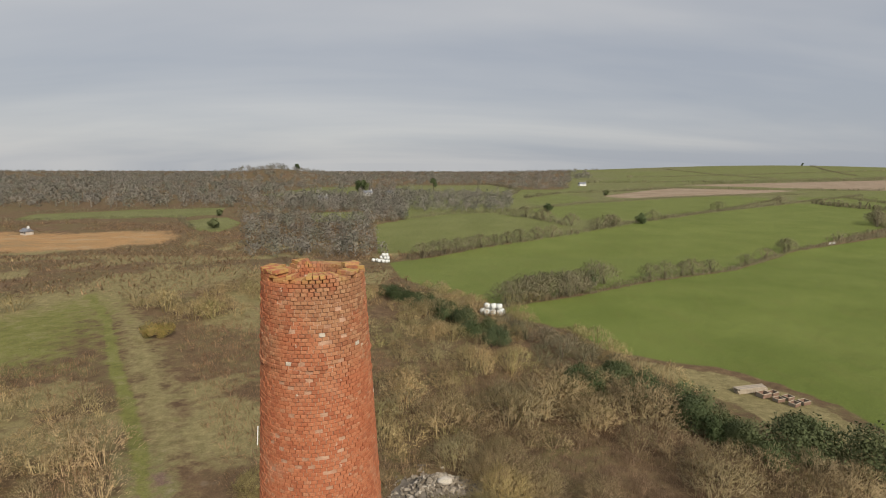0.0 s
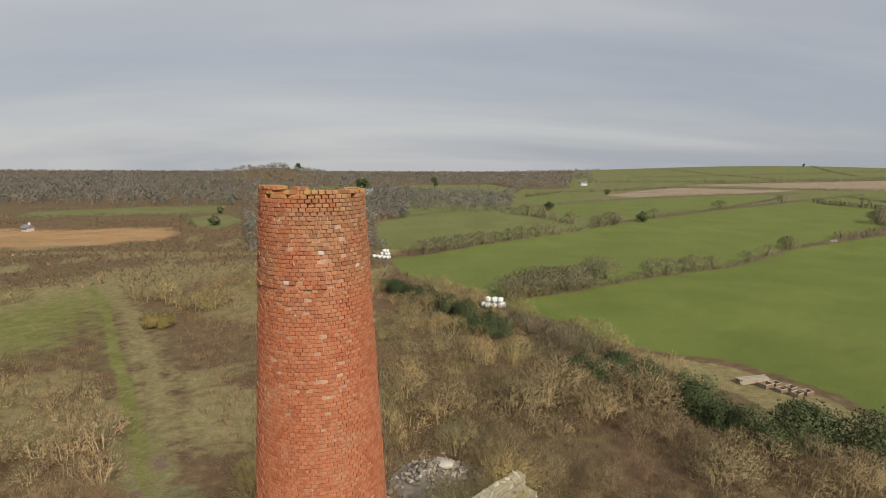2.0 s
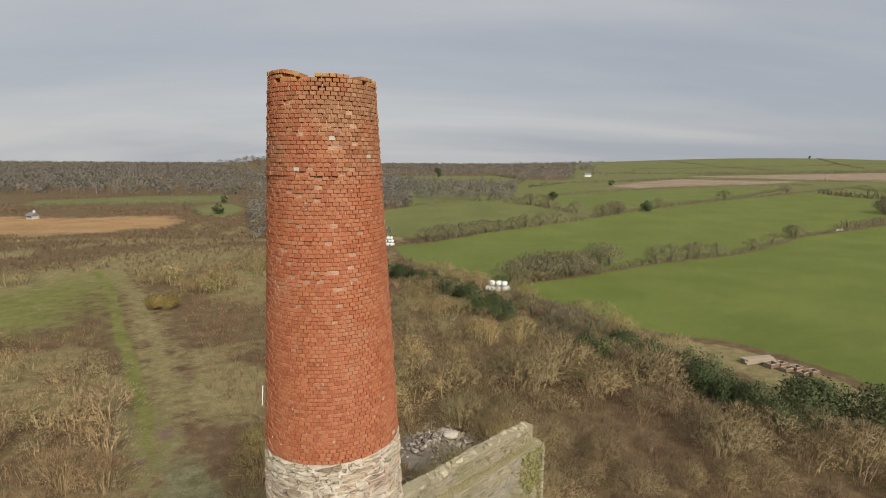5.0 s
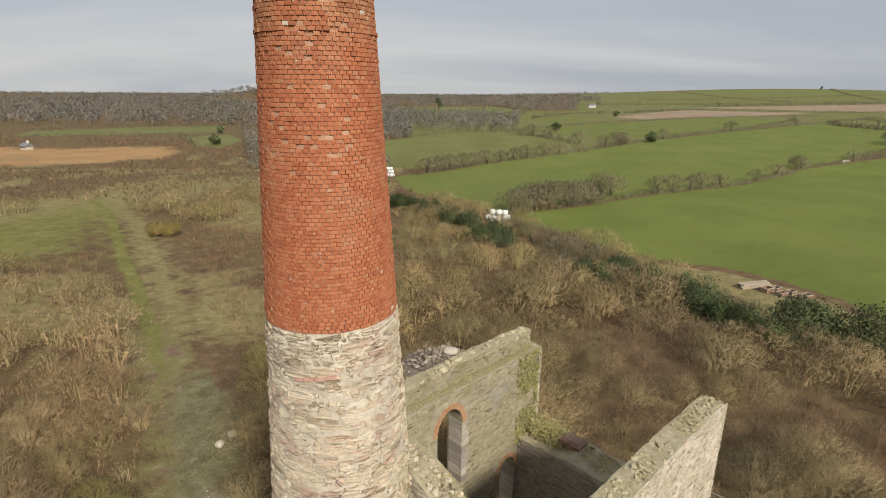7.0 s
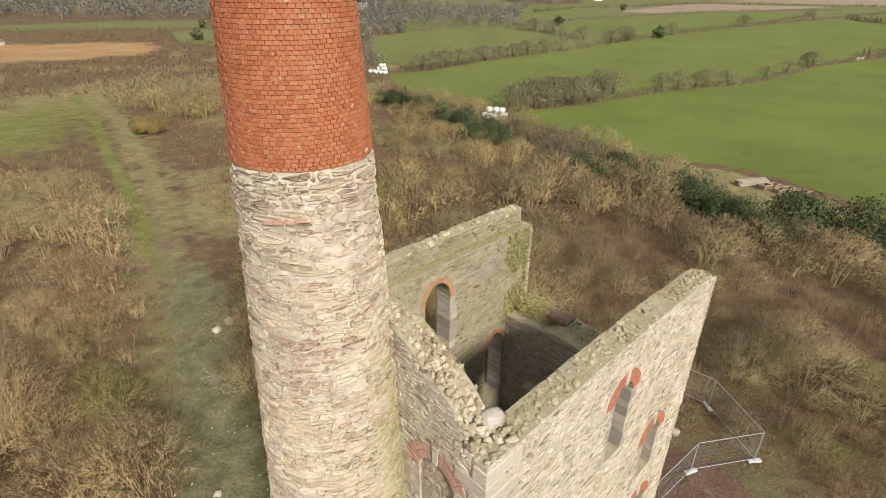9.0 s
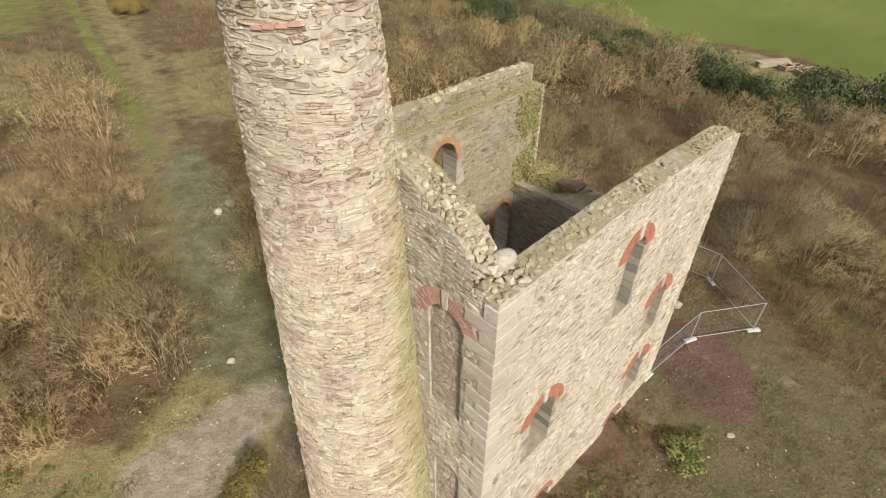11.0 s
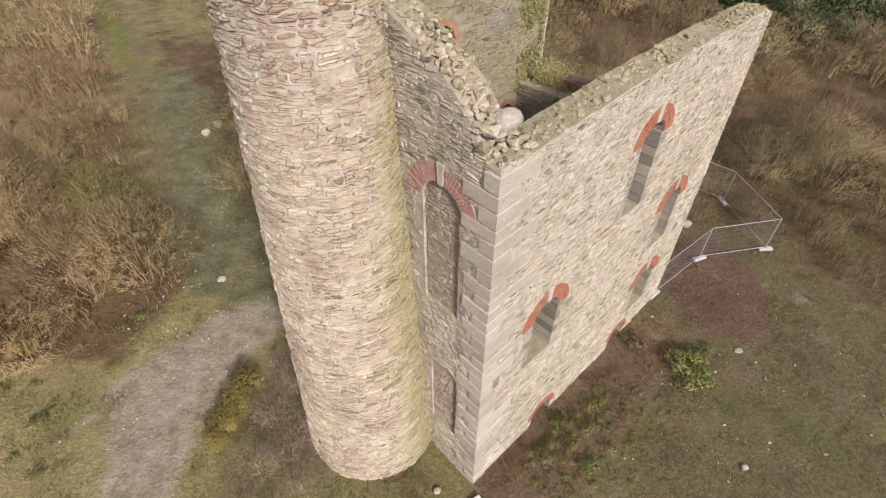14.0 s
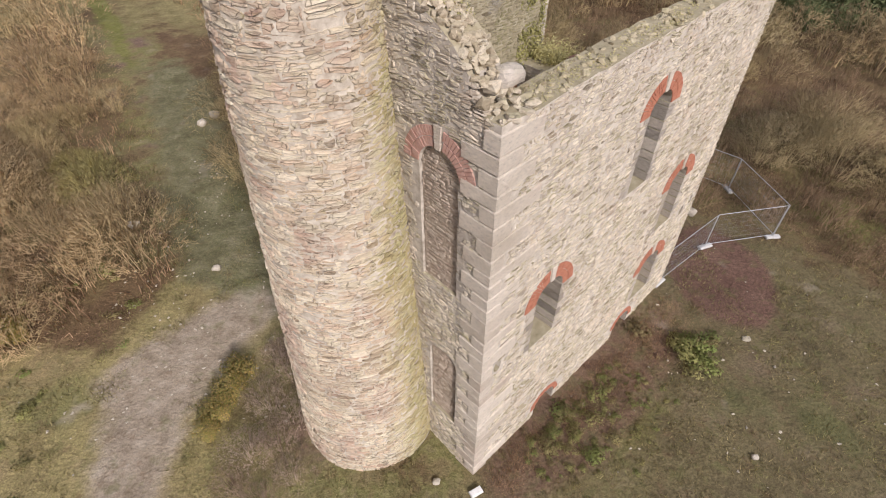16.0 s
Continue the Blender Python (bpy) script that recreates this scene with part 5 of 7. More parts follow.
M_BARK = mat_plain("grey_bark", (0.08, 0.065, 0.05), (0.17, 0.14, 0.11), 6.0, 0.95, 0.6, dist=0.03)


def tree(name, label, category, trunk, crown, crown_label, group=""):
    ob = tagged(new(name), label, category, group)
    log_part("trunk", *trunk, ob, M_BARK)
    V, T, m = crown
    part("crown", tri_mesh("crown", V, T, m, np.zeros(len(V)), crown_normals(V)), ob, crown_label)
    return ob


def stand(ob, spots):
    """The thing at the first spot, and copies of it at the others."""
    for k, (x, y, s, turn) in enumerate(spots):
        m = Matrix.Translation((x, y, float(land(x, y)))) @ Matrix.Rotation(turn, 4, "Z")
        o = ob if k == 0 else copy_thing(ob, m)
        o.matrix_basis = m @ Matrix.Diagonal((s, s, s, 1))


HOLLY = [(np.random.RandomState(130 + i), r, h) for i, (r, h) in enumerate([(2.6, 3.6), (2.9, 3.2), (2.3, 4.2)])]
holly_spots = [[], [], []]
GREEN_LINE = [(-10, 128), (-8, 124), (-6, 121), (-3.6, 117.6), (-1.6, 113.5), (0.8, 109.6), (2.8, 106.5), (4.4, 103.2), (6.4, 98.5), (8.1, 93.8), (9.7, 89), (11.9, 84), (20.6, 64), (23.6, 66), (26.6, 67.6), (25.4, 61.6), (28.2, 61.6), (29.2, 59), (30.0, 55.6), (29.8, 51.6), (30.6, 48.8), (31.4, 46.6)]
for n, (x, y) in enumerate(GREEN_LINE):
    for k in range(3):
        holly_spots[(n + k) % 3].append((x + rs.uniform(-1.6, 1.6), y + rs.uniform(-1.8, 1.8), float(rs.uniform(0.65, 1.0)), float(rs.uniform(0, 6))))
holly_spots[0] += [(36.0, 47.2, 1.15, 1.0), (41.2, 43.2, 1.3, 2.0)]
holly_spots[1] += [(38.0, 47.6, 1.2, 3.0), (42.6, 41.6, 1.2, 0.0), (37.4, 46.2, 1.2, 2.0)]
for (r, R, H), spots in zip(HOLLY, holly_spots):
    stand(tree("evergreen_shrub", "dark green evergreen shrub, dense and rounded", "shrub", (0.14, 0.05, H * 0.6), (*leafy(r, R, H, 2500, 0.22, 0.06, 26), M_GREEN), "dense dark green leaves", "evergreens along the field edge"), spots)
stand(tree("ivy_clad_tree", "dark ivy-covered tree in a hedge", "tree", (0.2, 0.06, 4.5), (*leafy(np.random.RandomState(140), 2.2, 5.2, 1500, 0.4, 0.05), M_GREEN), "dark ivy leaves"), [(44.5, 139, 0.9, 0)])
stand(tree("dark_bush", "dark evergreen bush standing in a field hedge", "shrub", (0.2, 0.06, 3.0), (*leafy(np.random.RandomState(141), 4.0, 5.5, 900, 0.8, 0.02), M_GREEN), "dark leaves", "dark field bushes"), [(122, 296, 1.0, 0), (-112, 279, 0.9, 1), (-113, 281, 0.7, 2), (-133, 340, 0.7, 3), (190, 560, 1.0, 2), (85, 372, 1.0, 4), (103, 288, 0.9, 1)])
stand(tree("conifer", "tall dark conifer above bare trees", "tree", (0.5, 0.12, 15.0), (*leafy(np.random.RandomState(142), 5.5, 13.0, 1400, 1.3, 0.25, 9), M_GREEN), "dark needles", "conifers"), [(7, 652, 0.95, 0), (-70, 560, 1.0, 2), (-66, 566, 0.8, 4), (-252, 1040, 0.9, 1), (1790, 2506, 1.1, 3)])
bare = [tree("bare_tree", "round-headed bare hedge tree", "tree", (0.16, 0.06, 2.4), (*bare_shrub(np.random.RandomState(150 + i), 4.6, h, 26, 1200, 0.064, 0.10), M_TREE), "fine bare twigs", "bare trees in the hedges") for i, h in enumerate([5.6, 4.9])]
stand(bare[0], [(46.5, 142, 1.3, 0), (50, 145, 1.1, 1), (22, 121, 1.2, 2), (27, 124.5, 1.25, 3), (33, 128, 1.2, 4), (38, 132, 1.15, 5), (20, 119.5, 1.0, 1), (29, 126, 1.1, 2), (35, 129, 1.2, 0), (41, 134.5, 1.1, 3), (25.5, 123.6, 1.1, 5), (66, 152, 0.9, 1), (72, 155, 0.95, 2), (112, 180, 0.8, 4), (128, 194, 0.9, 3), (14.6, 95, 0.62, 2), (17.4, 89.3, 0.66, 1), (19.4, 84, 0.70, 4), (21.2, 79, 0.66, 0), (23.4, 75.6, 0.62, 3), (17.2, 77, 0.55, 5)])
stand(bare[1], [(18, 118.5, 1.1, 0), (24.5, 123, 1.2, 2), (30, 127, 1.3, 3), (36, 129.5, 1.1, 5), (79, 159, 0.9, 1), (84, 162, 1.0, 3), (92, 166, 0.85, 4), (149, 213, 1.2, 2), (153, 217, 1.1, 4), (40, 134, 0.9, 2), (-2, 203, 1.2, 4), (7, 211, 1.3, 5), (17, 220, 1.2, 1), (23, 225, 1.2, 3), (36, 235.5, 1.1, 2), (43, 241, 1.2, 4), (60, 252, 1.2, 0), (2, 207, 1.3, 1), (12, 216, 1.2, 2), (30, 231, 1.0, 3), (52, 247, 1.2, 5), (96, 281, 1.5, 1), (101, 285, 1.4, 2), (90, 276, 1.3, 4), (70, 316, 1.4, 3), (62, 331, 1.5, 4), (80, 290, 1.4, 5), (136, 315, 1.3, 1), (215, 384, 1.4, 3), (300, 442, 1.6, 4), (250, 285, 1.7, 2), (256, 292, 1.7, 4), (262, 300, 1.6, 1), (15.6, 92, 0.6, 2), (20.6, 86, 0.62, 0), (22.6, 81.6, 0.66, 1), (25.6, 77.4, 0.6, 4), (18.6, 71, 0.55, 3), (27.8, 74, 0.5, 2)])

GORSE = leafy(np.random.RandomState(160), 1.0, 1.5, 2600, 0.10, 0.02, 18)
stand_gorse = [(-7.2, 11.5, 0.75, 0), (-7.4, 10.7, 0.75, 2), (-7.6, 9.9, 0.7, 1), (-7.8, 9.2, 0.55, 3), (-46.3, 86.4, 1.9, 1), (-44.3, 86.9, 1.7, 2), (26.9, 22.6, 1.1, 4), (28.4, 23.8, 1.2, 5), (-17, 13.5, 0.8, 4), (-18.5, 11.5, 0.9, 1)]
me_gorse = tri_mesh("gorse_bush", *GORSE, M_GORSE, np.random.RandomState(7).uniform(0, 1, len(GORSE[0]) // 3).repeat(3), crown_normals(GORSE[0]))
for x, y, s, turn in stand_gorse:
    ob = tagged(new("gorse_bush", me_gorse), "yellow-green gorse bush with dead orange tips", "shrub", "gorse bushes")
    ob.matrix_world = Matrix.Translation((x, y, float(land(x, y)))) @ Matrix.Rotation(turn, 4, "Z") @ Matrix.Diagonal((s, s, s, 1))
M_DEADTWIG = mat_twig("grey_dead_twigs", [(0.27, 0.205, 0.165), (0.34, 0.265, 0.215), (0.25, 0.175, 0.135)])
DEAD = bare_shrub(np.random.RandomState(170), 1.2, 1.4, 60, 1700, 0.0075, 0.5)
me_dead = tri_mesh("dead_bush", *DEAD, M_DEADTWIG, np.zeros(len(DEAD[0])), crown_normals(DEAD[0]))
for x, y, s in ((-5.9, 10.2, 0.95), (-5.2, 8.6, 0.9), (-6.2, 8.4, 0.9), (-5.4, 6.6, 0.8), (-4.6, 7.6, 0.7), (-5.4, 11.6, 0.8), (-6.0, 12.4, 0.7), (-4.9, 9.6, 0.8), (-6.4, 7.2, 0.7)):
    ob = tagged(new("dead_bush", me_dead), "leafless grey-brown bush at the foot of the chimney", "shrub", "dead bushes by the chimney")
    ob.matrix_world = Matrix.Translation((x, y, 0)) @ Matrix.Rotation(x * 9, 4, "Z") @ Matrix.Diagonal((s * 1.15, s * 1.15, s * 1.05, 1))

# dead bramble stems trailing along the foot of the side wall
TRAIL = [bare_shrub(np.random.RandomState(175 + i), 0.7, 0.32, 26, 260, 0.0055, 0.9) for i in range(3)]
spots = []
for _ in range(130):
    q = HOUSE @ Vector((float(rs.uniform(0.2, 12.0)), -0.55 - abs(float(rs.normal(0, 0.75))), 0))
    spots.append((q.x, q.y, float(rs.uniform(0.5, 1.1)), 0.8, int(rs.randint(0, 9)), float(rs.uniform(0, 6))))
stuff("bramble_stems", TRAIL, spots, M_HEATH, "trailing reddish dead bramble stems along the wall foot", "brambles")

# grass in the yard
tuft = []
for i in range(4):
    r = np.random.RandomState(180 + i)
    n = 12
    B = r.normal(0, 0.13, (n, 3)) * [1, 1, 0]
    E = B + np.column_stack([r.normal(0, 0.07, n), r.normal(0, 0.07, n), r.uniform(0.05, 0.20, n)])
    q = r.normal(0, 1, (n, 3)) * [1, 1, 0]
    q = q / np.linalg.norm(q, axis=1)[:, None] * 0.009
    tuft.append((np.stack([B - q, B + q, E], 1).reshape(-1, 3), np.arange(3 * n).reshape(-1, 3)))
X, Y = rs.uniform(-27, 27, 16500), rs.uniform(1.5, 34, 16500)
U, V = np.array([house_uv(a, b) for a, b in zip(X, Y)]).T
k = ~((U > -0.15) & (U < 12.5) & (V > -0.15) & (V < 8.1)) & (np.hypot(X - STACK_X, Y - STACK_Y) > 2.5) & (along(BARE_LINE, X, Y, 1.6, 1.0) < 0.5) & (along(PATH_LINE, X, Y, 0.9, 1.0) < 0.5)
k &= patch(X, Y, 0.45, 1.0) > -0.15
stuff("grass", tuft, [(x, y, float(rs.uniform(0.7, 1.7)), float(rs.uniform(0.5, 1.1)), int(rs.randint(0, 9)), float(rs.uniform(0, 6.28))) for x, y in zip(X[k], Y[k])], M_DEADGRASS, "winter grass tufts, olive and straw coloured", "grass")
M_WEED = mat_twig("low_green_weeds", [(0.15, 0.185, 0.058), (0.20, 0.215, 0.075), (0.26, 0.235, 0.100), (0.19, 0.150, 0.080)])
weed = [leafy(np.random.RandomState(190 + i), 0.55, 0.32, 200, 0.10, 0.0, 8) for i in range(3)]
spots = [(float(10.4 + rs.normal(0, 0.6)), float(12.4 + rs.normal(0, 0.5)), float(rs.uniform(0.6, 1.3)), 1.0, int(rs.randint(0, 9)), float(rs.uniform(0, 6))) for _ in range(16)]
spots += [(float(5.2 + rs.normal(0, 1.3)), float(8.9 + rs.normal(0, 0.8)), float(rs.uniform(0.4, 0.9)), 0.8, int(rs.randint(0, 9)), float(rs.uniform(0, 6))) for _ in range(16)]
spots += [(float(rs.uniform(-20, -12)), float(rs.uniform(6, 22)), float(rs.uniform(0.4, 1.0)), 0.8, int(rs.randint(0, 9)), float(rs.uniform(0, 6))) for _ in range(40)]
for _ in range(150):
    q = HOUSE @ Vector((float(rs.uniform(1.5, 7.5)), -0.7 - abs(float(rs.normal(0, 1.4))), 0))
    spots.append((q.x, q.y, float(rs.uniform(0.16, 0.45)), 0.8, int(rs.randint(0, 9)), float(rs.uniform(0, 6))))
spots = [p for p in spots if house_uv(p[0], p[1])[1] < -0.5 or p[0] < -5]
stuff("weeds", weed, spots, M_WEED, "low green weeds and bramble leaves on the turf", "weeds")


# ---- loose things round the ruin ----
M_WRAP = mat_plain("white_bale_wrap", (0.56, 0.57, 0.54), (0.70, 0.70, 0.66), 1.5, 0.45, 0.4, dist=0.03)
M_STEEL = mat_plain("galvanised_steel", (0.36, 0.37, 0.38), (0.50, 0.51, 0.52), 30, 0.55, 0.1, metal=0.4)
M_CONCRETE = mat_plain("pale_concrete", (0.42, 0.41, 0.40), (0.58, 0.57, 0.55), 9, 0.9, 0.4)
M_TIMBER = mat_plain("weathered_timber", (0.20, 0.17, 0.135), (0.34, 0.30, 0.25), 3.0, 0.9, 0.5, stretch=(1, 6, 6))
M_PALE_TIMBER = mat_plain("sawn_timber", (0.30, 0.245, 0.175), (0.42, 0.355, 0.27), 5.0, 0.85, 0.4)
M_RUST = mat_plain("rust_brown_boards", (0.16, 0.095, 0.065), (0.27, 0.175, 0.125), 4.0, 0.9, 0.4)
M_BOULDER = mat_stone("pale_boulder", [(0.0, (0.40, 0.36, 0.30)), (1.0, (0.58, 0.53, 0.46))], moss=0.25, crevice=0.1)
M_WHITE = mat_plain("white_block_paint", (0.62, 0.61, 0.58), (0.76, 0.75, 0.72), 8, 0.8, 0.3)


def boulder(rnd, sx, sy, sz, rough=0.34):
    """An uneven rounded stone: mesh data in local coordinates, resting on z = 0."""
    bm = bmesh.new()
    bmesh.ops.create_icosphere(bm, subdivisions=2, radius=1.0)
    seed = rnd.uniform(0, 90)
    for v in bm.verts:
        f = 1 + rough * noise.noise(v.co * 1.3 + Vector((seed, 0, 0))) + rough * 0.5 * noise.noise(v.co * 3.1 + Vector((0, seed, 0)))
        v.co = Vector((max(-0.8, min(0.8, v.co.x)) * f * sx, max(-0.8, min(0.8, v.co.y)) * f * sy, max(-0.7, min(0.7, v.co.z)) * f * sz + sz * 0.66))
    return bm


M_SPOIL = mat_stone("dull_grey_spoil_stone", [(0.0, (0.15, 0.125, 0.095)), (0.6, (0.27, 0.235, 0.185)), (1.0, (0.44, 0.395, 0.33))], crevice=0.1)
rnd = random.Random(21)


def place_boulder(x, y, z, size, label, material=M_BOULDER, name="boulder", turn=0.0):
    ob = tagged(new(name, bm_mesh(name, boulder(rnd, *size), material, True)), label, "stone")
    ob.matrix_world = pose(x, y, z, 0, 0, turn)
    return ob


place_boulder(1.62, 8.62, 13.36, (0.34, 0.26, 0.24), "pale rounded stone lying loose on the broken wall", name="loose_stone", turn=30)
place_boulder(-14.1, 31.6, 0.0, (0.36, 0.32, 0.28), "pale boulder beside the green path")
place_boulder(-14.6, 30.6, 0.0, (0.32, 0.30, 0.26), "pale boulder beside the green path", turn=60)
place_boulder(-9.9, 17.4, 0.0, (0.24, 0.2, 0.16), "pale stone on the bare track")
place_boulder(-15.0, 20.6, 0.0, (0.35, 0.25, 0.18), "flat pale stone in rough grass")
place_boulder(11.1, 7.85, float(land(11.1, 7.85)), (0.15, 0.11, 0.08), "small pale stone on the turf")
place_boulder(13.6, 20.8, 0.0, (0.30, 0.26, 0.26), "round pale stone inside the fence")
place_boulder(13.0, 12.8, 0.0, (0.22, 0.16, 0.05), "flat grey stone in the turf")
place_boulder(0.2, 7.35, float(land(0.2, 7.35)), (0.16, 0.13, 0.10), "small pale stone by the chimney foot")
ob = tagged(new("white_block", join("white_block", [block(-0.22, 0.22, -0.11, 0.11, 0, 0.16, rnd, 0.006, 0.02)], M_WHITE)), "small white rectangular block lying on the turf", "block")
ob.matrix_world = pose(1.50, 7.02, float(land(1.50, 7.02)), 0, 0, 28)
ob = tagged(new("marker_post", join("marker_post", [block(-0.05, 0.05, -0.05, 0.05, -0.3, 2.1, rnd, 0.004, 0.015)], M_WHITE)), "thin white post standing in scrub", "post")
ob.matrix_world = pose(-17.4, 50.5, float(land(-17.4, 50.5)), 3, 4, 20)

# heap of spoil with stones
mound = []
for _ in range(520):
    a, r = rnd.uniform(0, 6.2832), abs(rnd.gauss(0, 1.0))
    x, y = 1.0 + 2.3 * r * math.cos(a), 41.2 + 1.7 * r * math.sin(a)
    z = 1.75 * math.exp(-((x - 1.0) / 2.6) ** 2 - ((y - 41.2) / 1.9) ** 2)
    s = rnd.uniform(0.10, 0.34)
    b = rock(2.1 * s, 1.5 * s, 1.1 * s, rnd, 11)
    m = Matrix.Translation((x, y, z)) @ Euler((rnd.uniform(-0.7, 0.7), rnd.uniform(-0.7, 0.7), rnd.uniform(0, 6))).to_matrix().to_4x4()
    mound.append(([tuple(m @ Vector(p)) for p in b[0]], b[1]))
heap_bm = bmesh.new()
grid = [[heap_bm.verts.new((1.0 + 6.4 * (i / 16 - 0.5) * 2, 41.2 + 5.0 * (j / 16 - 0.5) * 2, 1.72 * math.exp(-(6.4 * (i / 8 - 1) / 2.6) ** 2 - (5.0 * (j / 8 - 1) / 1.9) ** 2) + 0.1 * noise.noise((i * 0.7, j * 0.7, 3)) - 0.12)) for j in range(17)] for i in range(17)]
for i in range(16):
    for j in range(16):
        heap_bm.faces.new((grid[i][j], grid[i + 1][j], grid[i + 1][j + 1], grid[i][j + 1]))
heap = tagged(new("rubble_heap"), "grey heap of broken stone in the scrub", "rubble")
part("spoil", bm_mesh("spoil", heap_bm, mat_plain("grey_spoil", (0.12, 0.10, 0.08), (0.22, 0.19, 0.15), 2.5, 0.95, 0.7, dist=0.05), True), heap)
part("broken_stone", join("broken_stone", mound, M_SPOIL), heap, kind="stuff")
place_boulder(1.45, 40.6, 1.62, (0.80, 0.5, 0.30), "large pale flat boulder on top of the rubble heap", turn=12)

# wrapped silage bales
bale_bm = bmesh.new()
bmesh.ops.create_cone(bale_bm, cap_ends=True, segments=20, radius1=0.62, radius2=0.62, depth=1.2)
bmesh.ops.bevel(bale_bm, geom=[e for e in bale_bm.edges if abs(e.verts[0].co.z - e.verts[1].co.z) < 1e-4], offset=0.12, segments=2, affect="EDGES")
for v in bale_bm.verts:
    v.co *= 1 + 0.03 * noise.noise(v.co * 2.0)
    v.co.z += 0.6
bale_me = bm_mesh("silage_bale", bale_bm, M_WRAP, True)
for cx, cy, spots in ((13.4, 109.0, [(-1.5, 0, 0), (-0.2, 0.3, 0), (1.1, 0.1, 0), (2.3, -0.3, 0), (-0.9, -1.0, 0), (0.5, -1.1, 0), (1.8, -1.4, 0), (-0.7, 0.1, 1.15), (0.6, -0.3, 1.15), (1.7, -0.7, 1.1)]),
                      (-16.8, 189.0, [(-2.8, 0, 0), (-1.5, 0.2, 0), (-0.2, 0, 0), (1.1, 0.3, 0), (2.4, 0, 0), (-0.8, -1.2, 0), (0.6, -1.2, 0), (1.9, -1.2, 0), (0.0, 0, 1.15), (1.3, 0, 1.15), (2.2, -0.4, 1.1), (0.8, -0.4, 2.2), (1.9, 0, 2.2)])):
    for x, y, z in spots:
        ob = tagged(new("silage_bale", bale_me), "white plastic-wrapped round bale in a pile", "bale", "silage bales at the field edge")
        turn = rnd.uniform(0, 180)
        m = pose(cx + x * 1.05, cy + y * 1.05, float(land(cx + x, cy + y)) + z, rnd.uniform(-5, 5), rnd.uniform(-5, 5), turn)
        if rnd.random() < 0.5:                            # lying on its side
            m = m @ Matrix.Translation((0, 0.6, 0.60)) @ Matrix.Rotation(radians(90), 4, "X")
        ob.matrix_world = m

# timber beside the lane
beams = tagged(new("timber_stack"), "long grey stack of weathered beams beside the lane", "timber")
for r in range(3):
    for c in range(5):
        part("beam", join("beam", [block(-2.3 + rnd.uniform(-0.2, 0.2), 2.3 + rnd.uniform(-0.2, 0.2), -0.55 + 0.22 * c, -0.35 + 0.22 * c, 0.24 * r, 0.22 + 0.24 * r, rnd, 0.01, 0.015)], M_TIMBER if c % 2 else M_PALE_TIMBER), beams)
beams.matrix_world = pose(44.4, 67.4, float(land(44.4, 67.4)) + 0.02, 0, 0, 12)


def crate():
    """An open slatted box on skids."""
    ob = tagged(new("timber_crate"), "low open rust-brown timber crate with pale rim", "crate", "crates beside the lane")
    for y in (-0.75, 0.65):
        part("side_board", join("side_board", [block(-1.0, 1.0, y, y + 0.1, 0.1, 0.75, rnd, 0.01, 0.02)], M_RUST), ob)
        part("rim", join("rim", [block(-1.05, 1.05, y - 0.03, y + 0.13, 0.75, 0.86, rnd, 0.01, 0.02)], M_PALE_TIMBER), ob)
    for x in (-1.0, 0.9):
        part("end_board", join("end_board", [block(x, x + 0.1, -0.65, 0.65, 0.1, 0.72, rnd, 0.01, 0.02)], M_TIMBER), ob)
        part("rim", join("rim", [block(x - 0.03, x + 0.13, -0.62, 0.62, 0.72, 0.82, rnd, 0.01, 0.02)], M_PALE_TIMBER), ob)
    for x in (-0.8, -0.05, 0.7):
        part("skid", join("skid", [block(x, x + 0.1, -0.75, 0.75, 0.0, 0.1, rnd, 0.005, 0.01)], M_TIMBER), ob)
    part("floor_board", join("floor_board", [block(-0.9, 0.9, -0.64, 0.64, 0.1, 0.16, rnd, 0.005, 0.01)], M_RUST), ob)
    return ob


first = crate()
for k, (x, y, turn) in enumerate([(45.0, 65.4, 20), (46.7, 66.0, 24), (46.0, 63.8, 16), (47.7, 64.4, 22), (47.0, 62.2, 26), (48.7, 62.8, 18)]):
    m = pose(x, y, float(land(x, y)) + 0.02, 0, 0, turn) @ Matrix.Diagonal((0.78, 0.78, 0.78, 1))
    if k:
        copy_thing(first, m)
    else:
        first.matrix_basis = m


# farm buildings far off
M_LIMEWASH = mat_plain("limewashed_wall", (0.60, 0.59, 0.56), (0.74, 0.73, 0.70), 0.8, 0.9, 0.2)
M_SLATE = mat_plain("grey_slate_roof", (0.13, 0.135, 0.15), (0.22, 0.225, 0.24), 1.2, 0.7, 0.3)
M_GLASS = mat_plain("dark_window_glass", (0.03, 0.035, 0.04), (0.05, 0.055, 0.06), 2.0, 0.2, 0.0)


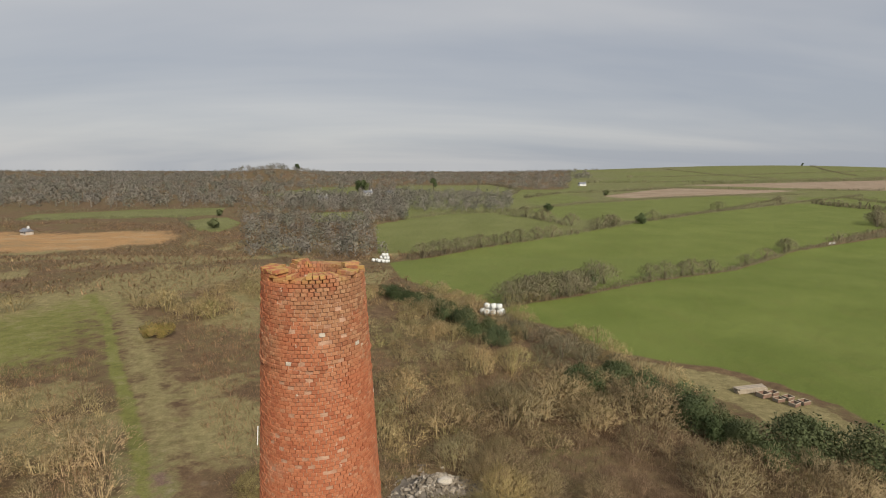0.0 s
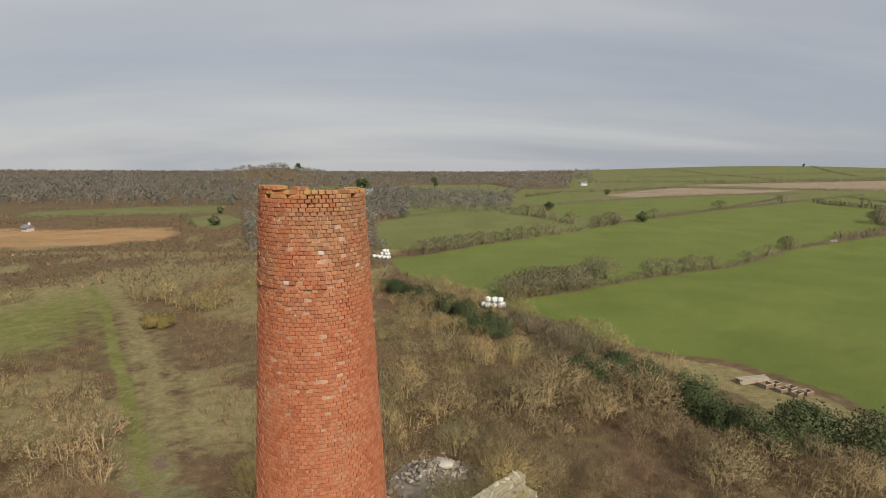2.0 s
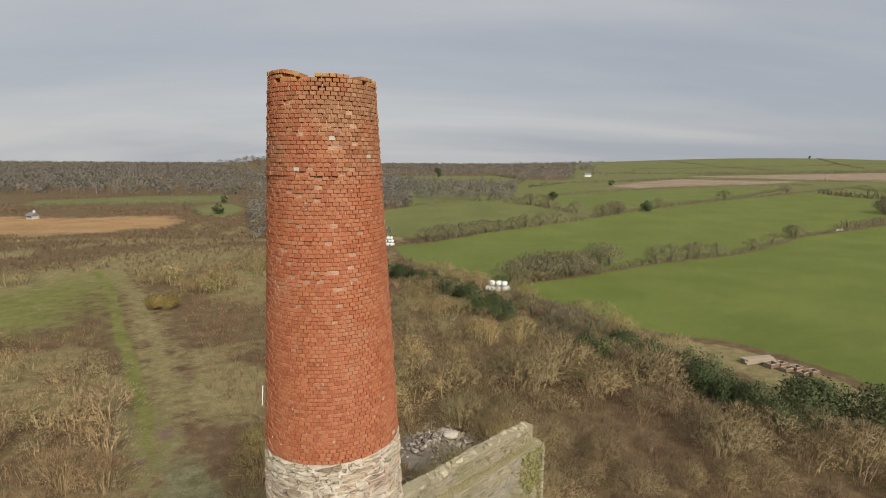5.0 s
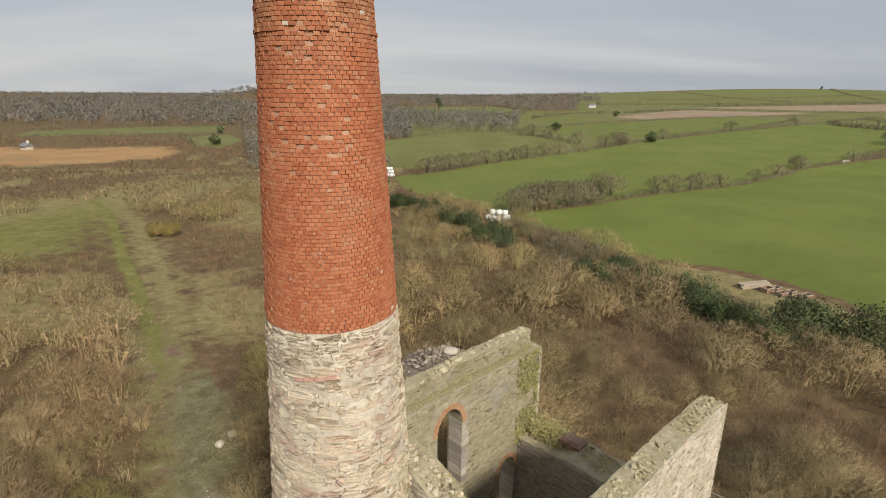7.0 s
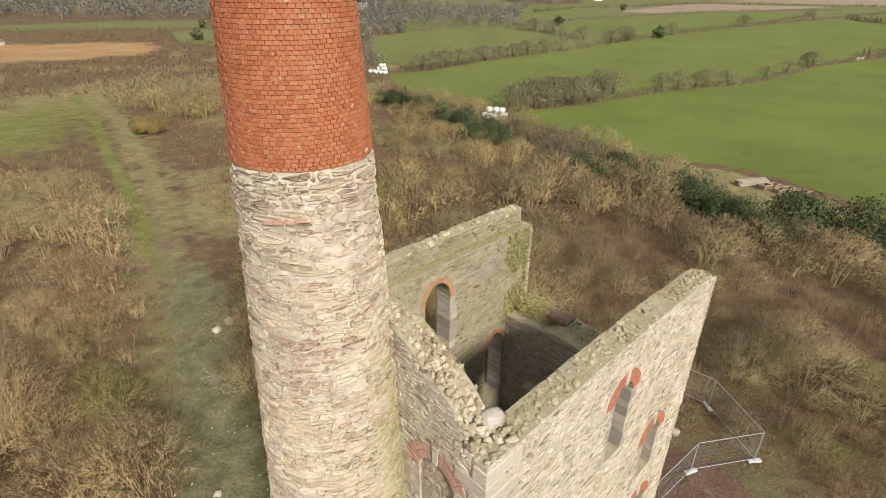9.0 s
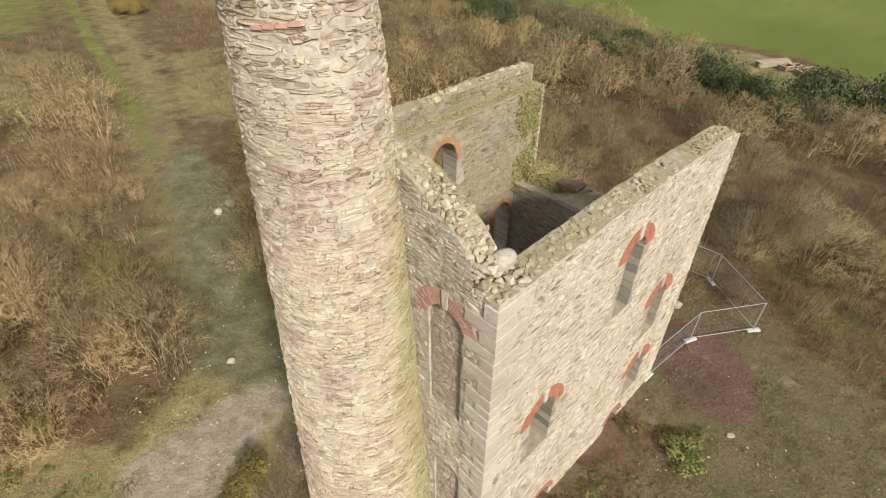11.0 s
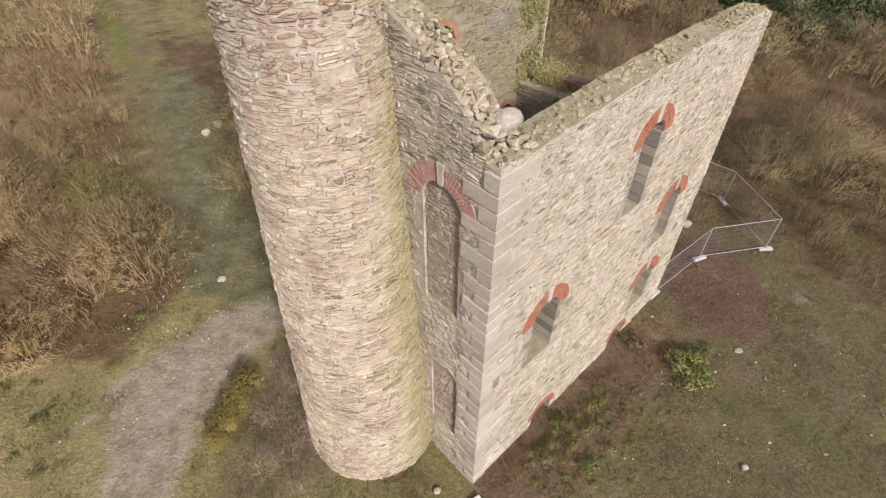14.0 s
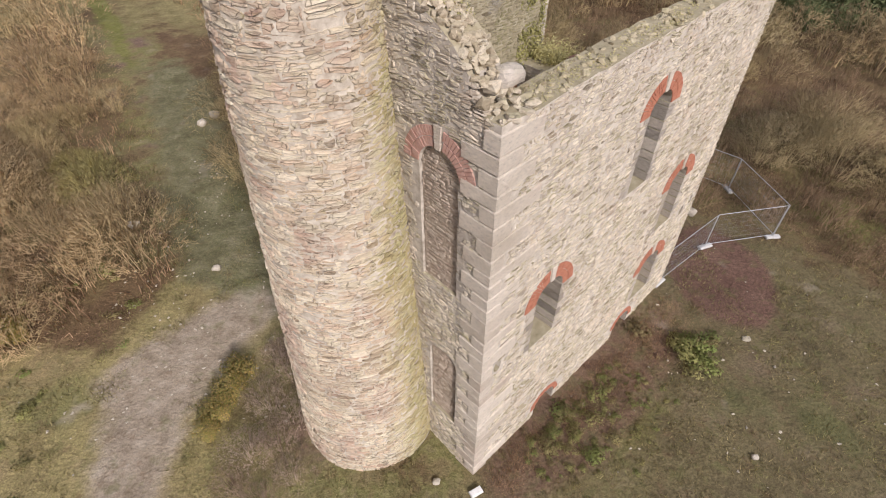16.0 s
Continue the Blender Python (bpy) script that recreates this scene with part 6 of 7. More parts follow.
def farmhouse(x, y, turn, L, W, H, label, walls=None):
    ob = tagged(new("farmhouse"), label, "house", "farm buildings in the valley")
    part("wall", join("wall", [block(-L / 2, L / 2, -W / 2, W / 2, -1.0, H, rnd, 0.02, 0.05)], walls or M_LIMEWASH), ob)
    e = 0.35
    pts = [(-L / 2 - e, -W / 2 - e, H - 0.1), (L / 2 + e, -W / 2 - e, H - 0.1), (L / 2 + e, W / 2 + e, H - 0.1), (-L / 2 - e, W / 2 + e, H - 0.1), (-L / 2 - e, 0, H + W * 0.42), (L / 2 + e, 0, H + W * 0.42)]
    roof = part("roof", mesh_of("roof", pts, [(0, 1, 5, 4), (2, 3, 4, 5), (3, 0, 4), (1, 2, 5), (3, 2, 1, 0)], M_SLATE), ob)
    part("chimney", join("chimney", [block(L / 2 - 1.0, L / 2 - 0.3, -0.4, 0.4, H + W * 0.25, H + W * 0.42 + 1.0, rnd, 0.02, 0.04)], M_LIMEWASH), roof)
    for k in range(3):
        u = (k - 1) * L * 0.3
        part("window", join("window", [block(u - 0.5, u + 0.5, -W / 2 - 0.06, -W / 2 + 0.1, H * 0.45, H * 0.8, rnd, 0.0, 0.02)], M_GLASS), ob)
    ob.matrix_world = pose(x, y, float(land(x, y)), 0, 0, turn)


farmhouse(-194, 259, -25, 4.5, 3.4, 1.8, "small grey stone building at the sand workings", M_GREY_STONE)
farmhouse(244, 834, 10, 11, 6, 3.2, "white farmhouse with slate roof among far fields")
farmhouse(-62, 548, 15, 9, 5, 3.4, "white farmhouse with slate roof among bare trees")
farmhouse(-40, 556, -20, 7, 5, 3.0, "white farm cottage with slate roof among bare trees")
farmhouse(-95, 480, 5, 9, 5, 2.6, "long white farm building below the wood")
gate = tagged(new("field_gate"), "pale timber rail gate in a field hedge", "gate")
for z in (0.4, 0.75, 1.1):
    part("rail", join("rail", [block(-2.6, 2.6, -0.05, 0.05, z, z + 0.14, rnd, 0.005, 0.01)], M_WHITE), gate)
for x in (-2.6, 0.0, 2.6):
    part("post", join("post", [block(x - 0.09, x + 0.09, -0.09, 0.09, -0.2, 1.35, rnd, 0.005, 0.02)], M_PALE_TIMBER), gate)
gate.matrix_world = pose(182, 230, float(land(182, 230)), 0, 0, 25)

# temporary fence panels
def rod(a, b, r, sides=6):
    """A straight round bar from a to b: (corners, faces)."""
    a, b = Vector(a), Vector(b)
    q = (b - a).to_track_quat("Z", "Y").to_matrix()
    ring = [q @ Vector((r * math.cos(6.2832 * i / sides), r * math.sin(6.2832 * i / sides), 0)) for i in range(sides)]
    pts = [tuple(a + p) for p in ring] + [tuple(b + p) for p in ring]
    faces = [(i, (i + 1) % sides, sides + (i + 1) % sides, sides + i) for i in range(sides)] + [tuple(range(sides))[::-1], tuple(range(sides, 2 * sides))]
    return pts, faces


FENCE = [(8.4, 14.2), (10.4, 16.0), (13.4, 18.3), (17.0, 18.9), (16.4, 22.8), (13.8, 25.2)]
fence = tagged(new("temporary_fence"), "grey steel mesh temporary fence standing on concrete feet", "fence")
for (x0, y0), (x1, y1) in zip(FENCE[1:], FENCE[2:]):
    L = math.hypot(x1 - x0, y1 - y0) - 0.06
    panel = part("mesh_panel", join("mesh_panel", [rod((x, 0, 0.22), (x, 0, 2.05), 0.0022, 3) for x in np.arange(0.12, L, 0.12)] + [rod((0, 0, z), (L, 0, z), 0.0022, 3) for z in np.arange(0.5, 2.0, 0.3)], M_STEEL), fence)
    panel.matrix_basis = pose(x0, y0, 0.0, 0, 0, math.degrees(math.atan2(y1 - y0, x1 - x0)))
    for a, b in (((0, 0, 0.12), (0, 0, 2.05)), ((L, 0, 0.12), (L, 0, 2.05))):
        part("post", join("post", [rod(a, b, 0.019)], M_STEEL), panel)
    for z in (0.22, 2.05):
        part("rail", join("rail", [rod((0, 0, z), (L, 0, z), 0.017)], M_STEEL), panel)
for (x, y), turn in zip(FENCE[1:], (40, 20, 5, 95, 70)):
    part("foot", join("foot", [block(-0.36, 0.36, -0.12, 0.12, 0.0, 0.14, rnd, 0.006, 0.03)], M_CONCRETE), fence, "pale concrete foot").matrix_basis = pose(x, y, 0.0, 0, 0, turn)

# small stones strewn about
litter = []
for _ in range(520):
    x, y = rnd.uniform(-14, -5), rnd.uniform(9, 27)
    if rnd.random() < 0.25:
        x, y = rnd.uniform(3, 20), rnd.uniform(4, 16)
    u, v = house_uv(x, y)
    if -0.6 < u < 13 and -0.5 < v < 8.5 or math.hypot(x - STACK_X, y - STACK_Y) < 2.7:
        continue
    s = rnd.uniform(0.02, 0.075)
    b = rock(2.2 * s, 1.5 * s, 1.0 * s, rnd, 10)
    m = pose(x, y, float(land(x, y)) + s * 0.2, rnd.uniform(-20, 20), rnd.uniform(-20, 20), rnd.uniform(0, 180))
    litter.append(([tuple(m @ Vector(p)) for p in b[0]], b[1]))
tagged(new("stone_litter", join("stone_litter", litter, M_BOULDER)), "small pale stones strewn on track and turf", "stones", kind="stuff")

# ---- the ruin's dressings ----
rnd = random.Random(33)


def voussoirs(c, spring, half, rise, place, rings=2, key=True, deep=0.30, name="brick_arch", label="red brick arch", brick=M_ARCH_BRICK):
    """A brick arch round an opening, brick by brick, with a stone key."""
    arch = part(name, None, house, label)
    for r in range(rings):
        inner, outer = 0.005 + 0.235 * r, 0.225 + 0.235 * r
        n = int(math.pi * (half + (inner + outer) / 2) / 0.088)
        for k in range(n):
            t0, t1 = math.pi * k / n + 0.004, math.pi * (k + 1) / n - 0.010
            mid = (t0 + t1) / 2
            if key and abs(mid - math.pi / 2) < 0.125 / (half + 0.2):
                continue
            d = rnd.uniform(0.018, 0.036)
            at = lambda t, o, dd: place(c + (half + o) * math.cos(t), spring + (rise + o) * math.sin(t), dd)
            e = 0.004
            pts = [at(t0, inner, -deep), at(t1, inner, -deep), at(t1, outer, -deep), at(t0, outer, -deep), at(t0, inner, d - 0.01), at(t1, inner, d - 0.01), at(t1, outer, d - 0.01), at(t0, outer, d - 0.01), at(t0 + e, inner + 0.008, d), at(t1 - e, inner + 0.008, d), at(t1 - e, outer - 0.008, d), at(t0 + e, outer - 0.008, d)]
            faces = [(0, 1, 2, 3)] + [(o + i, o + (i + 1) % 4, o + 4 + (i + 1) % 4, o + 4 + i) for o in (0, 4) for i in range(4)] + [(8, 9, 10, 11)]
            q = [Vector(p) for p in pts]
            if (q[9] - q[8]).cross(q[11] - q[8]).dot(Vector(place(c, spring, 1)) - Vector(place(c, spring, 0))) < 0:
                faces = [f[::-1] for f in faces]
            mid_p = sum(q, Vector()) / 12
            part("brick", mesh_of("brick", [p - mid_p for p in q], faces, brick), arch).location = mid_p
    if key:
        z0, z1, w = spring + rise - 0.02, spring + rise + 0.235 * rings + 0.06, 0.105
        pts = [place(c + sx * (w - 0.02 * (z == z0)), z, d) for d in (-deep, 0.05) for z in (z0, z1) for sx in (-1, 1)]
        faces = [(0, 1, 3, 2), (4, 6, 7, 5), (0, 4, 5, 1), (2, 3, 7, 6), (0, 2, 6, 4), (1, 5, 7, 3)]
        me = mesh_of("keystone", pts, faces, M_ASHLAR)
        bm = bmesh.new()
        bm.from_mesh(me)
        bmesh.ops.bevel(bm, geom=bm.edges[:], offset=0.012, segments=1, affect="EDGES")
        part("keystone", bm_mesh("keystone", bm, M_ASHLAR), arch, "pale dressed keystone")
    return arch


for u0, u1, sill, spring, rise in WINDOWS:
    voussoirs((u0 + u1) / 2, spring, (u1 - u0) / 2, rise, on_near)
for u0, u1, sill, spring, rise in LOW_ARCHES:
    voussoirs((u0 + u1) / 2, spring, (u1 - u0) / 2, rise, on_near, rings=1, key=False, label="low red brick arch at ground level")
v0, v1, sill, spring, rise = RECESS[0]
voussoirs((v0 + v1) / 2, spring, (v1 - v0) / 2, rise, on_end, brick=M_END_BRICK, label="dull pinkish brick arch")
for k, (u0, u1, sill, spring, rise) in enumerate(BACK_WIN):
    voussoirs((u0 + u1) / 2, spring, (u1 - u0) / 2, rise, on_back, rings=1, key=False, brick=M_BACK_BRICK, label="faded orange brick arch")


def jamb(u_edge, toward, z0, z1, place, deep, name="jamb_stone", proud=0.012):
    """Dressed stones up the side of an opening."""
    z = z0
    while z < z1 - 0.1:
        h = min(rnd.uniform(0.26, 0.42), z1 - z)
        L = rnd.uniform(0.16, 0.40)
        a, b = sorted((u_edge - toward * 0.03, u_edge + toward * L))
        pts, faces = block(a, b, -proud, deep, z + 0.008, z + h - 0.008, rnd, 0.006, 0.014)
        part(name, mesh_of(name, [place(x, zz, -y) for x, y, zz in pts], faces if place is on_near else [f[::-1] for f in faces], M_GREY_STONE), house)
        z += h


for u0, u1, sill, spring, rise in WINDOWS:
    jamb(u0, -1, sill, spring, on_near, 0.74)
    jamb(u1, 1, sill, spring, on_near, 0.74)
for u0, u1, sill, spring, rise in BACK_WIN:
    jamb(u1, 1, sill, spring, lambda s, z, d: (s, 7.12 - d, z), 0.7)
jamb(RECESS[0][0], -1, 5.5, RECESS[0][3], on_end, 0.3)
jamb(LONG_BACK, -1, 8.6, 12.7, lambda s, z, d: (s, 7.12 - d, z), 0.5)
# quoins up the near corner
z, k = -0.7, 0
while z < 12.75:
    h = rnd.uniform(0.34, 0.50)
    a, b = (rnd.uniform(1.0, 1.6), rnd.uniform(0.35, 0.5)) if k % 2 else (rnd.uniform(0.40, 0.65), rnd.uniform(0.75, 0.92))
    if 4.75 < z < 5.55:
        a = min(a, 0.46)                              # short beside the putlog hole
    part("quoin", join("quoin", [block(-0.040, a, -0.040, b, z + 0.010, min(z + h, 12.9) - 0.010, rnd, 0.010, 0.024)], M_ASHLAR), house)
    z, k = z + h, k + 1


def caps(s0, s1, heights, t0, t1, place, size, material, seed, sink=0.05, rows=3, name="cap_stone"):
    """Loose, mossy stones along a broken wall top. place(s, t, z): along, across, up."""
    r = random.Random(seed)
    out = []
    for row in range(rows):
        s = s0 + r.uniform(0, 0.2)
        while s < s1:
            w = r.uniform(*size)
            t = t0 + (t1 - t0) * (row + 0.5 + r.uniform(-0.3, 0.3)) / rows
            z = float(np.interp(s, [h[0] for h in heights], [h[1] for h in heights])) - sink + r.uniform(-0.03, 0.05)
            d, h = w * r.uniform(0.55, 0.95), w * r.uniform(0.3, 0.6)
            b = rock(w, d, h * 1.5, r)
            m = Euler((r.uniform(-0.2, 0.2), r.uniform(-0.2, 0.2), r.uniform(0, 3))).to_matrix()
            out.append(([tuple(Vector(place(s, t, z)) + m @ Vector(p)) for p in b[0]], b[1]))
            s += w * r.uniform(0.65, 1.0)
    for pts, faces in out:
        c = sum((Vector(p) for p in pts), Vector()) / len(pts)
        part(name, mesh_of(name, [Vector(p) - c for p in pts], faces, material), house).location = c


caps(0.75, LONG - 0.15, near_top, 0.04, THICK - 0.06, lambda s, t, z: (s, t, z), (0.10, 0.24), M_CAP_STONE, 1, 0.03, 5)
caps(0.05, 1.2, [(0, 13.0), (1.2, 13.05)], 0.02, THICK - 0.05, lambda s, t, z: (s, t, z), (0.16, 0.40), M_WALL_STONE, 9, 0.0, 3)
caps(0.30, 3.9, end_top, 0.03, THICK - 0.03, lambda s, t, z: (t, s, z), (0.14, 0.36), M_RUBBLE_TOP, 2, 0.08, 6)
caps(0.50, 3.9, end_top, 0.10, THICK - 0.10, lambda s, t, z: (t, s, z), (0.10, 0.24), M_RUBBLE_TOP, 12, -0.01, 5)
caps(3.9, 7.9, end_top, 0.05, THICK - 0.05, lambda s, t, z: (t, s, z), (0.25, 0.5), M_RUBBLE_TOP, 3, 0.02, 2)
caps(0.1, LONG_BACK - 0.5, [(0, 13.63), (8, 13.70), (10.6, 13.6)], 7.55, 7.92, lambda s, t, z: (s, t, z), (0.2, 0.42), M_CAP_STONE, 4, 0.06, 2)
caps(0.9, LONG_BACK - 0.1, [(0, 12.97), (11, 12.83)], 7.15, 7.45, lambda s, t, z: (s, t, z), (0.18, 0.34), M_CAP_STONE, 5, 0.10, 1)
caps(0.9, 7.05, [(0.8, 9.02), (4, 9.07), (7.1, 8.9)], BOB_U0 + 0.08, BOB_U0 + 0.6, lambda s, t, z: (t, s, z), (0.15, 0.34), M_CAP_STONE, 6, 0.08, 2)
caps(0.9, 7.05, [(0.8, 9.2), (4, 9.25), (7.1, 9.1)], BOB_U1 - 0.5, BOB_U1 - 0.05, lambda s, t, z: (t, s, z), (0.15, 0.34), M_CAP_STONE, 7, 0.20, 2)
M_STUB = mat_plain("soot_brown_brick", (0.20, 0.12, 0.09), (0.33, 0.22, 0.165), 5.0, 0.95, 0.6, dist=0.03)
part("brick_stub", join("brick_stub", [block(10.35, 11.05, 4.6, 5.5, 8.9, 9.42, rnd, 0.09, 0.12)], M_STUB), house, "reddish-brown stub of brickwork")

# moss and ivy on the ledges
M_MOSS = mat_twig("yellow_green_moss", [(0.31, 0.285, 0.13), (0.37, 0.335, 0.17), (0.33, 0.30, 0.18)])
M_IVY = mat_twig("ivy_leaves", [(0.20, 0.20, 0.075), (0.25, 0.24, 0.095), (0.30, 0.28, 0.13)])


def leaves_on(points, size, seed):
    r = np.random.RandomState(seed)
    P = np.array(points)
    n = len(P)
    a, b = r.normal(0, 1, (n, 3)), r.normal(0, 1, (n, 3))
    a, b = a / np.linalg.norm(a, axis=1)[:, None] * size, b / np.linalg.norm(b, axis=1)[:, None] * size
    return np.stack([P - a * 0.5, P + a * 0.5, P + b], 1).reshape(-1, 3), np.arange(3 * n).reshape(-1, 3)


r = random.Random(8)
pts = [(r.uniform(0.9, LONG_BACK - 0.4), 7.13 + r.uniform(0, 0.36), 12.93 + r.uniform(-0.04, 0.10)) for _ in range(3600)]
for _ in range(3200):
    s, t = r.uniform(0.8, LONG - 0.1), r.uniform(0.05, THICK - 0.05)
    if noise.noise((s * 0.9, t * 2.0, 2.0)) > -0.12:
        pts.append((s, t, float(np.interp(s, [h[0] for h in near_top], [h[1] for h in near_top])) + r.uniform(-0.03, 0.07)))
for _ in range(1500):
    s, t = r.uniform(1.4, 3.6), r.uniform(0.35, THICK)
    pts.append((t, s, float(np.interp(s, [h[0] for h in end_top], [h[1] for h in end_top])) + r.uniform(-0.05, 0.05)))
part("moss", tri_mesh("moss", *leaves_on(pts, 0.040, 1), M_MOSS, np.random.RandomState(1).uniform(0, 1, 3 * len(pts))), house, "yellow-green moss on the ledge", kind="stuff")
pts = []
while len(pts) < 1700:
    s, z = r.uniform(9.3, LONG_BACK - 0.15), r.uniform(8.6, 12.9)
    if noise.noise((s * 1.4, z * 0.8, 5)) > -0.15 - 0.25 * (s > 9.7):
        pts.append((s, 7.10 - abs(r.gauss(0, 0.07)), z))
part("ivy", tri_mesh("ivy", *leaves_on(pts, 0.10, 2), M_IVY, np.random.RandomState(2).uniform(0, 1, 3 * len(pts))), house, "ivy growing up the inner face", kind="stuff")
pts = [(r.uniform(BOB_U0 + 0.5, BOB_U1 - 0.3), r.uniform(0.9, 7.0), 9.0 + abs(r.gauss(0, 0.08))) for _ in range(4200)]
pts += [(r.uniform(BOB_U0 + 0.3, BOB_U1 - 0.1), r.uniform(5.4, 7.0), 9.0 + abs(r.gauss(0, 0.30))) for _ in range(1800)]
part("ledge_grass", tri_mesh("ledge_grass", *leaves_on(pts, 0.08, 3), M_MOSS, np.random.RandomState(3).uniform(0, 1, 3 * len(pts))), house, "grass and weeds along the low wall top", kind="stuff")


# ---- masonry, stone by stone ----
def near_skip(sc, zc, hw, hh):
    """No rubble in the openings, under the arches, or past the broken top."""
    if zc + hh > np.interp(sc, [h[0] for h in near_top], [h[1] for h in near_top]) + 0.02 or sc - hw < 0.42 or sc + hw > LONG + 0.05:
        return True
    for u0, u1, sill, spring, rise in WINDOWS + LOW_ARCHES:
        c, half = (u0 + u1) / 2, (u1 - u0) / 2
        if u0 - 0.06 < sc + hw and sc - hw < u1 + 0.06 and sill < zc + hh and zc - hh < spring:
            return True
        if zc + hh > spring - 0.05 and math.hypot((abs(sc - c) - hw * 0.6) / (half + 0.47), max(0, zc - spring) / (rise + 0.47)) < 1 and abs(sc - c) < half + 0.47 + hw and zc < spring + rise + 0.5:
            return True
    return any(abs(sc - u) < a + hw * 0.8 and abs(zc - z) < b for u, z, a, b in NEAR_HOLES)


def end_skip(sc, zc, hw, hh):
    if zc + hh > np.interp(sc, [h[0] for h in end_top], [h[1] for h in end_top]) - 0.02:
        return True
    for v0, v1, sill, spring, rise in RECESS:
        if v0 - 0.02 < sc + hw and sc - hw < v1 + 0.02 and sill < zc + hh and zc - hh < spring + rise * 0.8:
            return True
    v0, v1, sill, spring, rise = RECESS[0]
    if zc > spring - 0.05 and math.hypot(sc - (v0 + v1) / 2, zc - spring) < (v1 - v0) / 2 + 0.46:
        return True
    u, v = -1.07, 4.14                                   # the stack covers the middle
    return abs(sc - v) < stack_r(zc) - 0.6


def back_skip(sc, zc, hw, hh):
    for u0, u1, sill, spring, rise in BACK_WIN:
        c, half = (u0 + u1) / 2, (u1 - u0) / 2
        if u0 - 0.03 < sc + hw and sc - hw < u1 + 0.2 and sill < zc + hh and zc - hh < spring:
            return True
        if zc + hh > spring - 0.05 and math.hypot((abs(sc - c) - hw * 0.6) / (half + 0.45), max(0, zc - spring) / (rise + 0.45)) < 1 and abs(sc - c) < half + 0.45 + hw and zc < spring + rise + 0.5:
            return True
    return sc + hw > LONG_BACK


lay("stone", rubble(on_near, 0.0, LONG, -0.7, 13.1, (0.07, 0.165), (0.12, 0.44), (-0.004, 0.036), near_skip, 2, gap=0.010, rough=0.012, cut=0.9), M_WALL_STONE, side_wall, lambda c: c.x < 4.2 and c.z > 9.6, "small pale rubble stones in lime mortar")
lay("stone", rubble(on_end, THICK * 0.2, WIDTH, -0.6, 15.2, (0.07, 0.16), (0.14, 0.46), (0.002, 0.034), end_skip, 3, gap=0.010, rough=0.012, cut=1.0), M_WALL_STONE, end_wall, lambda c: c.y < 3.6 and c.z > 11.0, "grey slaty rubble stones")
infill = [o for o in house.children if o.name.startswith("recess_infill")]
part("stonework", join("stonework", rubble(lambda s, z, d: (0.07 - d, s, z), 0.96, 2.14, 7.95, 11.9, (0.07, 0.14), (0.15, 0.4), (0.0, 0.024), None, 4, rough=0.008, cut=0.7), M_INFILL), infill[0], kind="stuff")
part("stonework", join("stonework", rubble(lambda s, z, d: (0.07 - d, s, z), 0.94, 2.0, 1.9, 5.2, (0.07, 0.14), (0.15, 0.4), (0.0, 0.024), None, 5, rough=0.008, cut=0.7), M_INFILL), infill[1], kind="stuff")
lay("stone", rubble(on_back, 0.8, LONG_BACK - 0.25, 3.0, 12.85, (0.07, 0.17), (0.16, 0.5), (0.002, 0.04), back_skip, 6, gap=0.009, rough=0.010, cut=0.9), M_INNER_STONE, back_wall, lambda c: c.x > 6.3 and c.z > 10.6, "rubble stones darker than the other walls, mossy at the top")
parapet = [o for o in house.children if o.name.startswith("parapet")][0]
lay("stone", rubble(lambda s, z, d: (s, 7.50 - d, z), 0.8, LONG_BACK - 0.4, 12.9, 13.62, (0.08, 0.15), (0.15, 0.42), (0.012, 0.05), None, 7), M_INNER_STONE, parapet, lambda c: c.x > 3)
lay("stone", rubble(on_bob, THICK, 7.1, 1.0, 8.95, (0.08, 0.18), (0.18, 0.55), (0.010, 0.05), None, 8), M_GREY_STONE, bob_wall, lambda c: c.z > 8.0, "dark grey rubble stones")

# the stack: rubble below
around = 2 * math.pi
lay("stone", rubble(on_stack, 0.0, around, -0.1, STACK_JOINT - 0.02, (0.085, 0.21), (0.12, 0.60), (-0.020, 0.030), None, 9, gap=0.008, wobble=0.04, rough=0.012, cut=1.0, wrap=lambda z: stack_r(z)), M_STACK_STONE, stone_shaft, lambda c: c.z > 13.8 and c.y < -0.2 and abs(c.x - 0.2) < 1.25, "pale rubble stones in lime mortar")

M_LIMED = mat_plain("limed_brick_face", (0.40, 0.33, 0.25), (0.60, 0.54, 0.45), 25.0, 0.95, 0.5)
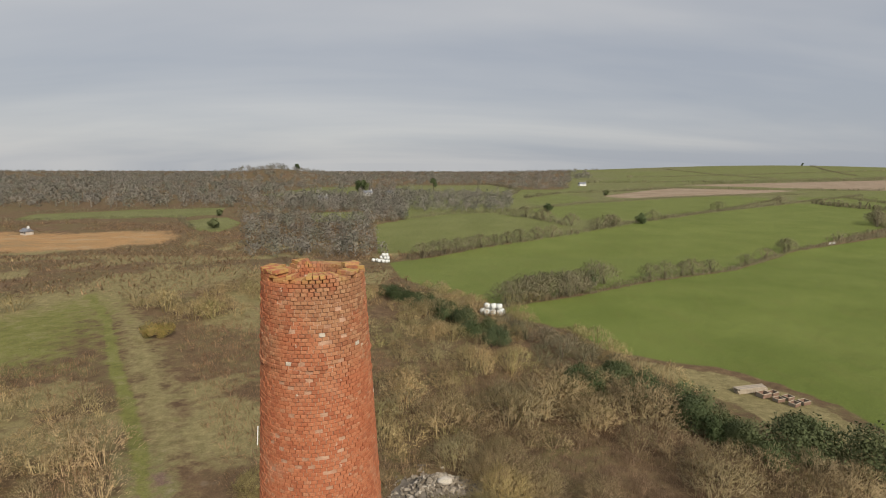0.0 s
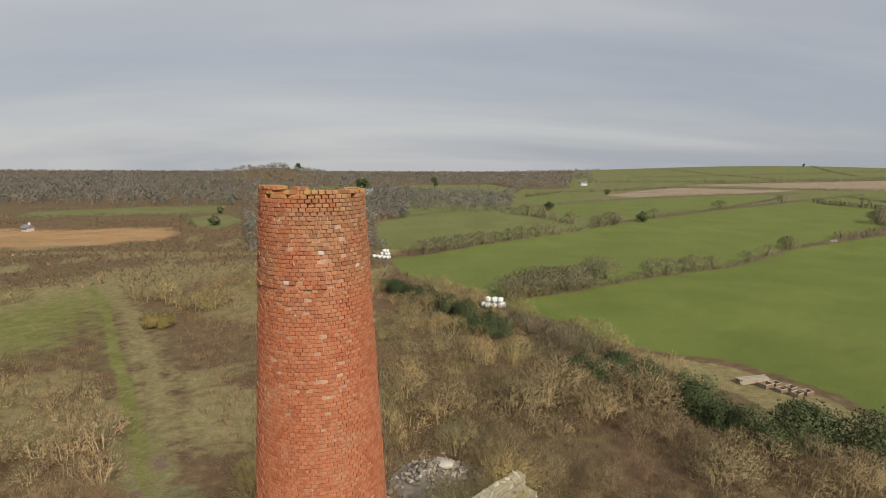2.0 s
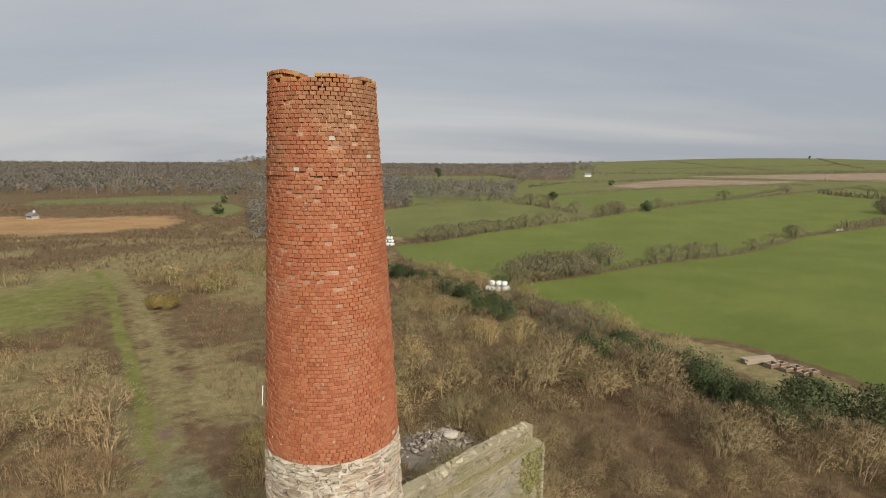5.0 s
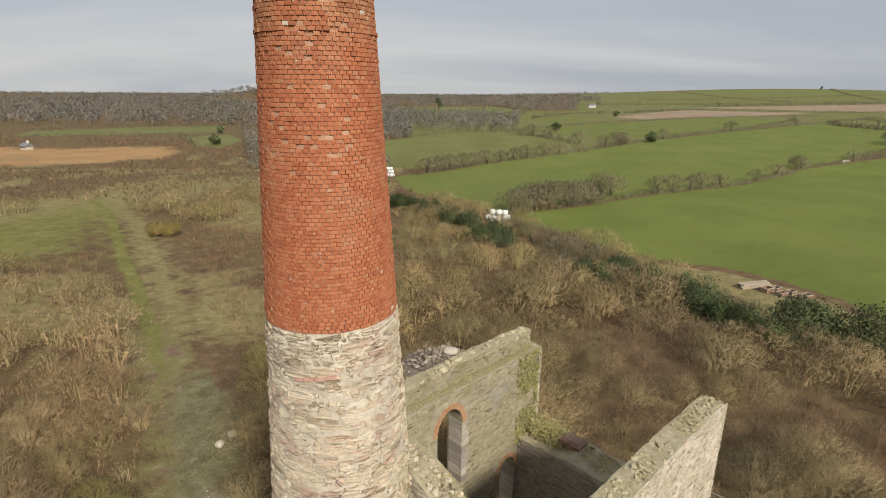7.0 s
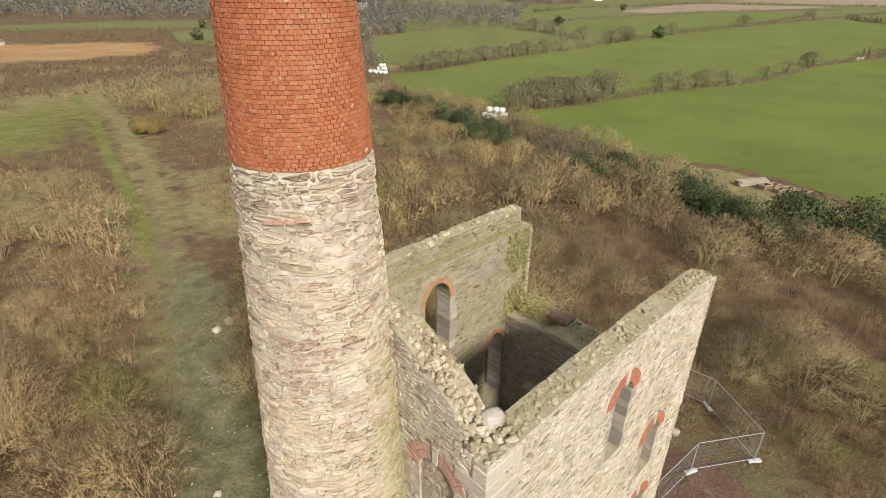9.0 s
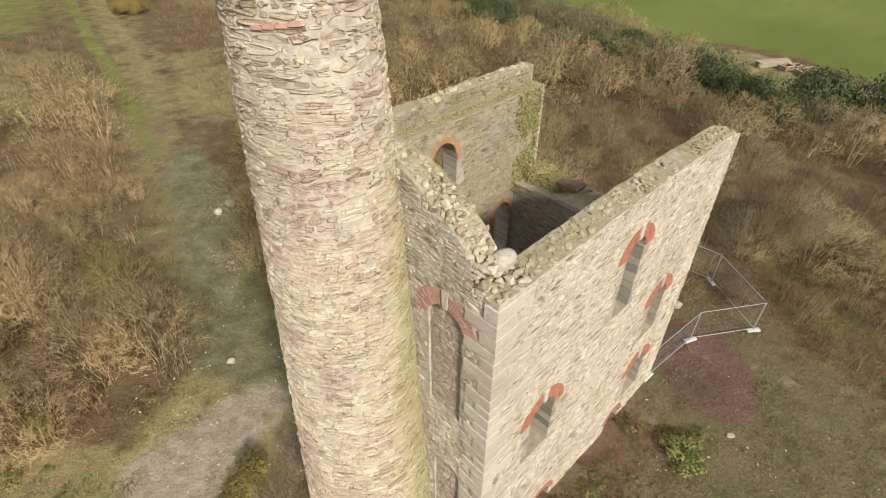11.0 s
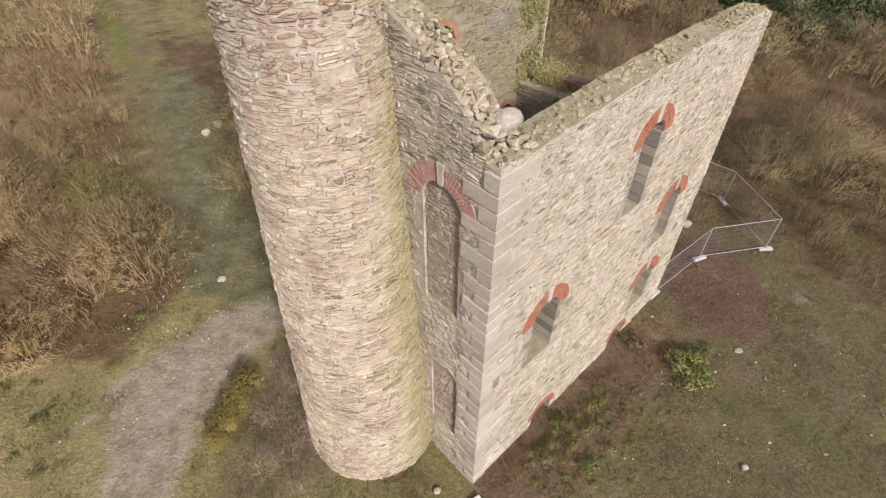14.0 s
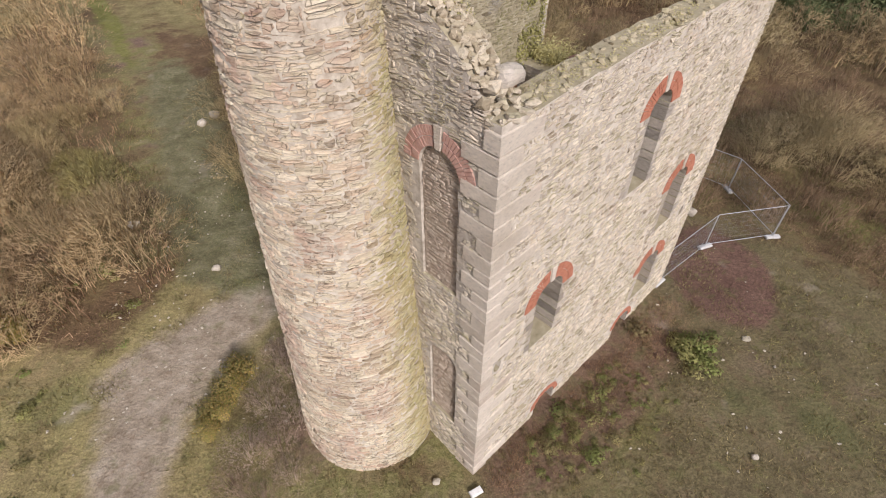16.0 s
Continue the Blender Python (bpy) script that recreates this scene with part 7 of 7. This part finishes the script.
# brick above: headers, course by course
rnd = random.Random(77)
bricks, pale = [], []
courses = int(round((STACK_TOP - STACK_JOINT) / 0.0752))
for row in range(courses + 3):
    z = STACK_JOINT + row * 0.0752
    r = stack_r(z)
    n = int(2 * math.pi * r / 0.1215)
    off = (row % 2) * 0.5 + rnd.uniform(-0.08, 0.08)
    for k in range(n):
        a0 = 2 * math.pi * (k + off) / n
        mid = a0 + math.pi / n
        facing = math.degrees(math.atan2(math.cos(mid), -math.sin(mid)))      # 0: south, + east
        up = row - courses
        if up >= 0:
            # the rim: a raised scrap and a few odd bricks
            if not (up < 2 and -66 < facing < -32) and not (up == 0 and noise.noise((3 * math.cos(mid), 3 * math.sin(mid), 1.0)) > 0.05):
                continue
        if up == -1 and noise.noise((4 * math.cos(mid), 4 * math.sin(mid), 7.0)) > 0.32:
            continue
        worn = 0.5 + 0.5 * float(smooth01(22.5, 25.5, z))
        d = rnd.gauss(0.006, 0.003 + 0.005 * worn)
        if z > 22.0 and -40 < facing < 45 and rnd.random() < 0.05:
            d -= 0.05                                     # a spalled brick
        if row == 70:
            d += 0.02
        e0, e1 = 0.005 / r + rnd.uniform(0, 0.003), 0.005 / r + rnd.uniform(0, 0.004 + 0.005 * worn)
        z0, z1 = z + 0.002, z + 0.0752 - 0.002 - rnd.uniform(0, 0.005) * worn
        a1 = a0 + 2 * math.pi / n
        deep = -0.10 if up < -6 else -0.33
        at = lambda a, zz, dd: ((stack_r(z) + dd) * math.cos(a), (stack_r(z) + dd) * math.sin(a), zz)
        s = 0.004 + 0.003 * worn
        pts = [at(a0 + e0, z0, deep), at(a1 - e1, z0, deep), at(a1 - e1, z1, deep), at(a0 + e0, z1, deep),
               at(a0 + e0, z0, d - s), at(a1 - e1, z0, d - s), at(a1 - e1, z1, d - s), at(a0 + e0, z1, d - s),
               at(a0 + e0 + s / r, z0 + s, d + rnd.uniform(-0.002, 0.002)), at(a1 - e1 - s / r, z0 + s, d + rnd.uniform(-0.002, 0.002)), at(a1 - e1 - s / r, z1 - s, d), at(a0 + e0 + s / r, z1 - s, d)]
        faces = [(o + i, o + (i + 1) % 4, o + 4 + (i + 1) % 4, o + 4 + i) for o in (0, 4) for i in range(4)] + [(8, 9, 10, 11), (3, 2, 1, 0)]
        patchy = noise.noise((2.2 * math.cos(mid), 2.2 * math.sin(mid), z * 0.8))
        white = rnd.random() < (0.015 if (z > 22.2 and -25 < facing < 30 and patchy > 0.05) else 0.0015)
        (pale if white else bricks).append((pts, faces))
lay("brick", bricks, M_BRICK, brick_shaft, lambda c: c.z > 25.4 and c.y < -0.1, "weathered red brick headers in lime mortar")
for pts, faces in pale:
    c = sum((Vector(p) for p in pts), Vector()) / len(pts)
    part("limed_brick", mesh_of("limed_brick", [Vector(p) - c for p in pts], faces, M_LIMED), brick_shaft).location = c

# a few red bricks let into the rubble
for k in range(4):
    a = math.atan2(8.78 - STACK_Y, -2.31 - STACK_X) + (k - 1.5) * 0.15
    p = [on_stack(a + da, 18.20 + dz + 0.02 * k, d) for d in (-0.05, 0.036) for dz, da in ((-0.034, -0.07), (-0.034, 0.07), (0.034, 0.07), (0.034, -0.07))]
    part("set_brick", mesh_of("set_brick", p, [(3, 2, 1, 0), (4, 5, 6, 7), (0, 1, 5, 4), (1, 2, 6, 5), (2, 3, 7, 6), (3, 0, 4, 7)], M_END_BRICK), stone_shaft)
